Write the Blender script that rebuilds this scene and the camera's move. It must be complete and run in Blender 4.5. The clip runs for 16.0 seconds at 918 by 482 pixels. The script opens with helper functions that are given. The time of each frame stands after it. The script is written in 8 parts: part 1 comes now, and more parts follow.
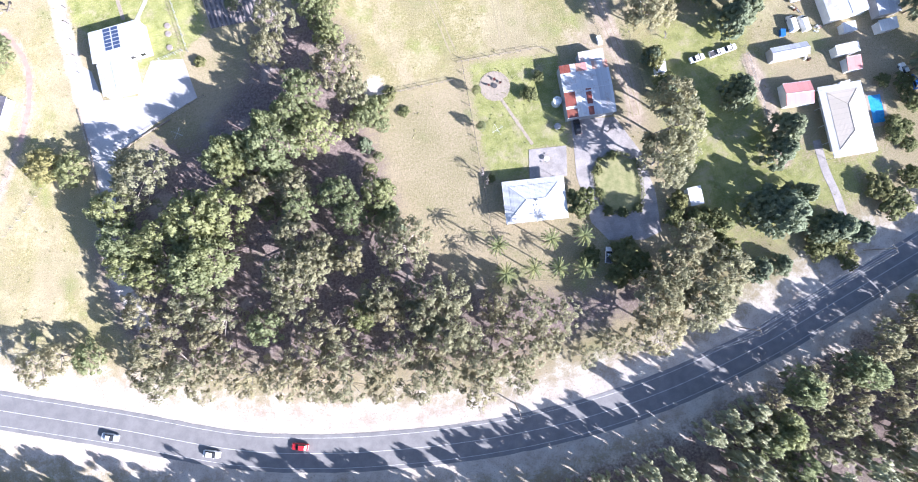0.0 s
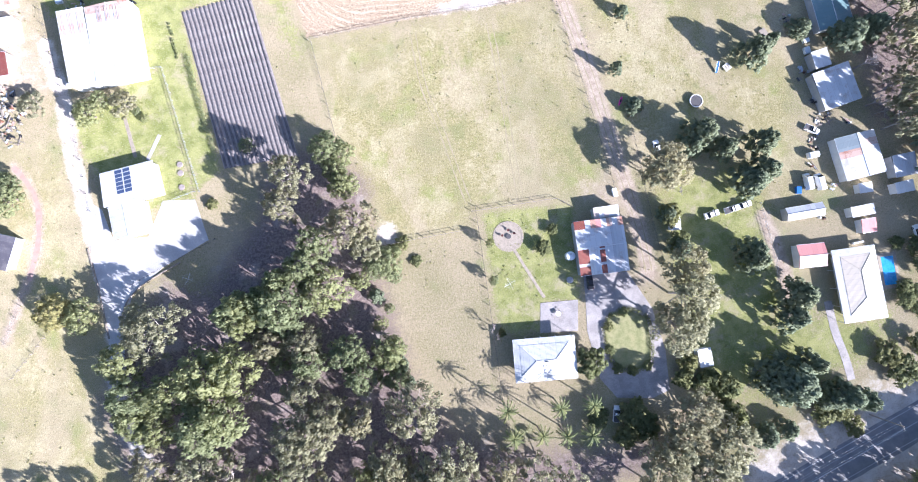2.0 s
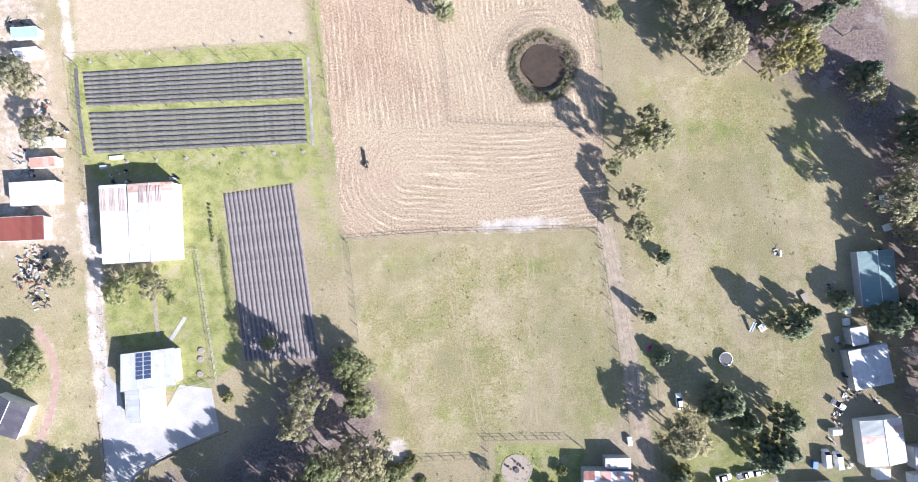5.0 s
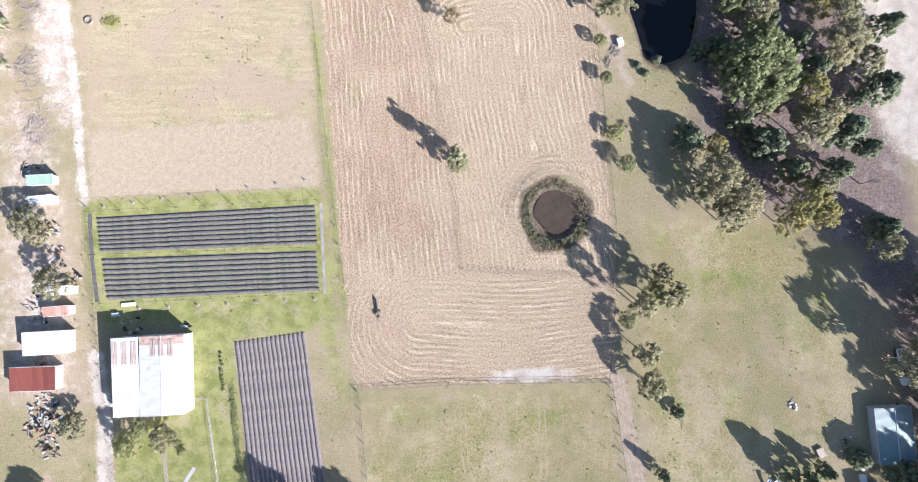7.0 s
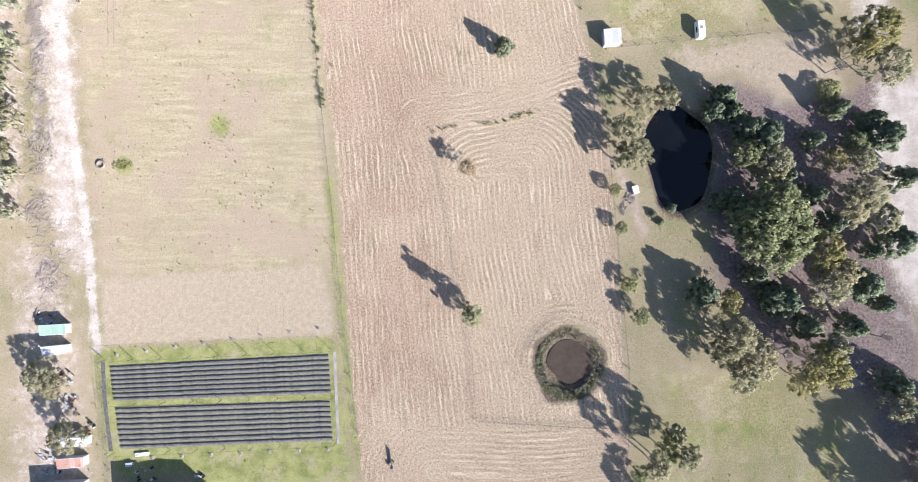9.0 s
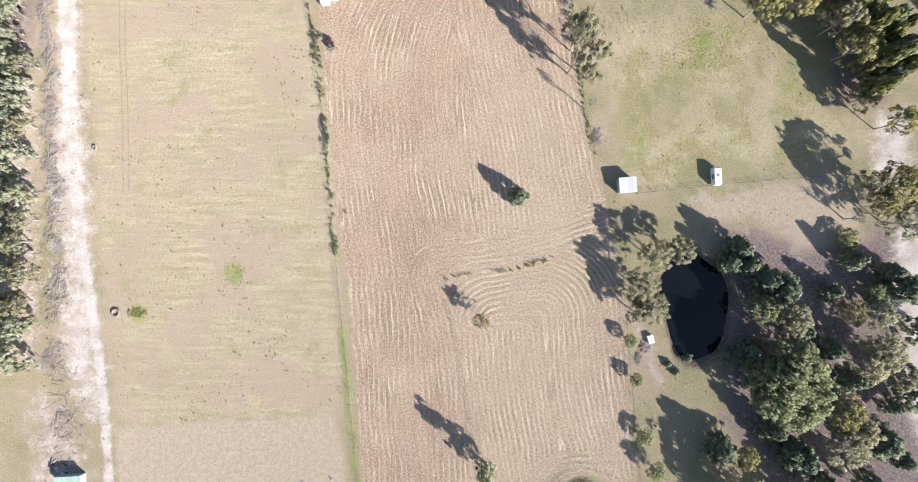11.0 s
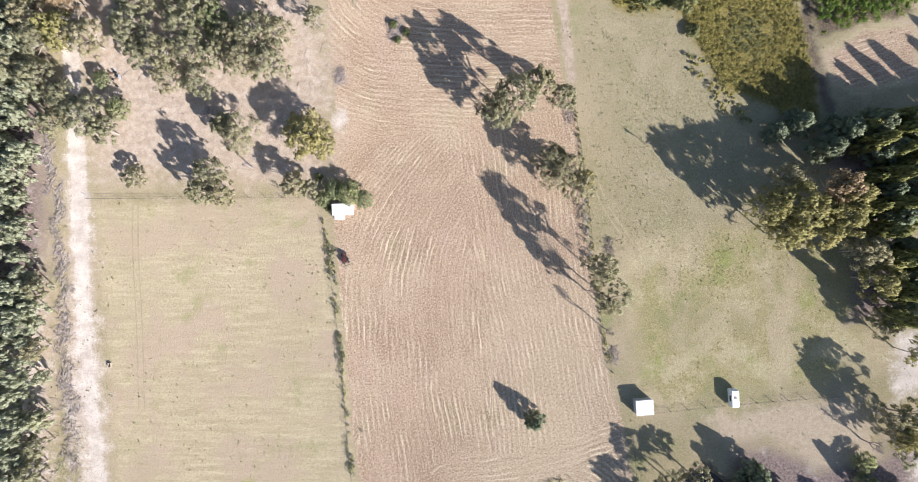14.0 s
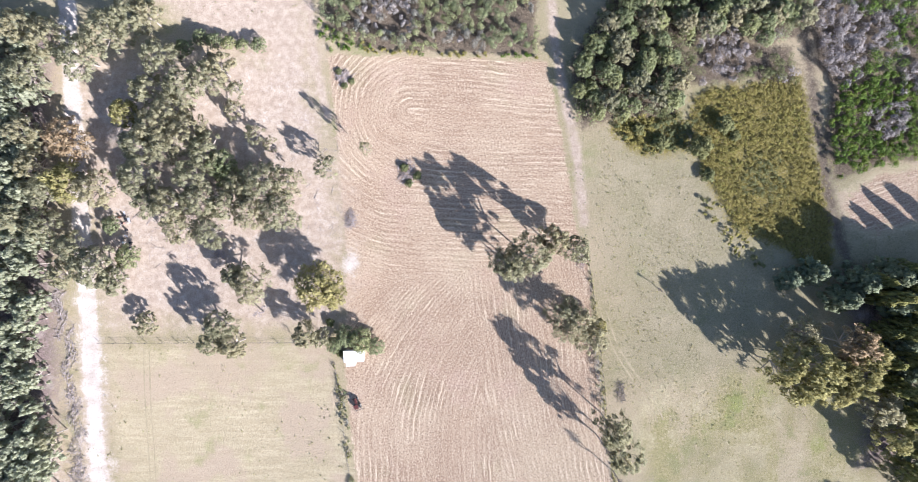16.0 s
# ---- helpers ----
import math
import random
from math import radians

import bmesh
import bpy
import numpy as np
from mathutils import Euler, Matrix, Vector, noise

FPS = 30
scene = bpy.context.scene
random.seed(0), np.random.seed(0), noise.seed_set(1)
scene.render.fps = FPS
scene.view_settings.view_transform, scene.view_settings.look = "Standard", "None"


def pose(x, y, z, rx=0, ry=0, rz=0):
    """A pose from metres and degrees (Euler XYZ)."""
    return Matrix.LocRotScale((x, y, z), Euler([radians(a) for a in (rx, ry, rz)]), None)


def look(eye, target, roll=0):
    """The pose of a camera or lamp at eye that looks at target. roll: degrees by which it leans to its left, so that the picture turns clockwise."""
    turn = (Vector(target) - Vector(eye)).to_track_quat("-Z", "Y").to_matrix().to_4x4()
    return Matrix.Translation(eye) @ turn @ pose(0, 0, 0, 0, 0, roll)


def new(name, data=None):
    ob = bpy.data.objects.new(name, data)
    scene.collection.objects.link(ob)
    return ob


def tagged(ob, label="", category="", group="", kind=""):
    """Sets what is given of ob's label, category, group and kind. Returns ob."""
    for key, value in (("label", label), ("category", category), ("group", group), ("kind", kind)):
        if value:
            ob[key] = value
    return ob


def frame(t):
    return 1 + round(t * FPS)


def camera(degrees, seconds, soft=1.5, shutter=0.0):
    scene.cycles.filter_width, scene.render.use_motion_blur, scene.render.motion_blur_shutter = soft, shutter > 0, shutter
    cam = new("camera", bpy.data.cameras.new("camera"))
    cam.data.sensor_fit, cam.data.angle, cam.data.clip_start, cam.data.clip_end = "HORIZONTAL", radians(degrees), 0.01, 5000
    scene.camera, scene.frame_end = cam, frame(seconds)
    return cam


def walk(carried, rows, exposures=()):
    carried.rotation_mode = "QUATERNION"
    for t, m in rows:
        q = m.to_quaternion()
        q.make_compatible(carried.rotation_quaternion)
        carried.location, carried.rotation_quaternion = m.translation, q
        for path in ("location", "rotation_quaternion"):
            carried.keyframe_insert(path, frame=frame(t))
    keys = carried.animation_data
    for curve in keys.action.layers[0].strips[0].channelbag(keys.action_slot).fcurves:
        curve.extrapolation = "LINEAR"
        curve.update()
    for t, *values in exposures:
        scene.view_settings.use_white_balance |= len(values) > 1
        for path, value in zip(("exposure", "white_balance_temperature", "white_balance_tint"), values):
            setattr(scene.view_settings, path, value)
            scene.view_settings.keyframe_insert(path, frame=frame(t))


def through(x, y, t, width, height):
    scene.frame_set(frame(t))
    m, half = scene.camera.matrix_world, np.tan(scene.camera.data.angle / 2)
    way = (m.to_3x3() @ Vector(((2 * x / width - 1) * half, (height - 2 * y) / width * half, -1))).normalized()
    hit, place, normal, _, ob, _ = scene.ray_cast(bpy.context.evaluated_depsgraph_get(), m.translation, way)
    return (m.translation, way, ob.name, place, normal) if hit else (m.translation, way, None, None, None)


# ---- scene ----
cam = camera(92.4, 16.0, 1.0)
# seconds, place, turn in degrees
FLIGHT = [
    (0.0, 5.559, 0.684, 122.205, 4.448, -0.599, -11.383),
    (0.5, 6.924, 11.666, 123.093, 4.137, -0.719, -10.947),
    (1.0, 8.078, 22.624, 123.78, 3.982, -0.822, -10.331),
    (1.5, 9.109, 33.733, 124.3, 3.876, -0.912, -9.775),
    (2.0, 9.995, 45.131, 124.979, 3.557, -0.99, -9.575),
    (2.5, 10.932, 56.769, 125.569, 3.074, -1.124, -7.618),
    (3.0, 11.597, 68.243, 126.086, 2.614, -1.219, -5.384),
    (3.5, 11.726, 79.527, 126.362, 2.33, -1.28, -3.586),
    (4.0, 11.407, 90.668, 126.667, 2.065, -1.275, -2.412),
    (4.2, 11.189, 94.955, 126.721, 2.085, -1.198, -2.074),
    (6.3, 9.63, 137.865, 127.914, 3.066, -0.513, -0.691),
    (6.5, 9.454, 142.117, 127.978, 3.131, -0.486, -0.675),
    (7.0, 8.627, 153.29, 128.318, 2.969, -0.456, -0.597),
    (7.5, 7.617, 164.602, 128.78, 2.78, -0.471, -0.465),
    (8.0, 6.735, 176.112, 129.219, 2.519, -0.469, -0.371),
    (8.5, 5.754, 187.608, 129.705, 2.277, -0.533, -0.304),
    (9.0, 4.381, 199.058, 130.213, 2.092, -0.67, -0.162),
    (9.2, 3.915, 203.538, 130.273, 2.098, -0.674, -0.167),
    (11.3, 1.299, 249.592, 131.365, 2.164, -0.108, 0.128),
    (11.5, 1.066, 254.014, 131.38, 2.19, -0.135, 0.21),
    (12.0, 0.219, 265.024, 131.53, 2.101, -0.137, 0.205),
    (12.5, -0.45, 276.304, 131.676, 1.905, -0.058, 0.286),
    (13.0, -1.414, 287.823, 131.934, 1.617, -0.059, 0.279),
    (13.5, -2.297, 299.626, 132.188, 1.195, -0.054, 0.175),
    (14.0, -2.955, 311.262, 132.33, 0.841, 0.009, 0.17),
    (14.5, -3.778, 322.998, 132.32, 0.468, 0.008, 0.131),
    (15.0, -4.685, 334.635, 132.27, 0.142, 0.002, 0.265),
    (15.5, -5.516, 346.151, 132.169, -0.153, 0.032, 0.286),
    (16.0, -6.311, 357.65, 131.999, -0.465, 0.117, 0.194),
]
walk(cam, [(t, pose(x, y, z, rx, ry, rz)) for t, x, y, z, rx, ry, rz in FLIGHT], exposures=[(0, 1.93, 5500, 19), (1.5, 1.91, 5420, 20), (2.5, 1.74, 5440, 19.5), (4, 1.63, 5570, 17), (6.5, 1.4, 5750, 16), (8, 1.36, 5740, 16), (9.2, 1.33, 5760, 16), (11.5, 1.28, 5950, 15), (14.5, 1.31, 6010, 15), (16, 1.57, 5640, 18)])

# ---- light ----
SHADOW_WAY, SUN_HEIGHT = 139.0, 25.0      # degrees: the way the shadows fall, the sun's height
sky_world = bpy.data.worlds.new("sky")
scene.world = sky_world
sky_world.use_nodes = True
sky = sky_world.node_tree.nodes.new("ShaderNodeTexSky")
sky.sky_type, sky.sun_disc = "NISHITA", False
sky.sun_elevation, sky.sun_rotation = radians(SUN_HEIGHT), radians(90 - (SHADOW_WAY + 180))
background = sky_world.node_tree.nodes["Background"]
background.inputs["Strength"].default_value = 0.066
sky_world.node_tree.links.new(sky.outputs[0], background.inputs["Color"])
sun_data = bpy.data.lights.new("sun", "SUN")
sun_data.energy, sun_data.angle, sun_data.color = 5.0, radians(0.5), (1.0, 0.93, 0.83)
sun = new("sun", sun_data)
sw, sh = radians(SHADOW_WAY), radians(SUN_HEIGHT)
sun.matrix_world = look((0, 0, 400), (math.cos(sw) * math.cos(sh), math.sin(sw) * math.cos(sh), 400 - math.sin(sh)))

# ---- materials ----


class Graph:
    """Short hand for building one node material."""

    def __init__(self, name):
        self.mat = bpy.data.materials.new(name)
        self.mat.use_nodes = True
        self.tree = self.mat.node_tree
        self.shader = self.tree.nodes["Principled BSDF"]
        self.coord = self.add("ShaderNodeTexCoord").outputs["Object"]

    def add(self, kind, **values):
        node = self.tree.nodes.new(kind)
        for key, value in values.items():
            node.inputs[key].default_value = value
        return node

    def wire(self, a, b):
        self.tree.links.new(a, b)
        return b

    def noise(self, scale, detail=4.0, rough=0.6, coord=None):
        n = self.add("ShaderNodeTexNoise", Scale=scale, Detail=detail, Roughness=rough)
        self.wire(coord or self.coord, n.inputs["Vector"])
        return n.outputs["Fac"]

    def math(self, op, a, b=None, clamp=False):
        n = self.add("ShaderNodeMath")
        n.operation, n.use_clamp = op, clamp
        for slot, v in enumerate((a, b)):
            if v is None:
                continue
            if isinstance(v, (int, float)):
                n.inputs[slot].default_value = v
            else:
                self.wire(v, n.inputs[slot])
        return n.outputs[0]

    def span(self, value, lo, hi, to_lo=0.0, to_hi=1.0):
        n = self.add("ShaderNodeMapRange")
        n.interpolation_type = "SMOOTHSTEP"
        for slot, v in zip(("From Min", "From Max", "To Min", "To Max"), (lo, hi, to_lo, to_hi)):
            n.inputs[slot].default_value = v
        self.wire(value, n.inputs["Value"])
        return n.outputs[0]

    def mix(self, fac, a, b, blend="MIX"):
        n = self.add("ShaderNodeMix")
        n.data_type, n.blend_type = "RGBA", blend
        for slot, v in (("Factor", fac), ("A", a), ("B", b)):
            sock = [s for s in n.inputs if s.name == slot and s.enabled][0]
            if isinstance(v, (int, float)):
                sock.default_value = v
            elif isinstance(v, tuple):
                sock.default_value = (*v, 1.0)
            else:
                self.wire(v, sock)
        return [s for s in n.outputs if s.enabled][0]

    def attr(self, name):
        n = self.add("ShaderNodeAttribute")
        n.attribute_name = name
        return n.outputs["Fac"]

    def chance(self):
        return self.add("ShaderNodeObjectInfo").outputs["Random"]

    def island(self):
        return self.add("ShaderNodeNewGeometry").outputs["Random Per Island"]

    def bump(self, height, strength, distance):
        n = self.add("ShaderNodeBump", Strength=strength, Distance=distance)
        self.wire(height, n.inputs["Height"])
        self.wire(n.outputs[0], self.shader.inputs["Normal"])

    def done(self, colour, rough=0.85, metal=0.0, spec=0.3):
        sock = self.shader.inputs["Base Color"]
        if isinstance(colour, tuple):
            sock.default_value = (*colour, 1.0)
        else:
            self.wire(colour, sock)
        if isinstance(rough, (int, float)):
            self.shader.inputs["Roughness"].default_value = rough
        else:
            self.wire(rough, self.shader.inputs["Roughness"])
        self.shader.inputs["Metallic"].default_value = metal
        self.shader.inputs["Specular IOR Level"].default_value = spec
        return self.mat


def mottled(name, a, b, scale=1.5, rough=0.85, metal=0.0, fine=9.0, spec=0.3, bump=0.02):
    """A surface of two tones: patches, finer grain and a slight relief."""
    g = Graph(name)
    big, small = g.noise(scale), g.noise(scale * fine, 3.0)
    both = g.math("ADD", g.math("MULTIPLY", big, 0.6), g.math("MULTIPLY", small, 0.4))
    if bump:
        g.bump(small, 0.5, bump)
    return g.done(g.mix(g.span(both, 0.36, 0.64), a, b), rough, metal, spec)


def sheeting(name, a, b, stain, stained, pitch=0.25, along="x", rough=0.45):
    """Corrugated roof sheeting with ribs, a tone for each sheet and stains."""
    g = Graph(name)
    sep = g.add("ShaderNodeSeparateXYZ")
    g.wire(g.coord, sep.inputs[0])
    axis = sep.outputs["X" if along == "x" else "Y"]
    rib = g.math("SINE", g.math("MULTIPLY", axis, 2 * math.pi / pitch))
    lap = g.math("LESS_THAN", g.math("FRACT", g.math("MULTIPLY", axis, 1.0 / 1.52)), 0.05)
    sheet = g.add("ShaderNodeTexWhiteNoise")
    sheet.noise_dimensions = "1D"
    g.wire(g.math("FLOOR", g.math("MULTIPLY", axis, 1.0 / 1.52)), sheet.inputs["W"])
    tone = g.mix(sheet.outputs[0], a, b)
    tone = g.mix(g.math("MULTIPLY", lap, 0.25), tone, (0.12, 0.11, 0.1))
    spots = g.math("ADD", g.noise(0.35, 6.0, 0.7), g.math("MULTIPLY", g.noise(3.0, 4.0), 0.25))
    g.bump(rib, 0.6, 0.02)
    return g.done(g.mix(g.math("MULTIPLY", g.span(spots, 0.62, 0.8), stained), tone, stain), rough, 0.0, 0.4)


def leaves(name, dark, light, odd, odd_share=0.25, through=0.25):
    """Foliage: each tree and each spray of leaves has its own tone; some light passes."""
    g = Graph(name)
    tone = g.mix(g.span(g.island(), 0.0, 1.0, 0.2, 0.72), dark, light)
    tone = g.mix(g.math("MULTIPLY", g.span(g.chance(), 0.3, 1.0), odd_share * 2.2, True), tone, odd)
    tone = g.mix(g.span(g.noise(0.4, 3.0), 0.35, 0.7, 0.0, 0.5), tone, light)
    g.done(tone, 0.7, 0.0, 0.12)
    lit = g.add("ShaderNodeBsdfTranslucent")
    g.wire(tone, lit.inputs["Color"])
    both = g.add("ShaderNodeMixShader")
    both.inputs[0].default_value = through
    g.wire(g.shader.outputs[0], both.inputs[1])
    g.wire(lit.outputs[0], both.inputs[2])
    g.wire(both.outputs[0], g.tree.nodes["Material Output"].inputs["Surface"])
    return g.mat


def ground_material():
    """Pasture, lawn, mown stubble, leaf litter, sand, dirt and marsh on the one sheet of ground."""
    g = Graph("ground")
    big, mid, fine, grit = g.noise(0.035, 5.0), g.noise(0.22, 5.0, 0.65), g.noise(1.3, 5.0, 0.7), g.noise(5.0, 3.0, 0.7)
    ragged = g.math("ADD", g.math("MULTIPLY", g.math("SUBTRACT", mid, 0.5), 0.9), g.math("MULTIPLY", g.math("SUBTRACT", fine, 0.5), 0.9))

    def share(name, soft=0.18):
        return g.span(g.math("ADD", g.attr(name), ragged), 0.5 - soft, 0.5 + soft)

    patch = g.math("ADD", g.math("MULTIPLY", big, 0.55), g.math("MULTIPLY", fine, 0.45))
    tone = g.mix(g.span(patch, 0.38, 0.62), DRY_GRASS, OLIVE_GRASS)
    tone = g.mix(g.span(grit, 0.5, 0.72, 0.0, 0.36), tone, (0.42, 0.36, 0.25))
    tone = g.mix(g.span(g.noise(2.6, 4.0, 0.75), 0.56, 0.7, 0.0, 0.32), tone, (0.115, 0.12, 0.05))
    tone = g.mix(g.span(g.noise(0.07, 4.0, 0.6), 0.56, 0.72, 0.0, 0.5), tone, (0.20, 0.235, 0.09))
    dull = g.mix(g.span(fine, 0.35, 0.65), (0.205, 0.184, 0.105), (0.33, 0.288, 0.185))
    patchy = g.span(g.noise(0.05, 4.0, 0.6), 0.42, 0.6)
    dull = g.mix(g.math("MULTIPLY", patchy, 0.35), dull, (0.24, 0.22, 0.12))
    dull = g.mix(g.span(g.noise(0.11, 4.0, 0.65), 0.44, 0.70, 0.0, 0.6), dull, (0.365, 0.316, 0.21))
    dull = g.mix(g.span(g.noise(0.16, 5.0, 0.7), 0.55, 0.72, 0.0, 0.5), dull, (0.18, 0.19, 0.08))
    tone = g.mix(share("dull", 0.4), tone, g.mix(0.8, tone, dull))
    north = g.add("ShaderNodeSeparateXYZ")
    g.wire(g.coord, north.inputs[0])
    pass_ = g.math("SINE", g.math("MULTIPLY", g.math("ADD", north.outputs["Y"], g.math("MULTIPLY", mid, 2.0)), 2 * math.pi / 2.3))
    pass_ = g.span(g.math("ADD", pass_, g.math("MULTIPLY", g.math("SUBTRACT", fine, 0.5), 3.0)), 0.2, 1.2, 0.0, 0.07)
    stretch = g.add("ShaderNodeVectorMath")
    stretch.operation = "MULTIPLY"
    stretch.inputs[1].default_value = (0.1, 0.8, 1.0)
    g.wire(g.coord, stretch.inputs[0])
    streak = g.noise(0.9, 5.0, 0.7, stretch.outputs[0])
    hay = g.mix(g.span(g.math("ADD", g.math("MULTIPLY", fine, 0.5), g.math("MULTIPLY", streak, 0.5)), 0.38, 0.64), (0.33, 0.278, 0.172), (0.465, 0.397, 0.265))
    hay = g.mix(g.span(g.noise(0.055, 4.0, 0.6), 0.46, 0.58, 0.0, 0.75), hay, (0.385, 0.302, 0.222))
    hay = g.mix(g.math("MULTIPLY", g.span(streak, 0.54, 0.68, 0.0, 0.7), g.span(g.noise(0.07, 4.0, 0.6), 0.46, 0.62, 0.0, 0.65)), hay, (0.50, 0.44, 0.29))
    hay = g.mix(g.span(g.noise(0.09, 4.0, 0.65), 0.56, 0.70, 0.0, 0.5), hay, (0.23, 0.245, 0.095))
    tone = g.mix(g.math("MULTIPLY", share("mown", 0.3), g.span(g.noise(0.045, 4.0), 0.36, 0.56, 0.8, 0.97)), tone, hay)
    tone = g.mix(g.math("MULTIPLY", pass_, share("mown", 0.3)), tone, (0.42, 0.36, 0.26))
    long_way = g.add("ShaderNodeVectorMath")
    long_way.operation = "MULTIPLY"
    long_way.inputs[1].default_value = (1.0, 0.4, 1.0)
    g.wire(g.coord, long_way.inputs[0])
    worn = g.span(g.noise(0.06, 5.0, 0.65, long_way.outputs[0]), 0.48, 0.62)
    fresh_green = g.span(g.noise(0.085, 5.0, 0.65), 0.52, 0.66, 0.0, 0.75)
    green = g.mix(g.span(fine, 0.35, 0.65), (0.232, 0.208, 0.09), (0.35, 0.308, 0.16))
    green = g.mix(fresh_green, green, (0.225, 0.255, 0.07))
    green = g.mix(g.math("MULTIPLY", worn, g.span(fine, 0.3, 0.6, 0.4, 0.9)), green, (0.40, 0.33, 0.225))
    sere = g.math("ADD", g.math("MULTIPLY", g.noise(0.045, 4.0, 0.7), 0.65), g.math("MULTIPLY", mid, 0.35))
    green = g.mix(g.span(sere, 0.47, 0.60, 0.0, 0.85), green, g.mix(g.span(fine, 0.35, 0.65), (0.36, 0.31, 0.185), (0.45, 0.395, 0.25)))
    green = g.mix(g.span(sere, 0.47, 0.38, 0.0, 0.6), green, (0.185, 0.20, 0.075))
    tone = g.mix(share("green", 0.3), tone, g.mix(g.span(big, 0.45, 0.65, 0.0, 0.7), green, tone))
    rough_grass = g.mix(g.span(g.noise(0.8, 5.0, 0.75), 0.38, 0.62), (0.37, 0.302, 0.215), (0.435, 0.362, 0.265))
    tone = g.mix(share("rough"), tone, rough_grass)
    lush = g.mix(g.span(mid, 0.35, 0.65), (0.185, 0.205, 0.062), (0.31, 0.31, 0.12))
    lush = g.mix(g.span(g.noise(0.18, 5.0, 0.7), 0.5, 0.66, 0.0, 0.75), lush, (0.36, 0.315, 0.20))
    tone = g.mix(share("lush"), tone, lush)
    # mown stubble: windrows of straw along the mower's rounds
    wobble = g.math("ADD", g.math("MULTIPLY", g.math("SUBTRACT", mid, 0.5), 0.35), g.math("MULTIPLY", g.math("SUBTRACT", big, 0.5), 4.0))
    round_ = g.math("ADD", g.attr("phase"), wobble)
    along = g.add("ShaderNodeCombineXYZ")
    g.wire(g.math("MULTIPLY", round_, 3.4), along.inputs["X"])
    g.wire(g.math("MULTIPLY", north.outputs["X"], 0.14), along.inputs["Y"])
    g.wire(g.math("MULTIPLY", north.outputs["Y"], 0.14), along.inputs["Z"])
    strand = g.noise(1.0, 4.0, 0.7, along.outputs[0])
    wave = g.math("SINE", g.math("MULTIPLY", round_, 2 * math.pi / MOWER))
    loose = g.math("ADD", g.math("MULTIPLY", g.math("SUBTRACT", strand, 0.5), 5.0), g.math("MULTIPLY", g.math("SUBTRACT", grit, 0.5), 4.5))
    ridge = g.math("ADD", wave, loose)
    plenty = g.math("ADD", g.span(g.noise(0.06, 4.0), 0.40, 0.64, 0.05, 0.72), g.math("MULTIPLY", share("fresh", 0.4), 0.12), True)
    row = g.add("ShaderNodeTexWhiteNoise")
    row.noise_dimensions = "1D"
    g.wire(g.math("FLOOR", g.math("ADD", g.math("MULTIPLY", round_, 1.0 / MOWER), 0.25)), row.inputs["W"])
    swath = g.math("MULTIPLY", g.span(ridge, 0.55, 1.15), g.math("MULTIPLY", plenty, g.span(row.outputs[0], 0.0, 1.0, 0.55, 1.1)))
    # hollow: dark lines that paint the windrows' shade between the rows
    hollow = g.math("MULTIPLY", g.span(ridge, -0.35, -1.5), g.span(plenty, 0.2, 1.0, 0.2, 0.8))
    stubble = g.mix(g.span(patch, 0.36, 0.64), (0.30, 0.208, 0.143), (0.405, 0.30, 0.205))
    stubble = g.mix(g.math("MULTIPLY", row.outputs[0], 0.35), stubble, (0.225, 0.145, 0.095))
    stubble = g.mix(g.math("MULTIPLY", share("fresh", 0.4), 0.8), stubble, (0.41, 0.33, 0.225))
    stubble = g.mix(g.span(g.noise(0.06, 3.0), 0.56, 0.72, 0.0, 0.35), stubble, (0.26, 0.25, 0.12))
    stubble = g.mix(g.span(strand, 0.46, 0.66, 0.0, 0.7), stubble, (0.47, 0.37, 0.26))
    stubble = g.mix(hollow, stubble, (0.185, 0.125, 0.085))
    straw = g.mix(g.math("MULTIPLY", swath, 0.85, True), stubble, (0.80, 0.69, 0.52))
    bleached = g.math("MULTIPLY", g.span(g.noise(0.045, 5.0, 0.65), 0.44, 0.68), g.span(fine, 0.3, 0.6, 0.15, 0.45))
    straw = g.mix(bleached, straw, (0.50, 0.405, 0.285))
    straw = g.mix(g.span(g.noise(0.05, 5.0, 0.7), 0.54, 0.66, 0.0, 0.55), straw, (0.40, 0.285, 0.215))
    chaff = g.noise(2.1, 4.0, 0.7)
    straw = g.mix(g.span(chaff, 0.54, 0.61, 0.0, 0.78), straw, (0.17, 0.115, 0.08))
    straw = g.mix(g.span(chaff, 0.46, 0.38, 0.0, 0.75), straw, (0.62, 0.52, 0.39))
    tone = g.mix(share("straw", 0.1), tone, straw)
    litter = g.mix(g.span(fine, 0.35, 0.65), (0.125, 0.096, 0.092), (0.275, 0.212, 0.195))
    litter = g.mix(g.span(mid, 0.5, 0.7, 0.0, 0.6), litter, (0.22, 0.195, 0.125))
    litter = g.mix(g.span(g.noise(0.12, 4.0), 0.56, 0.68, 0.0, 0.6), litter, (0.38, 0.335, 0.31))
    tone = g.mix(share("litter", 0.3), tone, litter)
    dirt = g.mix(g.span(g.noise(0.5, 5.0, 0.7), 0.36, 0.64), (0.335, 0.265, 0.203), (0.45, 0.37, 0.292))
    tone = g.mix(share("dirt", 0.28), tone, dirt)
    marsh = g.mix(g.span(fine, 0.35, 0.65), (0.11, 0.09, 0.025), (0.25, 0.21, 0.06))
    tone = g.mix(share("marsh"), tone, marsh)
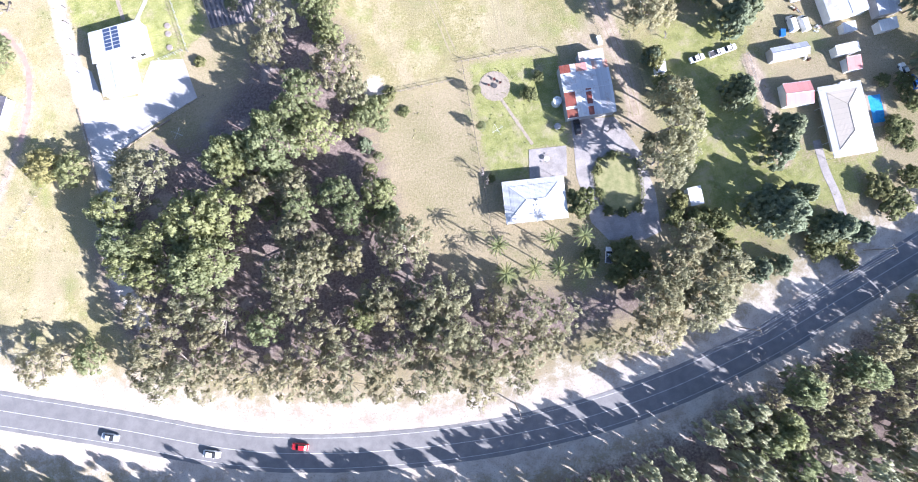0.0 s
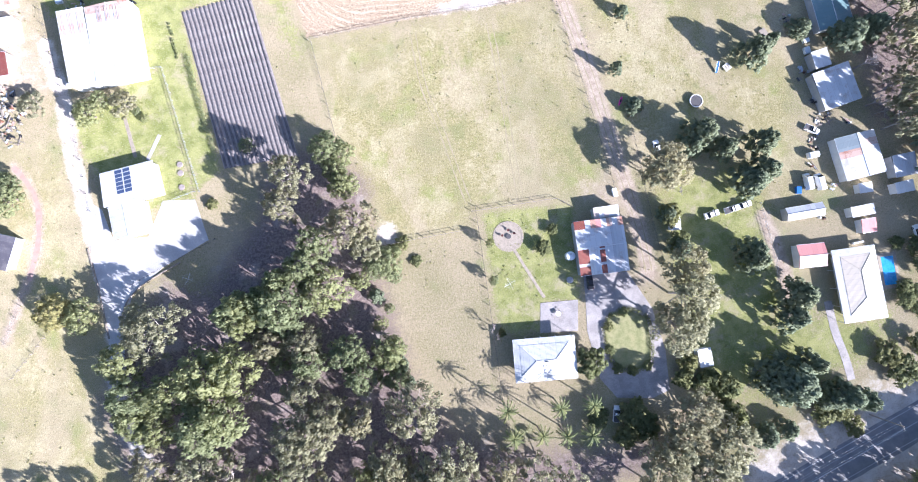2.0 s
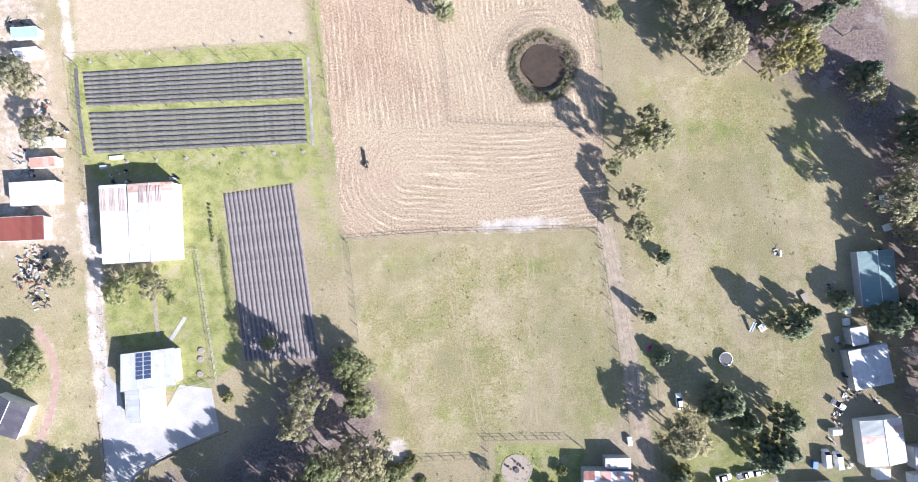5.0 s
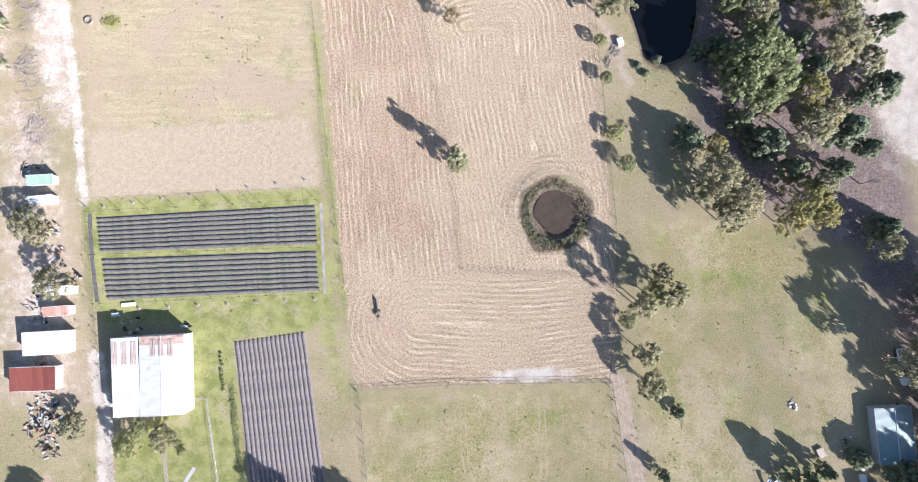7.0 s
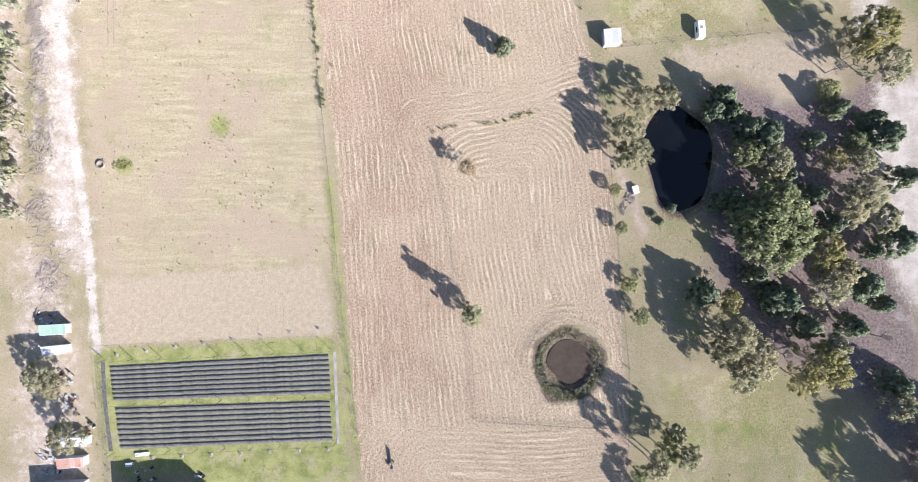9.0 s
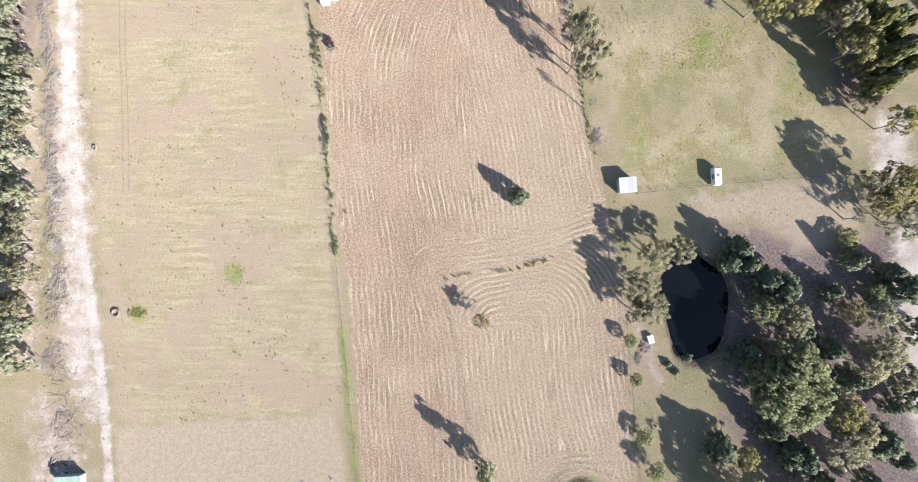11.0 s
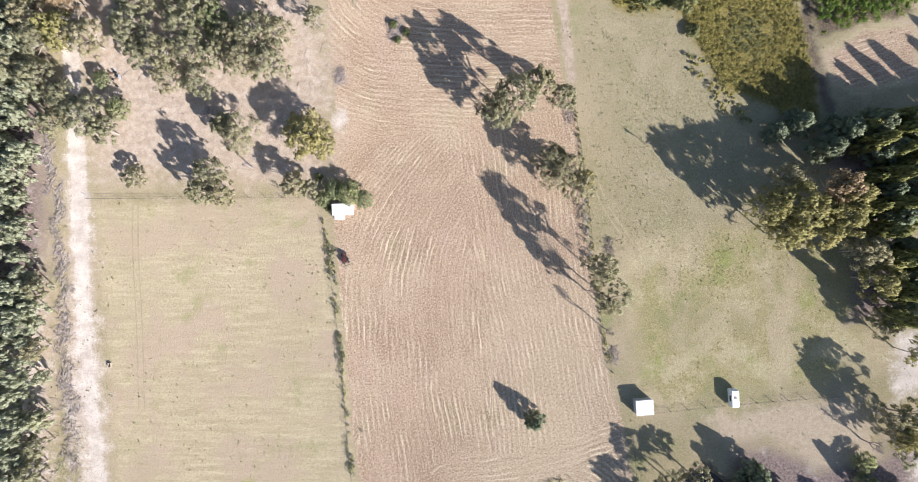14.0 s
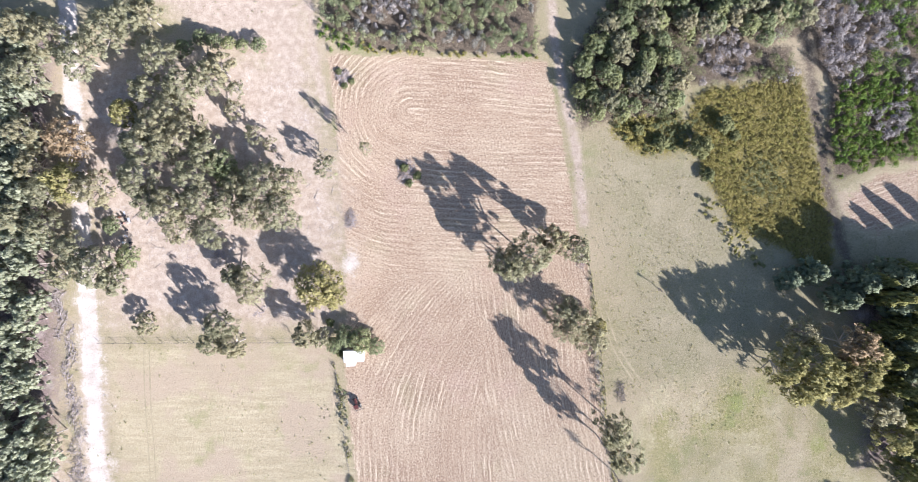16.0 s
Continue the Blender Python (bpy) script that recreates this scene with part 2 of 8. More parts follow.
    sand = g.mix(g.span(mid, 0.3, 0.7), (0.42, 0.36, 0.308), (0.60, 0.548, 0.485))
    tone = g.mix(share("sand", 0.26), tone, sand)
    # muddy pond rims; the same dark brown under scrub and along the north-east track
    dark_earth = g.mix(g.span(fine, 0.35, 0.65), (0.07, 0.055, 0.04), (0.16, 0.125, 0.09))
    tone = g.mix(share("dark_earth", 0.2), tone, dark_earth)
    # stalks, clods and small hollows all over; the hollows' shade is painted as dark flecks
    grain = g.noise(2.3, 5.0, 0.8)
    tone = g.mix(g.span(grain, 0.54, 0.62, 0.0, 0.58), tone, g.mix(0.75, tone, (0.05, 0.045, 0.03)))
    tone = g.mix(g.span(g.noise(2.9, 4.0, 0.8), 0.53, 0.62, 0.0, 0.5), tone, g.mix(0.6, tone, (0.62, 0.55, 0.42)))
    lumps = g.math("ADD", g.math("MULTIPLY", fine, 0.42), g.math("ADD", g.math("MULTIPLY", grain, 0.7), g.math("MULTIPLY", g.math("MULTIPLY", swath, share("straw", 0.1)), 0.35)))
    g.bump(lumps, 0.8, 0.24)
    g.shader.inputs["Diffuse Roughness"].default_value = 0.35
    return g.done(tone, 0.95, 0.0, 0.1)


MOWER = 1.6     # metres between two rounds
DRY_GRASS, OLIVE_GRASS = (0.365, 0.30, 0.20), (0.24, 0.215, 0.112)
GROUND = ground_material()
ASPHALT = mottled("asphalt", (0.165, 0.16, 0.163), (0.225, 0.218, 0.217), 0.35, 0.85, fine=30.0, bump=0.01)
LINE_PAINT = mottled("line_paint", (0.62, 0.61, 0.58), (0.36, 0.35, 0.335), 2.0, 0.7, bump=0)
CONCRETE = mottled("concrete", (0.35, 0.335, 0.34), (0.46, 0.44, 0.44), 0.25, 0.85, fine=14.0, bump=0.01)
FORECOURT = mottled("forecourt_concrete", (0.36, 0.348, 0.345), (0.47, 0.455, 0.448), 0.2, 0.85, fine=14.0, bump=0.01)
GRAVEL = mottled("gravel", (0.23, 0.212, 0.205), (0.37, 0.34, 0.325), 0.3, 0.95, fine=12.0, bump=0.04)
RUT = mottled("bare_rut", (0.26, 0.225, 0.135), (0.36, 0.30, 0.20), 0.8, 0.95)
RED_GRAVEL = mottled("red_gravel", (0.36, 0.235, 0.19), (0.42, 0.30, 0.25), 0.6, 0.95)
PAVER = mottled("paver", (0.255, 0.215, 0.17), (0.35, 0.30, 0.24), 1.2, 0.9)
WHITE_ROOF = sheeting("white_roofing", (0.60, 0.60, 0.59), (0.54, 0.54, 0.535), (0.42, 0.38, 0.34), 0.55)
CREAM_ROOF = sheeting("cream_roofing", (0.50, 0.44, 0.365), (0.47, 0.415, 0.34), (0.40, 0.35, 0.29), 0.3)
GREY_ROOF = sheeting("grey_roofing", (0.52, 0.53, 0.56), (0.38, 0.39, 0.42), (0.30, 0.24, 0.21), 0.6)
ZINC_ROOF = sheeting("zinc_roofing", (0.53, 0.545, 0.57), (0.43, 0.445, 0.47), (0.34, 0.27, 0.23), 0.7)
RUST_ROOF = sheeting("rusty_roofing", (0.42, 0.24, 0.18), (0.52, 0.40, 0.34), (0.27, 0.10, 0.06), 0.9)
RED_ROOF = sheeting("red_roofing", (0.23, 0.07, 0.05), (0.165, 0.045, 0.036), (0.2, 0.09, 0.06), 0.7)
PINK_ROOF = sheeting("faded_red_roofing", (0.55, 0.25, 0.23), (0.48, 0.21, 0.2), (0.4, 0.3, 0.28), 0.4)
TEAL_ROOF = sheeting("teal_roofing", (0.14, 0.225, 0.235), (0.175, 0.26, 0.265), (0.25, 0.29, 0.29), 0.5)
SLATE_ROOF = sheeting("slate_blue_roofing", (0.19, 0.235, 0.26), (0.15, 0.19, 0.215), (0.3, 0.3, 0.3), 0.5)
GREEN_ROOF = sheeting("pale_green_roofing", (0.33, 0.46, 0.36), (0.28, 0.39, 0.33), (0.3, 0.34, 0.3), 0.5)
DARK_ROOF = sheeting("dark_roofing", (0.075, 0.07, 0.085), (0.10, 0.095, 0.11), (0.2, 0.18, 0.18), 0.4)
CAP_METAL = mottled("cap_metal", (0.60, 0.61, 0.63), (0.5, 0.51, 0.53), 2.0, 0.5)
WHITE_WALL = mottled("white_wall", (0.70, 0.69, 0.66), (0.62, 0.61, 0.58), 0.7, 0.8)
FADED_ROOF = sheeting("faded_rusty_roofing", (0.50, 0.41, 0.37), (0.44, 0.34, 0.30), (0.33, 0.2, 0.16), 0.8)
GREY_WALL = mottled("grey_wall", (0.42, 0.42, 0.42), (0.34, 0.34, 0.35), 0.7, 0.7)
TIMBER = mottled("weathered_timber", (0.30, 0.26, 0.22), (0.19, 0.16, 0.13), 3.0, 0.9)
WHITE_TIMBER = mottled("white_timber", (0.72, 0.71, 0.68), (0.6, 0.59, 0.56), 3.0, 0.8)
STEEL = mottled("galvanised_steel", (0.45, 0.46, 0.47), (0.36, 0.37, 0.38), 4.0, 0.45, 0.6)
DARK_STEEL = mottled("dark_steel", (0.06, 0.06, 0.065), (0.10, 0.09, 0.09), 4.0, 0.6)
BLACK_PLASTIC = mottled("black_mulch_film", (0.085, 0.08, 0.082), (0.17, 0.158, 0.158), 1.1, 0.75, fine=5.0, spec=0.2, bump=0.05)
GREY_FILM = mottled("faded_mulch_film", (0.105, 0.092, 0.093), (0.20, 0.178, 0.176), 1.1, 0.75, fine=5.0, spec=0.2, bump=0.05)
CROP_SOIL = mottled("crop_soil", (0.25, 0.212, 0.2), (0.345, 0.30, 0.28), 0.7, 0.95, bump=0.06)
GRASS_ROW = mottled("weedy_furrow", (0.155, 0.165, 0.10), (0.245, 0.225, 0.165), 0.7, 0.95, bump=0.06)
BARK_PALE = mottled("pale_bark", (0.38, 0.345, 0.305), (0.25, 0.22, 0.19), 1.2, 0.9)
BARK = mottled("bark", (0.17, 0.135, 0.11), (0.26, 0.22, 0.19), 1.5, 0.95)
TWIGS = mottled("grey_twigs", (0.23, 0.195, 0.185), (0.36, 0.32, 0.31), 1.5, 0.9)
WATER_DARK = mottled("dark_water", (0.004, 0.005, 0.007), (0.006, 0.007, 0.009), 0.2, 0.06, spec=0.3, bump=0)
WATER_BROWN = mottled("brown_water", (0.055, 0.042, 0.033), (0.075, 0.058, 0.045), 0.1, 0.12, spec=0.2, bump=0)
POOL_WATER = mottled("pool_water", (0.03, 0.22, 0.50), (0.06, 0.32, 0.60), 0.8, 0.06, spec=0.5)
GLASS = mottled("dark_glass", (0.02, 0.022, 0.026), (0.03, 0.032, 0.036), 1.0, 0.08, spec=0.6, bump=0)
RUBBER = mottled("rubber", (0.025, 0.025, 0.025), (0.04, 0.04, 0.04), 5.0, 0.85)
SOLAR = mottled("solar_glass", (0.05, 0.07, 0.135), (0.07, 0.095, 0.17), 2.0, 0.15, spec=0.5, bump=0)
PAINT = {}
for colour_name, colour in (("white", (0.78, 0.78, 0.77)), ("red", (0.50, 0.03, 0.04)), ("silver", (0.45, 0.48, 0.52)), ("black", (0.02, 0.02, 0.025)),
                            ("blue", (0.03, 0.14, 0.45)), ("maroon", (0.10, 0.035, 0.03)), ("magenta", (0.62, 0.03, 0.25)), ("yellow", (0.6, 0.45, 0.05)), ("tan", (0.30, 0.26, 0.21)), ("rusty", (0.17, 0.085, 0.055))):
    PAINT[colour_name] = mottled(colour_name + "_paint", colour, tuple(c * 0.86 for c in colour), 1.0, 0.35, spec=0.5, bump=0)
LEAF = {
    "gum": leaves("gum_leaves", (0.25, 0.25, 0.15), (0.465, 0.455, 0.305), (0.48, 0.415, 0.26), 0.22, 0.58),
    "leafy": leaves("leafy_leaves", (0.20, 0.236, 0.126), (0.395, 0.43, 0.245), (0.43, 0.43, 0.2), 0.25, 0.58),
    "rusty": leaves("rusty_leaves", (0.26, 0.19, 0.11), (0.50, 0.40, 0.26), (0.46, 0.34, 0.2), 0.2, 0.5),
    "young": leaves("young_gum_leaves", (0.295, 0.315, 0.205), (0.55, 0.572, 0.42), (0.52, 0.50, 0.30), 0.2, 0.58),
    "wattle": leaves("wattle_leaves", (0.20, 0.19, 0.075), (0.43, 0.40, 0.18), (0.41, 0.37, 0.17), 0.25, 0.45),
    "mauve": leaves("grey_mauve_twigs", (0.16, 0.145, 0.14), (0.40, 0.365, 0.355), (0.30, 0.28, 0.24), 0.2),
    "pine": leaves("pine_needles", (0.075, 0.092, 0.035), (0.40, 0.40, 0.16), (0.34, 0.32, 0.12), 0.2, 0.4),
    "oak": leaves("she_oak_needles", (0.13, 0.165, 0.108), (0.35, 0.395, 0.265), (0.31, 0.315, 0.18), 0.15, 0.5),
    "shrub": leaves("shrub_leaves", (0.10, 0.125, 0.055), (0.235, 0.245, 0.115), (0.28, 0.26, 0.11), 0.2, 0.4),
    "palm": leaves("palm_leaves", (0.09, 0.125, 0.05), (0.23, 0.25, 0.11), (0.26, 0.25, 0.09), 0.3),
    "grey": leaves("grey_scrub_leaves", (0.12, 0.12, 0.10), (0.30, 0.29, 0.245), (0.27, 0.25, 0.22), 0.3),
    "reed": leaves("bracken_leaves", (0.05, 0.10, 0.016), (0.14, 0.205, 0.04), (0.17, 0.2, 0.035), 0.3),
    "sedge": leaves("sedge_blades", (0.085, 0.08, 0.022), (0.35, 0.31, 0.10), (0.24, 0.23, 0.065), 0.3),
    "grass": leaves("long_grass", (0.22, 0.23, 0.085), (0.42, 0.39, 0.19), (0.38, 0.34, 0.16), 0.3, 0.5),
}

# ---- building blocks ----


def mesh_of(name, bm, mat):
    data = bpy.data.meshes.new(name)
    bm.to_mesh(data)
    bm.free()
    data.materials.append(mat)
    return data


def part(name, bm, mat, parent=None, label="", m=None):
    """Links a bmesh, or a mesh that is shared, as one object under a thing or a part."""
    data = bm if isinstance(bm, bpy.types.Mesh) else mesh_of(name, bm, mat)
    ob = new(name, data)
    if parent is not None:
        ob.parent = parent
    if m is not None:
        ob.matrix_basis = m
    return tagged(ob, label)


def thing(name, m, label, category, group="", kind=""):
    ob = new(name)
    ob.empty_display_size = 0.3
    ob.matrix_basis = m
    return tagged(ob, label, category, group, kind)


def box(bm, x, y, z, sx, sy, sz, m=None, bevel=0.0):
    """A box with its base's centre at x, y, z."""
    r = bmesh.ops.create_cube(bm, size=1.0)
    bmesh.ops.scale(bm, vec=(sx, sy, sz), verts=r["verts"])
    bmesh.ops.translate(bm, vec=(x, y, z + sz / 2), verts=r["verts"])
    if bevel:
        edges = list({e for v in r["verts"] for e in v.link_edges})
        bmesh.ops.bevel(bm, geom=edges, offset=bevel, segments=2, affect="EDGES", profile=0.6)
    if m is not None:
        bmesh.ops.transform(bm, matrix=m, verts=[v for v in r["verts"] if v.is_valid])
    return bm


def boxed(*a, **k):
    return box(bmesh.new(), *a, **k)


def tube(bm, a, b, r1, r2=None, sides=6):
    """A tapered round bar from a to b."""
    a, b = Vector(a), Vector(b)
    r2 = r1 if r2 is None else r2
    turn = (b - a).to_track_quat("Z", "Y").to_matrix()
    rings = []
    for c, r in ((a, r1), (b, r2)):
        rings.append([bm.verts.new(c + turn @ Vector((r * math.cos(i * 2 * math.pi / sides), r * math.sin(i * 2 * math.pi / sides), 0))) for i in range(sides)])
    for i in range(sides):
        bm.faces.new((rings[0][i], rings[0][(i + 1) % sides], rings[1][(i + 1) % sides], rings[1][i]))
    bm.faces.new(rings[1])
    bm.faces.new(rings[0][::-1])
    return bm


def slab(points, z0, z1):
    """A flat prism over a plan outline."""
    bm = bmesh.new()
    low = [bm.verts.new((x, y, z0)) for x, y in points]
    top = [bm.verts.new((x, y, z1)) for x, y in points]
    bm.faces.new(top)
    bm.faces.new(low[::-1])
    for i in range(len(points)):
        j = (i + 1) % len(points)
        bm.faces.new((low[i], low[j], top[j], top[i]))
    bmesh.ops.recalc_face_normals(bm, faces=bm.faces)
    bmesh.ops.triangulate(bm, faces=[f for f in bm.faces if len(f.verts) > 4])
    return bm


def smooth_line(points, step):
    """A curve through the points, sampled every step metres (Catmull-Rom)."""
    p = [Vector((*q, 0)) for q in points]
    p = [2 * p[0] - p[1], *p, 2 * p[-1] - p[-2]]
    made = []
    for i in range(1, len(p) - 2):
        n = max(1, int((p[i + 1] - p[i]).length / step))
        for k in range(n):
            t = k / n
            made.append(0.5 * (2 * p[i] + (p[i + 1] - p[i - 1]) * t + (2 * p[i - 1] - 5 * p[i] + 4 * p[i + 1] - p[i + 2]) * t * t
                               + (3 * p[i] - p[i - 1] - 3 * p[i + 1] + p[i + 2]) * t ** 3))
    made.append(p[-2])
    return made


def ribbon(points, left, right, z, thick=0.0, ragged=0.0, seed=1):
    """A strip along a plan line, from left to right of it, with a raised face at z."""
    bm, rng = bmesh.new(), random.Random(seed)
    rows = []
    for i, c in enumerate(points):
        d = (points[min(i + 1, len(points) - 1)] - points[max(i - 1, 0)]).normalized()
        n = Vector((-d.y, d.x, 0))
        a, b = c + n * (left + rng.uniform(-ragged, ragged)), c + n * (right + rng.uniform(-ragged, ragged))
        rows.append([bm.verts.new((*a.xy, z - thick)), bm.verts.new((*a.xy, z)), bm.verts.new((*b.xy, z)), bm.verts.new((*b.xy, z - thick))])
    for r, s in zip(rows, rows[1:]):
        for k in range(3 if thick else 1):
            k2 = k if thick else 1
            bm.faces.new((r[k2], s[k2], s[k2 + 1], r[k2 + 1]))
    bmesh.ops.recalc_face_normals(bm, faces=bm.faces)
    if sum(f.normal.z for f in bm.faces) < 0:
        bmesh.ops.reverse_faces(bm, faces=bm.faces)
    return bm

# ---- plan of the ground, in metres ----
FOREST_W = [(-81.2, 41.5), (-70.3, 54.6), (-59.3, 50.7), (-41.6, 68.0), (-35.2, 86.3), (-21.7, 85.5), (-10.0, 74.2), (-11.6, 51.6), (-7.7, 31.9), (-5.9, 14.7), (4.3, -0.6), (17.9, -6.7), (40.2, -11.1), (58.5, -11.5), (55.0, -19.0), (15.2, -24.0), (-34.7, -17.0), (-70.0, -9.0), (-85.4, 2.0), (-90.8, 25.1)]
SHOULDER_N = [(-119.5, -1.3), (-96.8, -7.5), (-84.5, -10.0), (-74.7, -18.3), (-34.7, -26.5), (11.8, -36.0), (52.5, -29.9), (77.8, -28.6), (105.5, -19.3), (120.6, -14.0), (137.3, -8.9), (136.1, -12.9), (122.5, -19.4), (85.7, -30.2), (33.6, -40.4), (-37.9, -35.6), (-75.5, -23.9), (-120.2, -7.1)]
SHOULDER_S = [(-121.0, -13.5), (-91.4, -25.3), (-61.7, -36.2), (-39.1, -42.6), (15.4, -49.2), (83.2, -40.2), (119.9, -28.9), (132.7, -24.8), (130.0, -34.2), (117.7, -36.6), (81.6, -46.3), (22.2, -55.3), (-17.2, -52.5), (-62.7, -42.4), (-99.8, -30.2), (-121.5, -18.0)]
YARD_LAWN = [(21.4, 59.2), (47.7, 57.2), (44.3, 30.1), (33.5, 31.4), (31.9, 24.0), (23.7, 24.8), (20.1, 28.1)]
SOLAR_LAWN = [(-89.2, 103.7), (-68.9, 114.8), (-62.6, 115.3), (-58.4, 76.6), (-71.9, 75.3), (-69.4, 88.4), (-84.0, 87.6), (-87.1, 92.8)]
CROP_LAWN = [(-96.8, 155.8), (-92.5, 160.8), (-29.1, 157.6), (-27.3, 141.0), (-33.5, 134.5), (-55.4, 132.2), (-50.7, 83.9), (-58.3, 77.7), (-62.6, 115.6), (-69.2, 114.8), (-69.8, 136.9), (-91.6, 135.9), (-94.7, 142.0)]
CROP_LAWN_NORTH = [(-101.0, 172.6), (-30.6, 175.5), (-27.0, 143.4), (-30.3, 136.7), (-68.9, 135.4), (-95.9, 142.3)]
PADDOCK = [(-19.3, 116.5), (54.1, 118.5), (58.7, 66.9), (54.6, 57.1), (18.5, 60.3), (15.7, 55.5), (-7.6, 54.6), (-10.0, 71.3), (-18.2, 90.2)]
STRAW = [(-20.6, 118.1), (9.6, 119.2), (54.2, 119.8), (55.6, 149.4), (52.4, 201.0), (50.4, 231.0), (46.5, 258.0), (41.0, 276.0), (35.0, 318.4), (31.6, 354.4), (28.7, 358.8), (25.0, 383.3), (19.6, 410.3), (-46.0, 412.4), (-43.3, 386.6), (-40.6, 355.1), (-40.6, 316.3), (-37.0, 283.8), (-33.9, 247.9), (-31.0, 236.6), (-25.4, 167.0)]
STRIP_E = [(106.5, 371.3), (118.7, 378.4), (136.1, 381.9), (136.3, 361.8), (118.9, 357.4), (108.4, 360.8)]
PAD_NW = [(-112.7, 323.8), (-45.5, 325.5), (-34.2, 270.4), (-31.6, 209.6), (-33.3, 196.2), (-99.1, 193.9), (-102.5, 222.7)]
ROUGH = [(-99.1, 193.1), (-34.1, 197.1), (-30.6, 176.4), (-97.6, 173.4)]
TRACK_FIELD_E = [(79.0, 132.4), (70.7, 169.7), (62.7, 195.7)]
SAND_W = [(-122.3, 346.3), (-115.2, 344.5), (-108.2, 264.8), (-103.8, 209.3), (-101.3, 210.4), (-102.5, 193.1), (-109.4, 196.6), (-117.0, 219.2), (-116.5, 254.6), (-119.1, 230.3), (-121.0, 282.2)]
SAND_E = [(133.5, 250.6), (147.8, 256.1), (159.5, 236.1), (156.3, 179.5), (142.5, 183.1), (134.4, 195.3), (131.6, 211.2), (134.0, 223.6), (128.9, 229.0)]
LITTER_E = [(78.4, 254.3), (135.5, 254.3), (131.6, 211.2), (142.5, 183.1), (145.9, 148.7), (130.0, 142.0), (127.2, 155.6), (113.7, 162.5), (96.6, 169.5), (80.1, 195.6), (81.4, 236.3)]
LITTER_EAST_YARDS = [(134.3, 149.6), (163.1, 148.2), (154.0, 64.2), (140.2, 66.8), (141.4, 96.1), (137.9, 113.8)]
NW_DIRT = [(-128.3, 414.3), (-48.6, 418.0), (-44.5, 393.6), (-37.8, 370.9), (-37.8, 330.4), (-45.9, 326.9), (-112.8, 326.6), (-118.1, 340.7), (-123.2, 375.8)]
DRIVE = [(46.8, 37.5), (59.3, 35.9), (64.4, 24.4), (65.8, 12.2), (64.9, 1.3), (59.5, -0.1), (49.8, 1.8), (46.1, 7.6), (44.9, 21.4), (46.0, 29.8)]
ISLAND = [(52.0, 24.8), (57.0, 25.6), (62.2, 22.3), (62.1, 14.6), (60.9, 9.7), (57.2, 8.4), (51.7, 9.9), (49.5, 15.4), (49.8, 21.3)]
PATIO = [(33.2, 31.3), (43.9, 30.4), (42.3, 21.9), (31.7, 23.0)]
GARDEN_PATH = [(28.2, 48.1), (34.6, 32.6)]
YARD_CONC = [(-88.3, 81.3), (-84.3, 77.7), (-82.2, 68.6), (-72.5, 68.0), (-67.3, 77.5), (-58.4, 76.4), (-56.1, 64.4), (-69.6, 58.8), (-78.7, 52.9), (-82.1, 45.1), (-83.3, 33.9), (-86.8, 32.6), (-86.9, 45.4), (-87.8, 53.5), (-88.7, 66.6)]
DRIVE_E = [(114.6, 18.0), (114.9, 9.2), (116.1, 2.1), (116.6, -4.8)]
PATH_SOLAR = [(-74.9, 102.9), (-73.3, 91.1)]
PATH_SOLAR_SIDE = [(-65.8, 96.5), (-70.1, 89.7)]
DIRT_SHED = [(47.0, 58.4), (60.4, 66.8), (67.5, 47.9), (69.4, 29.5), (60.0, 28.5), (61.7, 49.9)]
DIRT_W = [(-126.7, 205.3), (-111.3, 201.8), (-101.8, 172.6), (-99.3, 144.0), (-95.9, 113.6), (-123.2, 113.9)]
MARSH = [(63.4, 399.2), (68.6, 402.7), (81.7, 404.4), (88.7, 406.5), (96.0, 406.2), (99.7, 385.3), (103.5, 371.3), (105.5, 353.8), (103.6, 345.0), (89.2, 355.5), (75.1, 359.0), (71.9, 367.7), (66.2, 376.4), (60.9, 391.3)]
MARSH_SMALL = [(38.1, 393.0), (57.3, 396.5), (62.6, 391.3), (61.8, 384.3), (52.2, 382.0), (43.4, 384.2)]
REED = [(104.4, 402.8), (134.0, 411.5), (134.3, 382.8), (118.6, 379.2), (105.5, 374.8), (102.4, 388.8)]
GREYBUSH = [(98.0, 434.1), (133.7, 434.1), (134.0, 411.5), (104.4, 402.8), (99.1, 411.5)]
SCRUB_N = [(-48.1, 435.5), (15.5, 435.6), (16.7, 412.1), (4.8, 412.6), (-30.2, 413.7), (-44.2, 418.1), (-48.1, 425.0)]
SCRUB_NE = [(28.5, 394.7), (26.1, 409.5), (31.0, 418.2), (41.4, 433.9), (74.4, 439.2), (65.9, 418.3), (59.0, 411.3), (57.5, 394.0), (41.6, 393.5), (30.0, 390.5)]
SCRUB_NE_FAR = [(74.4, 439.2), (94.5, 439.2), (94.2, 418.4), (83.4, 415.2), (72.9, 421.0), (65.9, 418.3)]
GREY_NE = [(64.2, 416.6), (72.9, 421.0), (83.4, 414.9), (92.1, 414.9), (93.1, 403.6), (80.0, 405.3), (64.3, 403.5), (57.3, 406.1), (57.2, 411.3)]
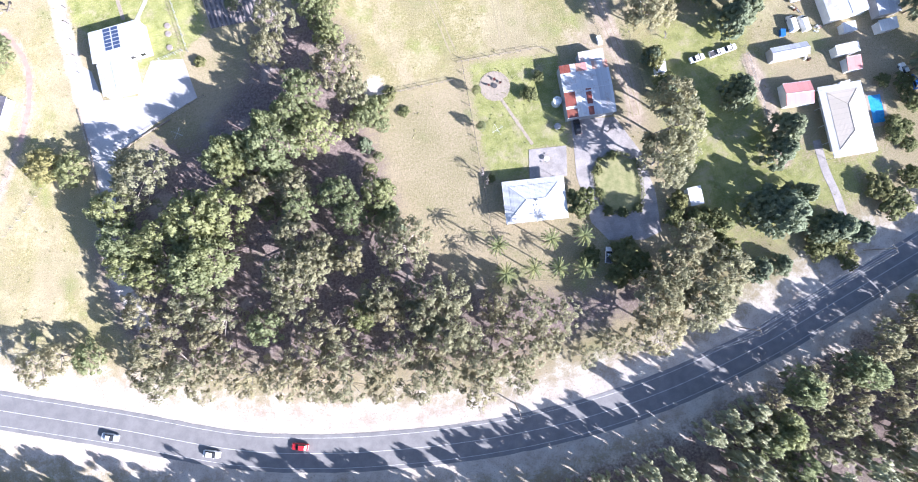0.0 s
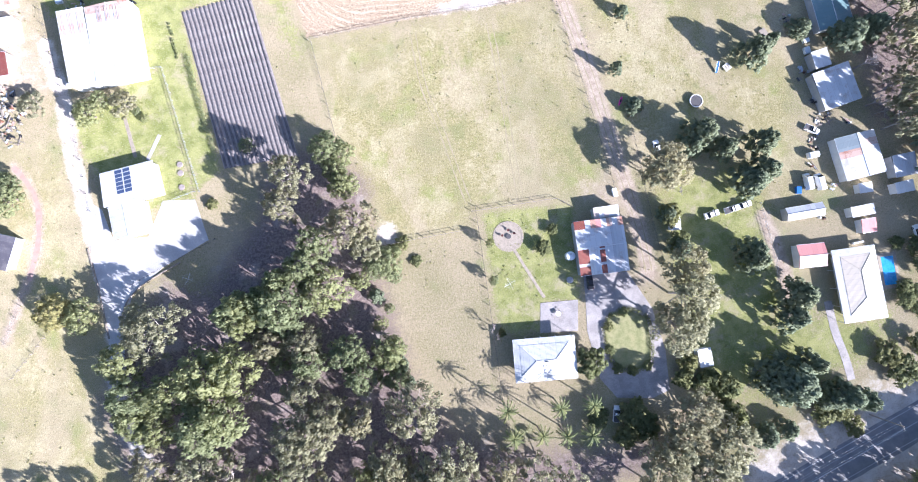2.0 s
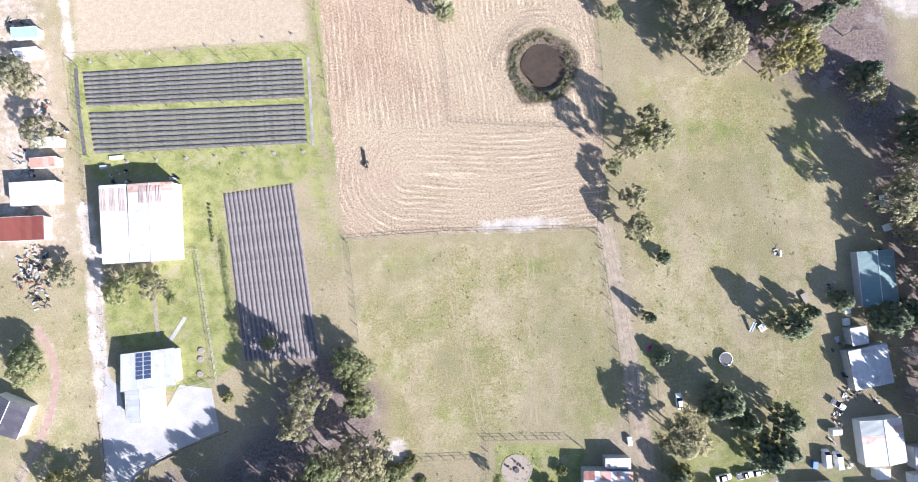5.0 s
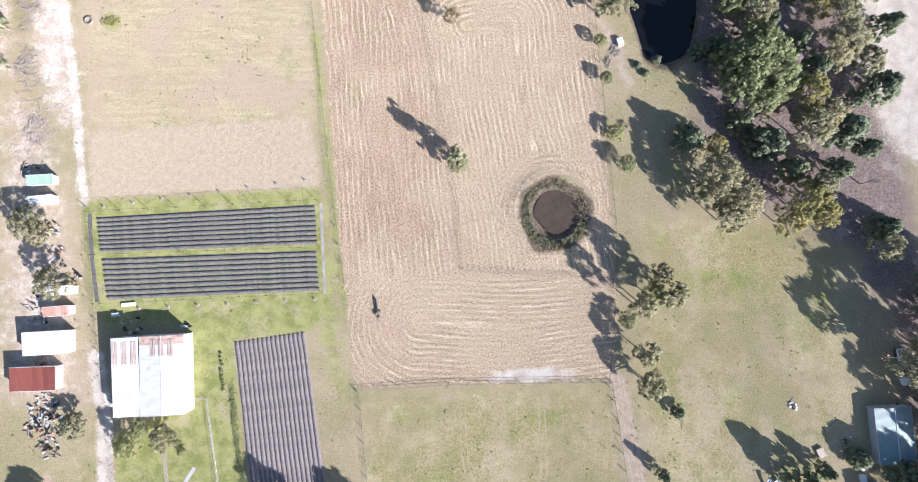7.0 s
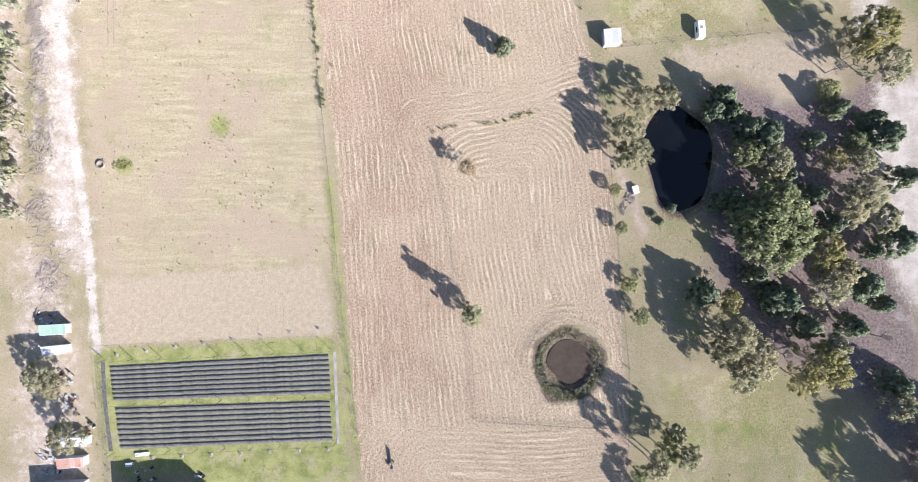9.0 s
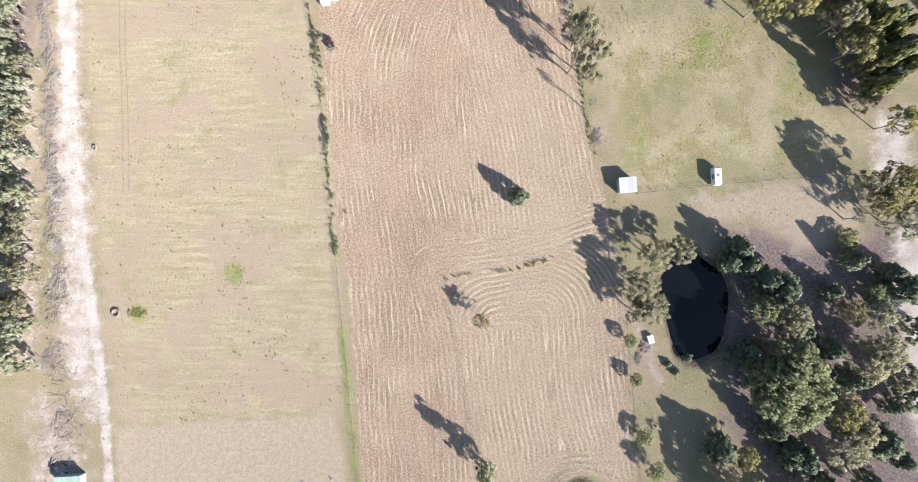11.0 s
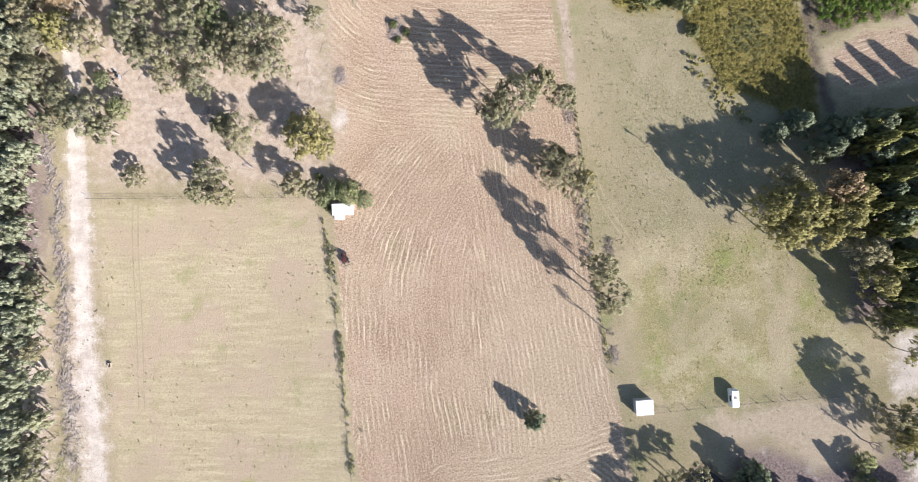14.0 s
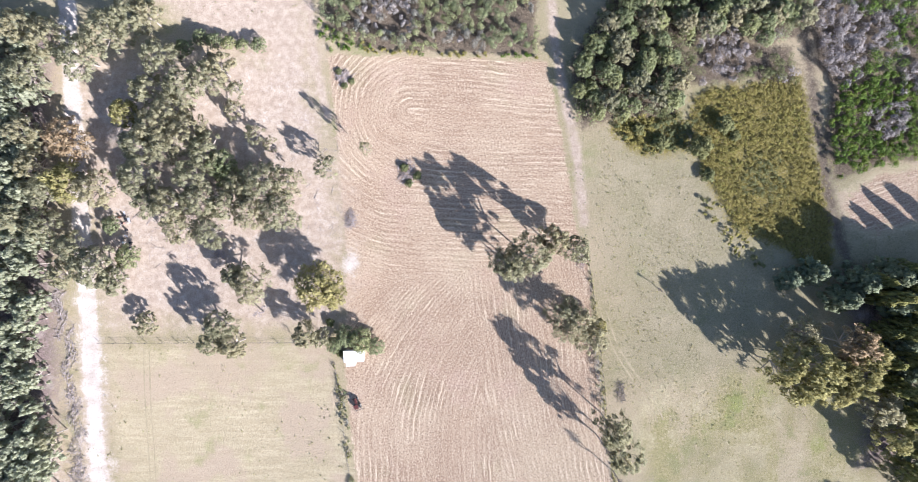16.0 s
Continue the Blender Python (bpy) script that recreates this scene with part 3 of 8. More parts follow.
SEDGE_N = [(-48.6, 423.3), (-46.0, 420.7), (-32.0, 414.3), (-7.5, 412.6), (17.0, 412.6), (17.0, 410.9), (-7.5, 411.2), (-32.0, 412.5), (-46.7, 412.8), (-49.5, 418.0)]
MARSH_EDGE = [(64.5, 371.2), (75.1, 366.0), (83.9, 352.0), (101.6, 341.5), (98.1, 338.0), (73.4, 353.7), (62.8, 360.7)]
TRACK_NE = [(94.1, 428.8), (96.6, 418.4), (98.3, 406.2), (100.7, 390.5), (103.9, 371.3), (108.1, 355.6), (114.7, 338.0)]
TRACK_N = [(20.4, 433.9), (21.4, 418.2), (24.1, 402.5), (28.5, 383.3), (30.9, 362.3)]
TRACK_NW = [(-52.1, 435.5), (-51.8, 428.5), (-50.4, 412.8), (-47.4, 398.8), (-45.6, 393.6)]
FOREST_NW = [(-154.6, 428.2), (-127.4, 419.6), (-130.3, 375.8), (-127.7, 351.2), (-126.9, 330.1), (-128.0, 283.4), (-155.4, 283.3)]
FOREST_NW_SOUTH = [(-148.8, 299.6), (-124.2, 299.8), (-121.0, 209.2), (-145.0, 209.1)]
ROAD = [(-900.0, 270.0), (-420.0, 96.0), (-260.0, 39.0), (-190.0, 14.0), (-150.0, 0.5), (-120.6, -10.7), (-91.2, -21.6), (-61.4, -33.2), (-38.7, -38.9), (-15.3, -42.4), (8.4, -44.2), (32.7, -44.0), (58.0, -41.0), (84.5, -34.8), (103.0, -29.0), (121.7, -22.9), (150.0, -13.5), (200.0, 4.0), (280.0, 32.0), (450.0, 92.0), (900.0, 250.0)]
SOUTH_WOOD = [(-150.0, -26.0), (-123.0, -34.0), (-60.0, -48.0), (-35.0, -53.5), (0.0, -60.0), (24.0, -58.0), (45.0, -54.0), (66.0, -47.5), (86.0, -42.0), (121.0, -31.0), (175.0, -13.0), (175.0, -80.0), (60.0, -100.0), (-40.0, -92.0), (-150.0, -70.0)]
FRESH_STRAW = [(-18.0, 120.0), (53.0, 121.0), (54.0, 150.0), (52.0, 200.0), (44.0, 255.0), (36.0, 300.0), (10.0, 300.0), (0.0, 235.0), (6.0, 190.0), (9.0, 160.0), (-20.0, 152.0)]
LUSH_FENCE = [(-32.8, 222.0), (-29.6, 195.0), (-28.0, 180.0), (-25.0, 150.0), (-23.0, 140.0)]
TRACK_W = [(-124.5, 435.0), (-123.1, 407.4), (-122.3, 393.4), (-120.3, 365.0), (-118.1, 340.7), (-117.0, 318.0), (-115.0, 283.5), (-111.0, 250.0), (-106.5, 225.0), (-103.0, 205.0), (-100.4, 181.1), (-99.0, 172.0)]
TRACK_W_SOUTH = [(-94.6, 127.4), (-91.8, 113.6), (-90.8, 93.0), (-88.4, 76.4), (-86.5, 60.0), (-84.8, 45.0), (-86.4, 30.0), (-85.2, 19.0), (-80.0, 5.0)]
TRACK_E = [(55.0, 119.3), (59.2, 95.7), (62.4, 70.0), (65.0, 49.7), (65.5, 35.0)]
EAST_LANE = [(101.5, 45.0), (104.0, 30.0), (104.0, 14.0)]
GRASS_LINES = [[(31.6, 354.4), (35.1, 330.9), (39.3, 291.8), (42.7, 274.3)], [(-43.7, 319.7), (-38.7, 282.6), (-35.0, 243.0)], [(-2.0, 237.0), (18.0, 239.5), (30.0, 243.0)]]
DULL_NE = [(45.0, 345.0), (42.0, 322.0), (60.0, 312.0), (110.0, 306.0), (150.0, 300.0), (150.0, 345.0), (100.0, 400.0), (40.0, 395.0), (30.0, 370.0)]
GREEN_NE = [(46.0, 306.0), (52.0, 268.0), (60.0, 263.0), (100.0, 270.0), (128.0, 276.0), (112.0, 314.0), (60.0, 318.0)]
DULL_E = [(66.0, 60.0), (70.0, 0.0), (110.0, 0.0), (112.0, 60.0)]
FIELD_WEST = [(-46.0, 412.4), (-40.6, 340.0), (-37.0, 283.8), (-31.0, 236.6), (-25.4, 167.0), (-20.6, 118.1)]
MOW_BEND = [(9.6, 170.0), (3.0, 210.0), (-3.0, 236.5), (18.0, 239.5), (34.0, 244.5), (50.0, 250.0)]
MOW_SPINE_EAST = [(27.0, 227.0), (29.0, 205.0), (38.4, 150.0)]
MOW_SPINE_DITCH = [(12.5, 224.6), (27.0, 227.0)]
MOW_SPINE_SOUTH = [(-2.0, 136.5), (25.0, 135.0), (70.0, 139.0)]
MOW_SPINE_NORTH = [(-21.4, 395.4), (60.0, 391.0)]
FIELD_EAST = [(54.2, 119.8), (55.6, 149.4), (52.4, 201.0), (46.5, 258.0), (35.0, 318.4), (28.7, 358.8), (19.6, 410.3)]
ROAD_BAND = [(-190.0, 22.0), (-120.0, 0.0), (-38.0, -30.0), (8.0, -36.0), (60.0, -30.0), (121.0, -12.0), (200.0, 15.0), (200.0, -20.0), (121.0, -32.0), (60.0, -52.0), (8.0, -54.0), (-38.0, -48.0), (-120.0, -20.0), (-190.0, 4.0)]
GREEN_EAST = [(62.0, 118.0), (66.0, 66.0), (72.0, 40.0), (110.0, 45.0), (118.0, 75.0), (125.0, 110.0), (120.0, 150.0), (100.0, 165.0), (64.0, 165.0)]
GREEN_SOUTH = [(-120.0, 100.0), (-120.0, 0.0), (-80.0, -8.0), (-88.0, 40.0), (-90.0, 100.0)]
EAST_YARDS = [(68.0, 60.0), (68.0, 30.0), (70.0, -2.0), (90.0, -12.0), (118.0, -6.0), (136.0, 4.0), (136.0, 14.0), (112.0, 20.0), (105.0, 48.0), (110.0, 60.0), (90.0, 66.0)]
EAST_TREES = [(141.0, 60.0), (158.0, 60.0), (162.0, 148.0), (138.0, 148.0), (142.0, 112.0), (141.0, 90.0)]
NW_BARE = [(-128.0, 452.0), (-52.0, 452.0), (-48.0, 400.0), (-42.0, 372.0), (-52.0, 372.0), (-66.0, 405.0), (-90.0, 420.0)]
BARE_EAST = [(137.0, 64.0), (156.0, 64.0), (156.0, 96.0), (139.0, 96.0)]
RED_TRACK = [(-107.3, 94.0), (-103.9, 88.8), (-102.1, 83.8), (-101.9, 77.2), (-103.4, 69.2), (-106.5, 61.3), (-110.6, 53.5), (-114.7, 45.7)]
WHEELS_PADDOCK = [(10.1, 114.9), (10.8, 98.6), (14.1, 83.2), (16.6, 69.6), (17.9, 62.8)]
WHEELS_EAST = [(32.8, 114.5), (33.2, 95.6), (32.8, 77.0), (32.9, 61.0)]
WHEELS_NW = [(-100.6, 323.8), (-100.0, 306.2), (-98.7, 287.0), (-97.7, 262.5)]
WHEELS_NE = [(36.8, 335.5), (41.1, 323.9), (51.6, 308.0), (54.2, 302.7)]
PINES_NE = [(108.6, 346.1), (124.6, 350.2), (131.7, 289.7), (114.8, 289.6), (116.2, 310.7), (111.1, 331.6)]
PINES_EAST = [(134.0, 348.0), (152.0, 362.0), (165.0, 360.0), (165.0, 318.0), (133.0, 322.0)]
SAND_NE = [(127.7, 286.0), (139.8, 288.2), (139.5, 279.3), (137.8, 270.5), (127.0, 264.3), (126.4, 274.0)]
TAN_NE = [(68.6, 261.9), (117.0, 267.3), (123.4, 249.2), (105.4, 243.9), (89.7, 254.7), (77.3, 252.9)]
EAST_EDGE = [(145.0, 16.0), (162.0, 20.0), (162.0, 62.0), (148.0, 62.0)]
VERGE = [(-37.6, 146.6), (-30.1, 168.8), (-26.7, 168.7), (-24.0, 144.7), (-20.6, 111.3), (-27.3, 111.4), (-32.4, 134.7)]



def outline_distance(px, py, outline, closed=True):
    """How far each point lies inside the outline (negative outside)."""
    best, inside = np.full(px.shape, 1e9), np.zeros(px.shape, bool)
    n = len(outline)
    for i in range(n if closed else n - 1):
        (ax, ay), (bx, by) = outline[i], outline[(i + 1) % n]
        dx, dy = bx - ax, by - ay
        t = np.clip(((px - ax) * dx + (py - ay) * dy) / (dx * dx + dy * dy + 1e-9), 0, 1)
        best = np.minimum(best, np.hypot(px - ax - t * dx, py - ay - t * dy))
        if closed and ay != by:
            inside ^= ((ay > py) != (by > py)) & (px < (bx - ax) * (py - ay) / (by - ay) + ax)
    return np.where(inside, best, -best) if closed else -best


DAM_PATH = [(50.8, 228.6), (54.6, 223.3), (57.3, 217.2), (59.3, 210.1), (61.0, 205.8)]
DAM_BANK = [(24.5, 168.5), (26.5, 173.0), (29.9, 177.0), (36.0, 181.3), (44.7, 181.5), (48.0, 176.3)]
POND_1, POND_2 = (38.8, 168.6), (72.0, 229.0)


def pond_reach(px, py, centre, rx, ry, lean=0.0):
    """1 on the rim of a rounded pond, smaller inside."""
    dx, dy = px - centre[0], py - centre[1]
    c, s = math.cos(lean), math.sin(lean)
    u, v = (dx * c + dy * s) / rx, (-dx * s + dy * c) / ry
    a = np.arctan2(v, u)
    return np.hypot(u, v) / (1 + 0.05 * np.sin(3 * a + 1) + 0.04 * np.sin(5 * a))


def build_ground():
    step = 1.25
    xs = np.concatenate(([-3000, -1200, -500, -260], np.arange(-170, 190.1, step), [280, 500, 1200, 3000]))
    ys = np.concatenate(([-3000, -1200, -500, -220], np.arange(-110, 470.1, step), [560, 800, 1500, 3300]))
    px, py = [a.ravel() for a in np.meshgrid(xs, ys)]

    def soft(d, width=3.0):
        return np.clip(0.5 + d / width / 2, -0.6, 1.4)

    def area(outlines, width=3.0):
        return np.max([soft(outline_distance(px, py, o), width) for o in outlines], axis=0)

    def way(outline, half, width=1.6):
        return soft(half + outline_distance(px, py, outline, False), width)

    far = ((px < -165) | (px > 185) | (py < -105) | (py > 465)).astype(float)
    field = outline_distance(px, py, STRAW)
    r1, r2 = pond_reach(px, py, (POND_1[0] - 1.0, POND_1[1] - 1.2), 7.7, 8.1), pond_reach(px, py, POND_2, 10.2, 16.5, 0.1)
    ring = (np.hypot(px - POND_1[0], py - POND_1[1]) - 11.0)
    west, east = -outline_distance(px, py, FIELD_WEST, False), -outline_distance(px, py, FIELD_EAST, False)
    drift = np.array([noise.noise(Vector((x * 0.02, y * 0.02, 7.0))) for x, y in zip(px, py)])

    def away(line):
        return -outline_distance(px, py, line, False)

    beyond = (px > np.interp(py, [151, 170, 210, 237], [10.7, 9.6, 3.0, -2.7])) & (py > 150.0) & (py < 237 + (px + 3) * 0.25)
    bend = away(MOW_BEND)
    rounds = west + 1.2 * drift - 0.011 * np.clip(py - 294, 0, 60) ** 2
    rounds = np.where((py > 237 + (px + 3) * 0.25) & (px > np.interp(py, [240, 300, 350], [10, 2, -6]) + 5 * drift), east + 1.5 * drift, rounds)
    rounds = np.where((bend < 12 + 5 * drift) & ~beyond & (py > 218 + 6 * drift), bend, rounds)
    rounds = np.where(beyond, away(MOW_SPINE_EAST) + 0.8 * drift, rounds)
    rounds = np.where(beyond & (py > 221 + 0.17 * (px - 10)), np.minimum(away(MOW_SPINE_EAST), away(MOW_SPINE_DITCH)), rounds)
    round_pond = np.hypot(px - POND_1[0] + 1.0, py - POND_1[1])
    rounds = np.where((round_pond < 18 + 6 * drift) & (py > 160), round_pond, rounds)
    rounds = np.where(py < 150.0, away(MOW_SPINE_SOUTH) + 1.6 * drift, rounds)
    rounds = np.where(py > 347 + 0.2 * px + 8 * drift, away(MOW_SPINE_NORTH) + 1.5 * drift, rounds)
    rounds = np.where(px > 100, py - 0.32 * px, rounds)
    zones = {
        "green": np.maximum(area([PADDOCK, GREEN_EAST, GREEN_NE], 8.0), area([GREEN_SOUTH], 12.0) * 0.75),
        "lush": np.maximum.reduce([area([VERGE], 4.0) * 0.6, way(DAM_BANK, 1.1, 1.6) * 0.72, area([YARD_LAWN, SOLAR_LAWN, CROP_LAWN, CROP_LAWN_NORTH]), area([EAST_YARDS], 8.0) * 0.62, way(LUSH_FENCE, 1.6, 2.2) * 0.78, soft(2.5 - np.hypot(px + 93.0, py - 226.5), 2.5), soft(3.2 - np.hypot(px + 65, py - 238), 4)]),
        "rough": np.maximum(area([ROUGH]), area([TAN_NE], 6.0) * 0.9),
        "straw": np.maximum(area([STRIP_E], 2.0) * 0.5, np.maximum(np.minimum(soft(field, 2.2), soft(ring, 1.2)), soft(field, 1.2) - 2.0)),
        "mown": np.maximum(area([PAD_NW], 4.0), area([STRIP_E], 2.0)),
        "fresh": np.maximum(area([FRESH_STRAW], 14.0), soft(2.6 - np.hypot((px - 33) / 4.2, (py - 121.8) / 0.9), 1.0)),
        "litter": (1 - np.clip(area([TAN_NE], 6.0), 0, 1)) * np.maximum.reduce([np.maximum(area([FOREST_W, LITTER_E, LITTER_EAST_YARDS, FOREST_NW], 7.0), area([FOREST_NW_SOUTH], 7.0) * 0.45), soft(outline_distance(px, py, SOUTH_WOOD), 5.0), area([PINES_NE], 7.0)]) * (1 - far),
        "dirt": np.maximum.reduce([way(RED_TRACK, 1.5, 1.8) * 0.9, area([NW_DIRT, DIRT_SHED, DIRT_W], 9.0) * 0.72, way(TRACK_E, 2.3), way(TRACK_FIELD_E, 1.0) * 0.6, way(DAM_PATH, 1.3, 1.6) * 0.95, area([SAND_W, FOREST_NW_SOUTH], 5.0) * 0.75, area([SHOULDER_N, SHOULDER_S], 4.0), way(TRACK_N, 1.5) * 0.9, way(TRACK_NE, 0.7, 1.0) * 0.9, way(TRACK_NW, 1.3), area([NW_BARE], 8.0) * 0.8, way(EAST_LANE, 2.2)]),
        "marsh": area([MARSH, MARSH_SMALL], 5.0),
        "sand": np.maximum.reduce([area([SAND_NE], 5.0) * 0.85, soft(np.interp(py, [190, 260, 330], [1.2, 1.7, 2.6]) + outline_distance(px, py, TRACK_W, False), 1.2), way(TRACK_W_SOUTH, 2.0) * 1.15, area([SAND_E], 6.0), area([SAND_W], 5.0) * 0.66, area([FOREST_NW_SOUTH], 6.0) * 0.5, way(ROAD, 8.6, 3.2) * 0.85, way(ROAD, 17.0, 8.0) * 0.62,
                                   soft(3.0 - np.hypot(px + 6.5, py - 57.5), 2.0), area([NW_DIRT], 6.0) * 0.2, area([DIRT_W], 9.0) * 0.4, soft(3.0 - np.hypot((px - 30) / 4.4, (py - 121.2 - 0.05 * (px - 30)) / 0.75), 1.4) * 0.72, soft(2.5 - np.hypot((px + 39), (py - 350) / 1.6), 2.0) * 0.9]),
        "dark_earth": np.maximum.reduce([way(TRACK_NE, 2.6, 2.6) * 0.72, soft((1.4 - r1) * 7.0, 1.6), soft((1.1 - r2) * 12.0, 2.5), area([SCRUB_N, SCRUB_NE, SCRUB_NE_FAR, GREY_NE, GREYBUSH, REED], 3.0)]),
        "phase": rounds,
        "dull": np.maximum(area([DULL_NE, DULL_E], 14.0), soft(py - 425, 20.0)),
    }
    pz = -np.clip((1.15 - r1) * 2.6, 0, 1.6) + np.clip(np.hypot(px - POND_1[0], py - POND_1[1]) - 6.3, -0.5, 1.5) * 0.22 * (r1 < 1.05) + 0.35 * np.exp(-((r1 - 1.45) / 0.15) ** 2) - np.clip((1.08 - r2) * 6.0, 0, 1.6) + 0.18 * np.exp(-(away(DAM_BANK) / 1.9) ** 2)
    nx, ny = len(xs), len(ys)
    ids = np.arange(nx * ny).reshape(ny, nx)
    quads = np.stack((ids[:-1, :-1], ids[:-1, 1:], ids[1:, 1:], ids[1:, :-1]), -1).reshape(-1, 4)
    data = bpy.data.meshes.new("ground")
    data.from_pydata(np.stack((px, py, pz), 1).tolist(), [], quads.tolist())
    for name, values in zones.items():
        data.attributes.new(name, "FLOAT", "POINT").data.foreach_set("value", values.astype(np.float32))
    data.polygons.foreach_set("use_smooth", np.ones(len(quads), bool))
    data.materials.append(GROUND)
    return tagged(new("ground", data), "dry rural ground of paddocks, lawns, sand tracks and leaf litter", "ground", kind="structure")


build_ground()

# ---- water ----


def pond(name, centre, rx, ry, lean, z, mat, label):
    bm = bmesh.new()
    c, s = math.cos(lean), math.sin(lean)
    rim = []
    for i in range(64):
        a = i * 2 * math.pi / 64
        k = 1 + 0.05 * math.sin(3 * a + 1) + 0.04 * math.sin(5 * a)
        u, v = rx * k * math.cos(a), ry * k * math.sin(a)
        rim.append(bm.verts.new((centre[0] + u * c - v * s, centre[1] + u * s + v * c, z)))
    bm.faces.new(rim)
    bmesh.ops.triangulate(bm, faces=bm.faces[:])
    return tagged(part(name, bm, mat), label, "pond", kind="structure")


pond("water", POND_1, 6.9, 6.3, 0.5, -0.55, WATER_BROWN, "still brown water of a small round farm dam")
pond("water", POND_2, 10.6, 17.2, 0.1, -0.6, WATER_DARK, "still dark water of a shaded farm dam")

# ---- road ----
road_line = smooth_line(ROAD, 3.0)
road = tagged(part("road", ribbon(road_line, 5.0, -5.0, 0.06, 0.25, 0.12), ASPHALT), "two-lane grey asphalt country road with painted lines", "road", kind="structure")
for line_name, offset, half in (("edge_line", 4.0, 0.06), ("edge_line", -3.9, 0.06), ("centre_line", 0.0, 0.075)):
    part(line_name, ribbon(road_line, offset + half, offset - half, 0.068), LINE_PAINT, road, "white painted line")

# ---- paved ground ----
for slab_name, outline, top, mat, label in (
        ("driveway", DRIVE, 0.05, GRAVEL, "pale gravel driveway looping round a grass island"),
        ("pavement", YARD_CONC, 0.05, FORECOURT, "pale concrete forecourt in front of the house"),
        ("pavement", PATIO, 0.09, GRAVEL, "pale concrete patio behind the house")):
    tagged(part(slab_name, slab(outline, -0.1, top), mat), label, "paving", kind="structure")
tagged(part("lawn", slab(ISLAND, -0.1, 0.12), mottled("island_grass", (0.18, 0.19, 0.08), (0.29, 0.27, 0.14), 0.5, 0.95, bump=0.06)), "shaded grass island inside the gravel driveway", "lawn", kind="structure")
for path_line, half, mat, label in ((GARDEN_PATH, 0.42, PAVER, "straight concrete garden path across the lawn"), (PATH_SOLAR, 0.5, PAVER, "narrow pale garden path"), (PATH_SOLAR_SIDE, 0.5, CONCRETE, "narrow pale garden path"),
                                    (DRIVE_E, 1.15, GRAVEL, "straight pale concrete driveway")):
    tagged(part("path", ribbon(smooth_line(path_line, 1.5), half, -half, 0.05, 0.12, 0.05), mat), label, "path", kind="structure")
for track_line, half in ((TRACK_E, 0.9), (WHEELS_PADDOCK, 0.8), (WHEELS_EAST, 0.85), (WHEELS_NW, 0.85), (WHEELS_NE, 0.85)):
    for side in (-half, half):
        tagged(part("wheel_rut", ribbon(smooth_line(track_line, 1.6), side + 0.16, side - 0.16, 0.012, 0.0, 0.1, 5), RUT), "faint bare wheel rut worn into the grass", "wheel rut", kind="structure")
tagged(part("track", ribbon(smooth_line(RED_TRACK[:6], 1.5), 0.7, -0.7, 0.014, 0.0, 0.25, 7), RED_GRAVEL), "faded red gravel track across the grass", "track", kind="structure")

# ---- trees ----


def leaf_sprays(rng, centres, per, size, up=0.5, rounded=False, hang=0.6):
    """Leaf cards scattered over clumps (x, y, z, rx, rz); returns corners, faces and the way they face; hang under 1 for drooping leaves."""
    n = len(centres) * per
    c = np.repeat(np.array(centres), per, axis=0)
    d = rng.normal(size=(n, 3))
    d /= np.linalg.norm(d, axis=1, keepdims=True)
    d[:, 2] = np.where(d[:, 2] < -0.35, -d[:, 2], d[:, 2])
    depth = rng.uniform(0.55, 1.05, (n, 1))
    p = c[:, :3] + d * depth * np.stack((c[:, 3], c[:, 3], c[:, 4]), 1)
    normal = d * 0.6 + rng.normal(size=(n, 3)) * 0.5
    normal[:, 2] += up
    normal /= np.linalg.norm(normal, axis=1, keepdims=True)
    side = np.cross(normal, rng.normal(size=(n, 3)))
    side /= np.linalg.norm(side, axis=1, keepdims=True)
    other = np.cross(normal, side)
    s = size * rng.uniform(0.6, 1.35, (n, 1))
    a, b = side * s, other * s * 0.75
    corners = np.stack((p - a, p + a * 0.5 - b, p + a * 0.7 + b), 1).reshape(-1, 3)
    # shading follows the clump's and the crown's roundness, as leaves in the mass do
    facing = d / np.stack((c[:, 3], c[:, 3], c[:, 4]), 1) * c[:, 3:4] * 0.6 + rng.normal(size=(n, 3)) * 0.22
    if rounded:
        facing = (facing + p * (0.3, 0.3, 0.0)) * (1.0, 1.0, hang) + rng.normal(size=(n, 3)) * 0.1
    facing /= np.linalg.norm(facing, axis=1, keepdims=True)
    turn = np.einsum("ij,ij->i", np.cross(corners[1::3] - corners[::3], corners[2::3] - corners[::3]), facing) < 0
    faces = np.arange(n * 3).reshape(-1, 3)
    faces[turn] = faces[turn][:, ::-1]
    return corners, faces, np.repeat(facing, 3, axis=0)


def leaf_mesh(name, corners, faces, facing, mat):
    data = bpy.data.meshes.new(name)
    data.from_pydata(corners.tolist(), [], faces.tolist())
    data.materials.append(mat)
    data.polygons.foreach_set("use_smooth", np.ones(len(faces), bool))
    data.normals_split_custom_set_from_vertices(facing.tolist())
    return data


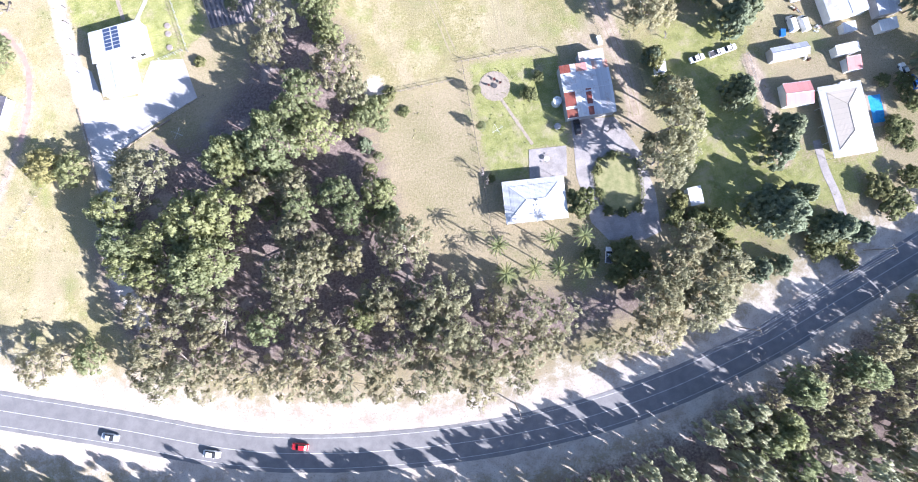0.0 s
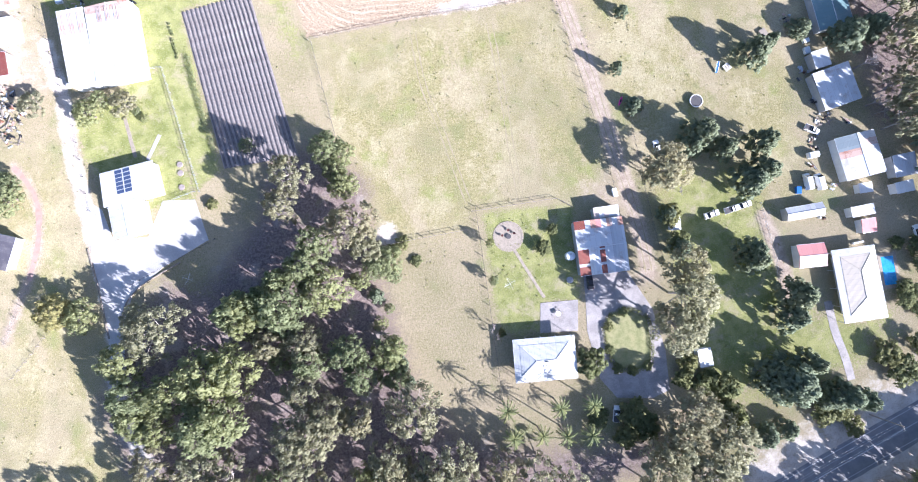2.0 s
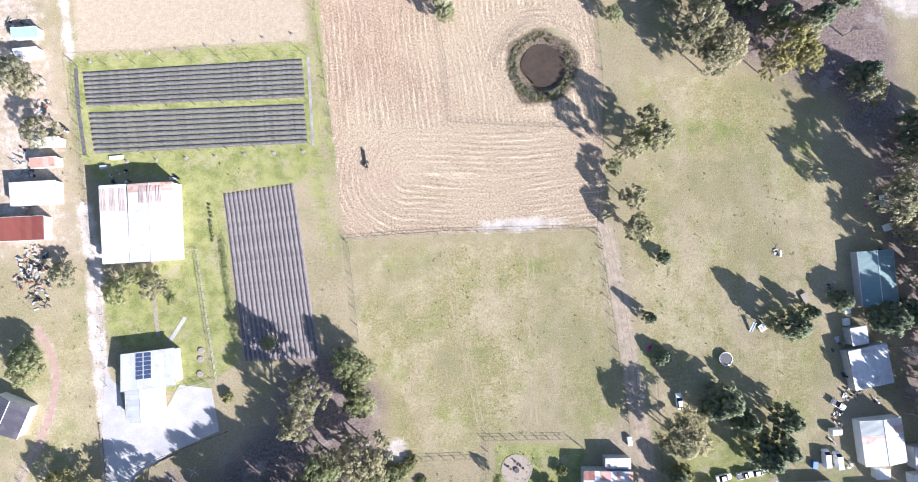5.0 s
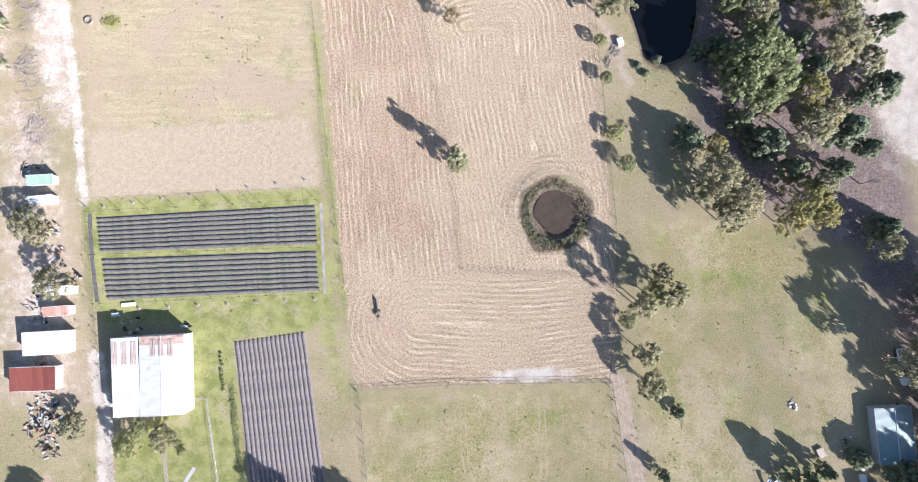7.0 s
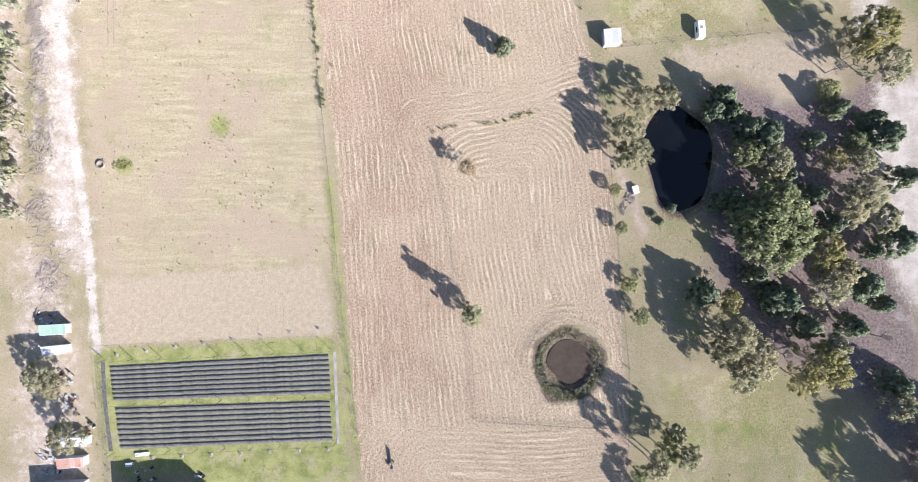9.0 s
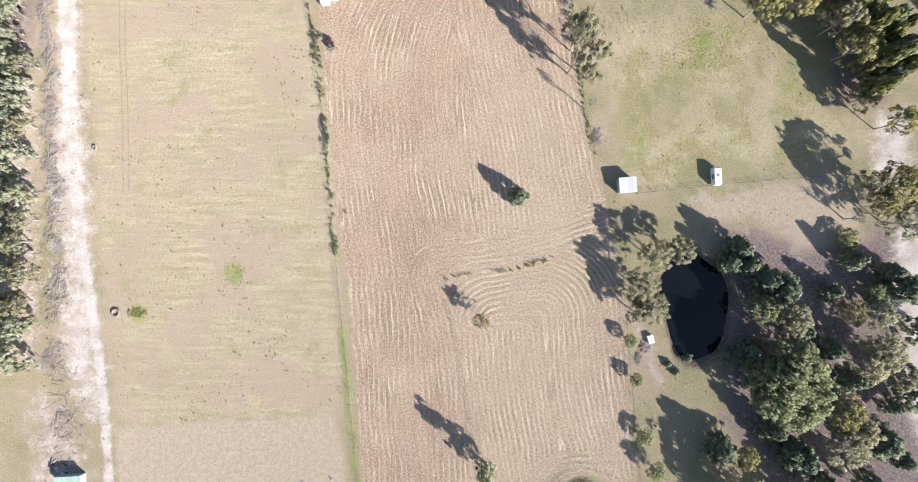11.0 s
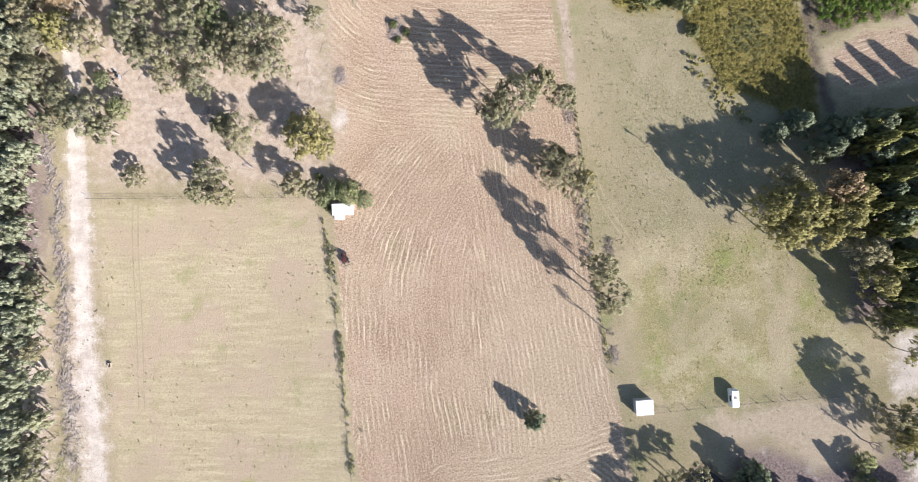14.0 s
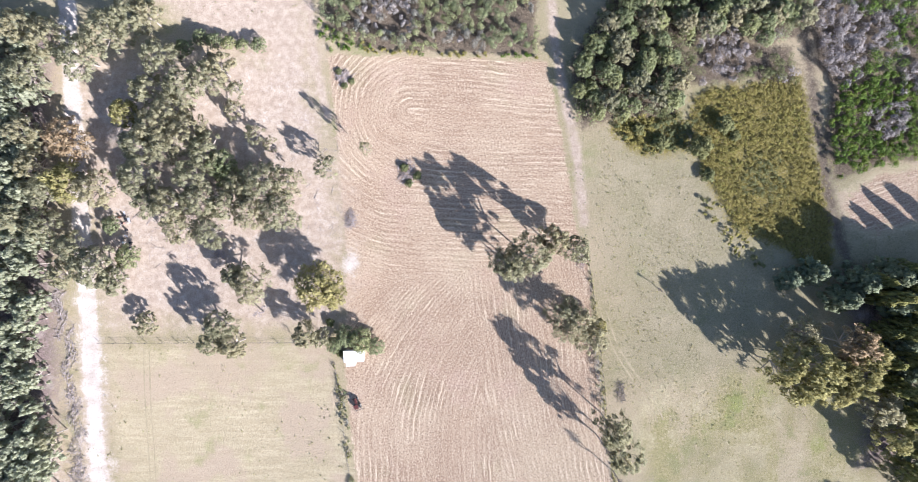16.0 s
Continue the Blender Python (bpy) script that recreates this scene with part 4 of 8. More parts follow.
def crown_clumps(kind, rng):
    """Clumps of a crown of radius 1 and height 1 (x, y, z, radius, half height)."""
    made = []
    if kind in ("gum", "small", "thin", "golden", "sparse", "rusty"):
        n = {"thin": 32, "sparse": 44, "small": 46}.get(kind, 60)
        gap = rng.uniform(0, 6.28)
        for i in range(int(n * 1.2)):
            a, r = i * 2.4, math.sqrt((i + 0.5) / n / 1.2) * 0.9
            if r > 0.35 and math.cos(a - gap) > 0.85 and rng.random() < 0.4 or rng.random() < (0.2 if kind == "sparse" else 0.05):
                continue
            r *= 1 + 0.16 * math.sin(3 * a + gap)
            x, y = r * math.cos(a) + rng.normal() * 0.09, r * math.sin(a) + rng.normal() * 0.09
            k = math.hypot(x, y)
            if k > 0.95:
                x, y = x / k * 0.9, y / k * 0.9
            s = rng.uniform(0.11, 0.19) if kind in ("gum", "golden", "sparse", "rusty") else rng.uniform(0.12, 0.2)
            if kind == "thin":
                z = rng.uniform(0.28, 0.95)
                made.append((x * (1.2 - 0.75 * z), y * (1.2 - 0.75 * z), z, s * 1.1, s * 0.5))
                continue
            made.append((x, y, 0.86 - 0.36 * min(k, 1) ** 1.8 + rng.normal() * 0.055, s, s * 0.4))
    elif kind in ("leafy", "wattle"):
        for i in range(52):
            a, k = i * 2.4, math.sqrt((i + 0.5) / 52) * 0.87
            x, y = k * math.cos(a) + rng.normal() * 0.07, k * math.sin(a) + rng.normal() * 0.07
            s = rng.uniform(0.13, 0.22)
            made.append((x, y, 0.86 - 0.5 * k ** 2.2 + rng.normal() * 0.06, s, s * 0.6))
    elif kind in ("oak", "pine"):
        for i in range(44):
            z = 0.2 + 0.76 * (i / 44)
            k = (1.02 - z) ** 0.7 * rng.uniform(0.55, 1.05)
            a = i * 2.4
            s = 0.13 + 0.1 * (1 - z)
            made.append((k * math.cos(a), k * math.sin(a), z, s, s * 0.5))
    elif kind == "shrub":
        for i in range(16):
            a, k = i * 2.4, math.sqrt((i + 0.5) / 16) * 0.8
            s = rng.uniform(0.2, 0.34)
            made.append((k * math.cos(a), k * math.sin(a), 0.72 - 0.4 * k * k + rng.normal() * 0.07, s, s * 0.7))
    return made


def trunk_mesh(name, kind, rng, clumps, mat):
    """A tapered, slightly bent trunk with limbs that reach into the clumps."""
    bm = bmesh.new()
    fork = {"gum": 0.5, "rusty": 0.5, "golden": 0.5, "sparse": 0.45, "small": 0.5, "thin": 0.6, "leafy": 0.3, "wattle": 0.3, "oak": 0.9, "pine": 0.9, "shrub": 0.15}[kind]
    w = {"gum": 0.038, "rusty": 0.038, "golden": 0.038, "sparse": 0.036, "small": 0.05, "thin": 0.055, "leafy": 0.055, "wattle": 0.055, "oak": 0.05, "pine": 0.05, "shrub": 0.05}[kind]
    bend = Vector((rng.normal() * 0.05, rng.normal() * 0.05, 0))
    base, mid, top = Vector((0, 0, -0.01)), Vector((0, 0, fork * 0.5)) + bend, Vector((0, 0, fork)) + bend * 0.6
    tube(bm, base, mid, w, w * 0.8, 7)
    tube(bm, mid, top, w * 0.8, w * 0.6, 7)
    for c in clumps[::{"shrub": 2, "oak": 22, "pine": 22}.get(kind, 3)]:
        start = mid.lerp(top, rng.uniform(0.2, 1.0))
        tube(bm, start, Vector(c[:3]), w * 0.42, w * 0.1, 4)
    return mesh_of(name, bm, mat)


def bare_mesh(rng):
    """A leafless tree: a trunk that forks again and again into twigs."""
    bm = bmesh.new()

    def grow(start, way, length, thick, level):
        end = start + way * length
        end.x, end.y = max(-1, min(1, end.x)), max(-1, min(1, end.y))
        tube(bm, start, end, thick, thick * 0.6, 5 if level < 2 else 3)
        if level < 5:
            for _ in range(3):
                turn = Vector((rng.normal() * 0.75, rng.normal() * 0.75, rng.uniform(0.05, 0.45)))
                grow(end, (way * 0.55 + turn).normalized(), length * rng.uniform(0.55, 0.8), thick * 0.6, level + 1)

    grow(Vector((0, 0, -0.01)), Vector((0, 0, 1)), 0.3, 0.045, 0)
    return mesh_of("trunk", bm, TWIGS)


TREE_MESHES = {}
for kind, per, size, bark in (("gum", 50, 0.037, BARK_PALE), ("golden", 50, 0.037, BARK_PALE), ("rusty", 40, 0.038, BARK_PALE), ("sparse", 52, 0.038, BARK_PALE), ("small", 44, 0.054, BARK_PALE), ("thin", 30, 0.075, BARK_PALE), ("leafy", 60, 0.045, BARK), ("wattle", 60, 0.045, BARK), ("oak", 56, 0.07, BARK), ("pine", 52, 0.07, BARK), ("shrub", 90, 0.085, BARK)):
    variants = []
    for seed in range(5):
        rng = np.random.default_rng(seed * 17 + len(kind))
        clumps = crown_clumps(kind, rng)
        crown = leaf_mesh("crown", *leaf_sprays(rng, clumps, per, size, rounded=True), LEAF[{"thin": "young", "small": "gum", "golden": "wattle", "sparse": "gum"}.get(kind, kind)])
        variants.append((trunk_mesh("trunk", kind, rng, clumps, bark), crown))
    TREE_MESHES[kind] = variants
TREE_MESHES["bare"] = [(bare_mesh(np.random.default_rng(seed)), None) for seed in (3, 5, 9)]
TREE_WORDS = {
    "gum": ("gum_tree", "tree", "tall gum tree with a clumpy olive-grey crown and pale trunk"),
    "golden": ("gum_tree", "tree", "tall gum tree with a golden-olive crown"),
    "rusty": ("gum_tree", "tree", "gum tree with a browned, half-dead rusty crown"),
    "sparse": ("gum_tree", "tree", "tall roadside gum tree with an open olive crown"),
    "thin": ("gum_tree", "tree", "slender young gum tree with an open olive crown"),
    "leafy": ("leafy_tree", "tree", "dense rounded leafy tree with bright green foliage"),
    "wattle": ("wattle_tree", "tree", "dense rounded tree with yellow-olive foliage"),
    "pine": ("pine_tree", "tree", "tall dark pine tree with lit yellow-green tips"),
    "oak": ("she_oak", "tree", "dark grey-green she-oak tree with fine drooping foliage"),
    "shrub": ("shrub", "shrub", "low bushy olive-green shrub"),
    "bare": ("bare_tree", "tree", "leafless grey tree with fine branching twigs"),
}
tree_rng = random.Random(11)


def tree(kind, x, y, r, h, group=""):
    name, category, label = TREE_WORDS[kind]
    trunk, crown = tree_rng.choice(TREE_MESHES["small" if kind == "gum" and r < 4.4 else kind])
    grow = {"gum": 1.14, "rusty": 1.14, "golden": 1.14, "sparse": 0.98, "leafy": 1.06, "wattle": 1.15, "oak": 1.1, "pine": 0.95}.get(kind, 1.05)
    m = pose(x, y, -0.02, 0, 0, tree_rng.uniform(0, 360)) @ Matrix.Diagonal((r * grow, r * grow, h, 1))
    root = thing(name, m, label, category, group)
    part("trunk", trunk, None, root)
    if crown:
        part("crown", crown, None, root)
    return root


# x, y, crown radius, height
GUM_FOREST_W = [(-69.6, 42.2, 7.7, 13.8), (-28.3, 77.0, 5.0, 16.1), (-31.6, 69.0, 4.7, 14.9), (-14.1, 60.3, 6.7, 16.1), (-11.6, 55.1, 4.3, 12.6), (-31.4, 31.6, 5.1, 12.6), (-40.7, 33.6, 4.3, 11.5), (-5.6, 10.6, 7.1, 16.1), (-33.1, 20.1, 5.1, 13.8), (-20.3, 10.6, 4.3, 13.8), (-31.2, 9.7, 6.7, 17.2), (-36.3, 9.2, 5.9, 16.1), (-27.2, 13.5, 5.1, 14.9), (-13.9, -0.6, 5.1, 14.9), (-13.2, -4.6, 4.8, 13.8), (-0.1, -4.1, 7.5, 17.2), (-4.6, -7.8, 5.1, 14.9), (2.1, -12.0, 6.7, 16.1)]
LEAFY_FOREST_W = [(-90.7, 49.0, 4.9, 7), (-79.2, 35.0, 6.0, 11.2), (-50.2, 42.7, 4.3, 11.2), (-46.8, 39.6, 4.3, 11.2), (-35.1, 43.0, 7.6, 15), (-24.2, 45.1, 6.8, 13.8), (-27.8, 51.5, 6.0, 13.8), (-24.4, 57.3, 5.1, 13.8), (-57.4, 27.2, 8.5, 15), (-50.4, 28.9, 6.8, 15), (-67.8, 24.8, 6.0, 12.5), (-77.5, 26.0, 5.5, 12.5), (-54.4, 17.4, 6.8, 15), (-58.5, 15.2, 7.6, 15), (-78.1, 20.7, 5.2, 11.2), (-8.0, 49.7, 5.0, 5), (-15.7, 72.5, 4.4, 8), (-17.5, 77.5, 3.5, 7)]
LEAFY_FOREST_S = [(-30.8, 26.8, 4.8, 12), (-20.4, 27.8, 5.1, 13.2), (-17.9, 21.1, 4.8, 12), (-10.1, 26.0, 4.8, 10.8), (-10.0, 19.8, 4.4, 8), (-39.6, 28.3, 3.5, 7), (-19.7, -4.9, 4.3, 10.8), (-45.0, -2.8, 4.8, 12), (-92.4, -1.6, 4.4, 7), (-44.1, 42.4, 4.3, 10.8), (-35.5, 37.5, 4.3, 10.8), (-72.8, 16.5, 5.2, 10.8)]
GUM_ROADSIDE_W = [(-75.1, 7.8, 6.0, 12), (-61.3, 6.6, 7.2, 13), (-55.3, 1.6, 6.5, 13), (-68.4, 2.0, 5.2, 12), (-60.1, -2.7, 5.2, 12), (-73.2, -3.0, 6.5, 13), (-65.6, -9.1, 6.0, 12), (-72.5, -10.7, 6.0, 12), (-56.4, -8.0, 5.2, 12), (-78.7, -8.3, 4.5, 9), (-63.4, -14.3, 4.9, 10), (-51.0, -13.4, 6.5, 13), (-42.6, -16.6, 6.5, 13), (-34.4, -12.4, 6.5, 13), (-36.5, 1.6, 5.5, 13), (-28.5, -6.0, 6.5, 14), (-26.8, -12.4, 6.5, 13), (-27.0, -20.7, 6.2, 12), (-34.6, -20.0, 5.2, 11), (-105.5, -1.5, 5.8, 8), (-100.5, 0.1, 4.9, 7)]
GUM_ROADSIDE_E = [(-18.6, -17.1, 5.5, 13), (-16.9, -23.5, 5.5, 12), (-10.8, -15.7, 5.5, 13), (-7.8, -23.7, 6.5, 13), (-1.7, -23.5, 5.5, 13), (-3.3, -15.8, 5.2, 12), (5.8, -15.9, 6.5, 14), (9.0, -22.6, 6.5, 14), (6.4, -28.3, 6.2, 12), (16.7, -15.2, 6.0, 13), (19.9, -21.9, 6.0, 13), (15.1, -8.9, 5.5, 12), (23.6, -12.1, 6.5, 13), (30.8, -15.1, 5.5, 12), (25.1, -20.0, 5.5, 12), (17.4, -27.8, 5.2, 10), (42.4, -25.7, 4.4, 5), (48.9, -25.5, 4.3, 5), (35.7, -27.6, 3.6, 4)]
GUM_DRIVE = [(56.6, -15.6, 7.1, 14), (55.2, -23.0, 6.5, 13), (61.0, -11.9, 6.0, 13), (67.6, -4.0, 6.5, 13), (69.6, -16.7, 7.1, 14), (74.8, -11.6, 6.5, 14), (67.0, -20.9, 6.0, 12), (63.8, -7.9, 5.2, 12), (69.8, 28.0, 7.7, 18), (66.5, 20.3, 7.1, 16), (71.6, 34.8, 6.1, 15), (69.5, 15.5, 3.5, 7), (70.8, 61.8, 5.2, 12)]
OAK_EAST = [(92.7, 33.6, 4.7, 10), (102.6, 22.3, 5.9, 11), (99.9, 16.4, 4.9, 10), (94.4, 0.0, 8.2, 14), (90.4, 2.6, 5.5, 12), (110.1, -6.7, 5.2, 10), (116.2, -9.5, 3.9, 8), (106.3, -6.7, 4.4, 8), (101.7, 3.7, 4.3, 11), (86.8, -14.0, 4.4, 7), (94.3, -13.9, 3.6, 5)]
SHRUB_SOUTH = [(52.9, -2.3, 4.3, 4), (55.3, -6.0, 4.3, 4), (49.9, -8.2, 3.6, 4), (78.2, -7.5, 4.6, 8), (70.3, 8.3, 3.2, 4), (68.6, 4.5, 3.2, 4), (74.4, 2.4, 3.9, 5), (78.6, 0.7, 4.6, 6), (126.7, 1.2, 4.3, 4), (130.4, -3.7, 5.0, 4), (136.5, 2.6, 3.6, 4), (106.1, -11.2, 4.3, 3), (111.1, -11.4, 4.0, 3), (113.0, -16.8, 3.2, 3), (43.4, 13.4, 4.6, 6), (43.3, -1.9, 3.2, 3)]
SHRUB_GARDEN = [(73.0, 49.8, 3.5, 6), (74.4, 41.7, 3.5, 6), (21.1, 25.1, 1.3, 1.6), (51.0, 21.7, 1.5, 1.2), (50.1, 15.1, 1.5, 1.2), (51.3, 9.8, 1.6, 1.4), (55.2, 8.5, 1.6, 1.4), (59.6, 9.0, 1.5, 1.2), (55.7, 25.1, 1.5, 1.2), (-53.4, 74.1, 1.8, 1.8), (-5.3, 52.5, 2.5, 2), (-2.4, 54.6, 2.2, 1.5), (36.5, 46.7, 2.5, 2.5), (40.1, 51.4, 1.8, 2), (0.7, 48.9, 1.8, 1), (136.4, 18.2, 2.9, 3)]
SHRUB_POOL = [(137.0, 31.3, 2.2, 2.5), (142.2, 29.3, 3.2, 3), (142.5, 23.7, 3.2, 4), (135.6, 15.3, 2.9, 3), (139.8, 16.8, 2.5, 2.5), (139.6, 11.8, 2.5, 2)]
OAK_NORTHEAST = [(84.9, 70.5, 5.9, 11), (82.1, 68.2, 3.5, 9), (90.1, 65.4, 4.1, 11), (101.6, 65.5, 4.7, 11), (95.8, 55.4, 5.5, 11), (100.0, 57.5, 5.2, 11), (72.5, 50.0, 3.5, 6), (73.9, 40.4, 3.9, 7), (93.3, 36.2, 4.5, 9), (104.8, 91.2, 5.2, 11), (111.3, 94.5, 2.8, 7), (133.0, 92.1, 5.9, 10), (139.9, 93.3, 5.2, 10), (66.1, 93.9, 2.1, 6), (71.4, 110.7, 2.3, 4), (69.5, 82.7, 3.2, 4), (122.0, 97.5, 3.9, 5)]
GUM_MIDDLE = [(68.4, 144.6, 3.6, 13), (59.8, 141.5, 3.4, 13), (65.6, 150.0, 2.9, 12), (61.5, 128.0, 3.5, 9), (62.9, 119.3, 3.8, 9), (129.1, 156.6, 4.5, 11)]
LEAFY_EAST = [(58.5, 181.7, 2.7, 5), (55.6, 191.1, 2.7, 4), (53.4, 207.4, 2.0, 4), (51.9, 218.6, 2.0, 4), (9.6, 182.2, 3.0, 6), (64.2, 143.8, 3.5, 8), (57.4, 136.9, 2.5, 5), (66.3, 147.3, 2.5, 4)]
OAK_POND = [(69.0, 213.3, 1.8, 2), (65.7, 209.2, 1.5, 1.6)]
GOLDEN_GUM = [(89.7, 321.5, 7.8, 19), (82.8, 322.4, 5.3, 18), (105.9, 325.7, 4.4, 18), (98.0, 315.7, 4.8, 16), (88.7, 316.0, 4.8, 15)]
GUM_SHADE = [(119.2, 263.6, 4.4, 13)]
GUM_NORTHEAST = [(26.2, 333.5, 5.8, 13), (23.0, 336.3, 4.8, 12), (31.5, 328.9, 4.5, 11), (35.7, 305.6, 4.6, 21), (90.5, 331.3, 4.4, 13), (7.0, 350.8, 4.8, 14), (120.1, 289.9, 4.5, 9)]
OAK_SHADE = [(130.1, 336.6, 5.4, 16), (138.3, 328.3, 5.7, 18), (129.9, 324.4, 5.4, 16), (149.5, 318.6, 5.7, 18)]
OAK_NORTH = [(119.1, 339.9, 6.1, 13), (124.7, 333.1, 6.1, 13), (121.9, 321.3, 6.5, 13), (128.7, 324.7, 5.1, 13), (124.9, 311.3, 6.1, 13), (128.8, 302.9, 5.8, 13), (115.9, 346.7, 6.1, 13), (108.0, 345.3, 5.8, 12), (103.4, 340.4, 4.8, 11), (129.2, 345.1, 5.8, 13), (96.0, 348.0, 4.9, 9), (90.4, 345.5, 4.2, 6), (119.3, 328.3, 4.5, 12), (125.7, 294.8, 5.2, 11), (19.3, 260.7, 3.5, 7)]
GUM_NW_WOOD = [(-91.2, 408.1, 4.9, 13), (-85.0, 400.1, 5.2, 13), (-78.9, 401.7, 4.9, 13), (-75.2, 405.6, 4.3, 11), (-95.3, 399.0, 4.2, 12), (-88.0, 393.6, 5.2, 13), (-92.4, 388.1, 5.8, 13), (-83.4, 387.2, 5.8, 13), (-78.2, 382.3, 4.9, 13), (-97.3, 383.6, 5.2, 12), (-89.6, 383.4, 4.9, 13), (-97.1, 374.5, 5.8, 13), (-81.8, 374.6, 5.2, 13), (-79.9, 367.8, 4.9, 13), (-88.3, 366.1, 5.5, 13), (-95.1, 367.4, 4.6, 11)]
GUM_NW_EDGE = [(-62.7, 372.8, 6.5, 12), (-56.2, 372.9, 4.9, 11), (-69.7, 371.9, 4.6, 11), (-65.7, 364.6, 5.2, 12), (-57.8, 364.6, 5.9, 12), (-73.8, 367.4, 4.3, 11), (-77.9, 359.2, 4.9, 11), (-86.6, 360.0, 4.6, 10), (-66.4, 344.4, 5.6, 11), (-71.3, 346.8, 3.7, 9), (-114.2, 408.4, 6.2, 13), (-106.1, 415.2, 6.5, 13), (-123.6, 413.2, 5.5, 13), (-101.0, 418.8, 5.2, 12), (-110.1, 371.0, 5.5, 12), (-124.8, 370.9, 5.2, 12), (-128.8, 403.5, 5.8, 13), (-130.5, 387.2, 4.6, 12), (12.6, 353.1, 5.7, 21), (19.3, 356.8, 4.3, 18), (26.7, 354.1, 3.8, 12), (9.3, 349.6, 4.4, 13)]
WATTLE_NW = [(-46.6, 343.7, 6.6, 11), (-43.0, 341.0, 3.7, 9), (-118.3, 372.9, 5.5, 12), (-102.3, 393.0, 4.0, 10), (33.8, 331.5, 2.8, 6)]
WATTLE_SOUTH = [(-97.1, 51.1, 4.8, 7)]
SHRUB_HEAP = [(-23.0, 378.5, 1.4, 1.5), (-19.0, 376.0, 1.4, 1.5), (-21.5, 373.8, 1.3, 1.2), (-42.6, 407.0, 1.1, 0.9), (-38.8, 404.2, 1.1, 0.9), (-40.9, 402.9, 1.1, 0.8)]
SHRUB_FENCE = [(-44.9, 332.2, 1.4, 1.8), (-42.0, 323.0, 1.3, 1.5)]
LEAFY_NW = [(-75.1, 378.3, 4.7, 9), (-72.9, 375.0, 4.0, 9), (-103.6, 351.5, 3.7, 6), (-109.4, 360.9, 2.7, 4), (-82.7, 416.2, 2.4, 4), (-78.9, 415.2, 2.4, 4), (-74.7, 414.7, 2.2, 3.5), (-70.8, 414.2, 2.1, 3), (-65.8, 414.2, 2.4, 3.5), (-87.3, 412.8, 2.7, 5), (-35.5, 327.3, 3.9, 5), (-40.0, 328.4, 3.2, 4), (-31.3, 325.4, 2.9, 4), (-43.6, 325.6, 2.5, 3)]
GUM_WEST = [(-103.7, 149.2, 4.6, 8), (-73.1, 105.6, 3.6, 5), (-97.7, 109.5, 3.6, 5), (73.3, 62.5, 6.5, 12), (132.1, 125.3, 5.7, 17), (137.9, 133.2, 6.0, 17), (141.8, 139.6, 5.4, 17), (142.4, 122.6, 4.4, 16), (142.7, 105.0, 4.2, 9), (139.6, 117.0, 4.2, 9)]
LEAFY_WEST = [(-82.7, 104.4, 3.9, 6), (-79.9, 108.5, 2.5, 4), (-106.8, 84.2, 5.3, 7), (-106.4, 87.3, 4.2, 7), (-70.8, 104.1, 1.4, 2), (-68.9, 101.5, 1.4, 2), (-41.5, 89.0, 2.2, 3), (-18.9, 83.5, 4.9, 8), (-15.1, 81.6, 3.9, 7), (-15.8, 72.8, 3.2, 6)]
GUM_YARD = [(-111.8, 166.2, 4.8, 7), (-109.1, 163.7, 3.9, 6)]
LEAFY_YARD = [(-106.1, 158.0, 4.6, 6), (-108.4, 153.0, 3.6, 5), (-120.2, 207.9, 5.0, 3), (-66.6, 137.4, 1.6, 2), (-65.6, 132.2, 1.6, 2), (132.2, 147.3, 2.9, 2)]
BARE = [(60.7, 120.4, 4.5, 9), (137.2, 83.6, 6.2, 10), (141.4, 75.1, 6.2, 10), (138.3, 72.0, 5.2, 9), (56.3, 32.0, 4.6, 7), (78.7, 55.9, 2.9, 4), (19.0, 26.7, 3.4, 7), (19.3, 24.6, 2.4, 5)]
BARE_NORTH = [(40.0, 287.5, 4.4, 14), (34.7, 298.8, 4.0, 16), (53.1, 342.6, 2.5, 6), (-30.1, 255.1, 1.4, 3)]
BARE_POND = [(60.9, 142.3, 4.6, 8)]
GUM_POND = [(65.4, 244.7, 4.1, 9), (58.3, 243.5, 4.6, 10), (54.0, 234.8, 4.9, 10), (56.7, 228.8, 4.6, 10), (53.0, 227.5, 3.3, 8), (95.9, 225.6, 5.1, 12), (92.8, 221.0, 3.6, 10), (108.9, 190.6, 5.7, 13), (113.8, 194.6, 4.2, 12), (82.1, 176.9, 6.0, 14), (88.0, 170.8, 6.1, 13), (79.4, 172.1, 3.9, 11), (85.5, 165.4, 4.5, 12), (121.1, 216.3, 6.1, 12), (116.4, 213.0, 5.6, 12), (126.6, 209.8, 4.2, 11), (122.8, 226.8, 4.3, 8), (128.4, 253.6, 6.1, 13), (110.6, 173.2, 3.9, 12)]
LEAFY_POND = [(88.8, 228.2, 4.9, 10), (95.7, 213.3, 8.0, 13), (99.1, 205.5, 7.0, 13), (90.3, 203.9, 6.7, 13), (96.3, 200.0, 5.8, 12), (87.2, 209.3, 6.1, 12), (91.8, 209.6, 6.3, 14), (122.8, 232.3, 4.0, 6), (116.1, 248.5, 3.7, 4), (106.0, 204.5, 4.0, 8)]
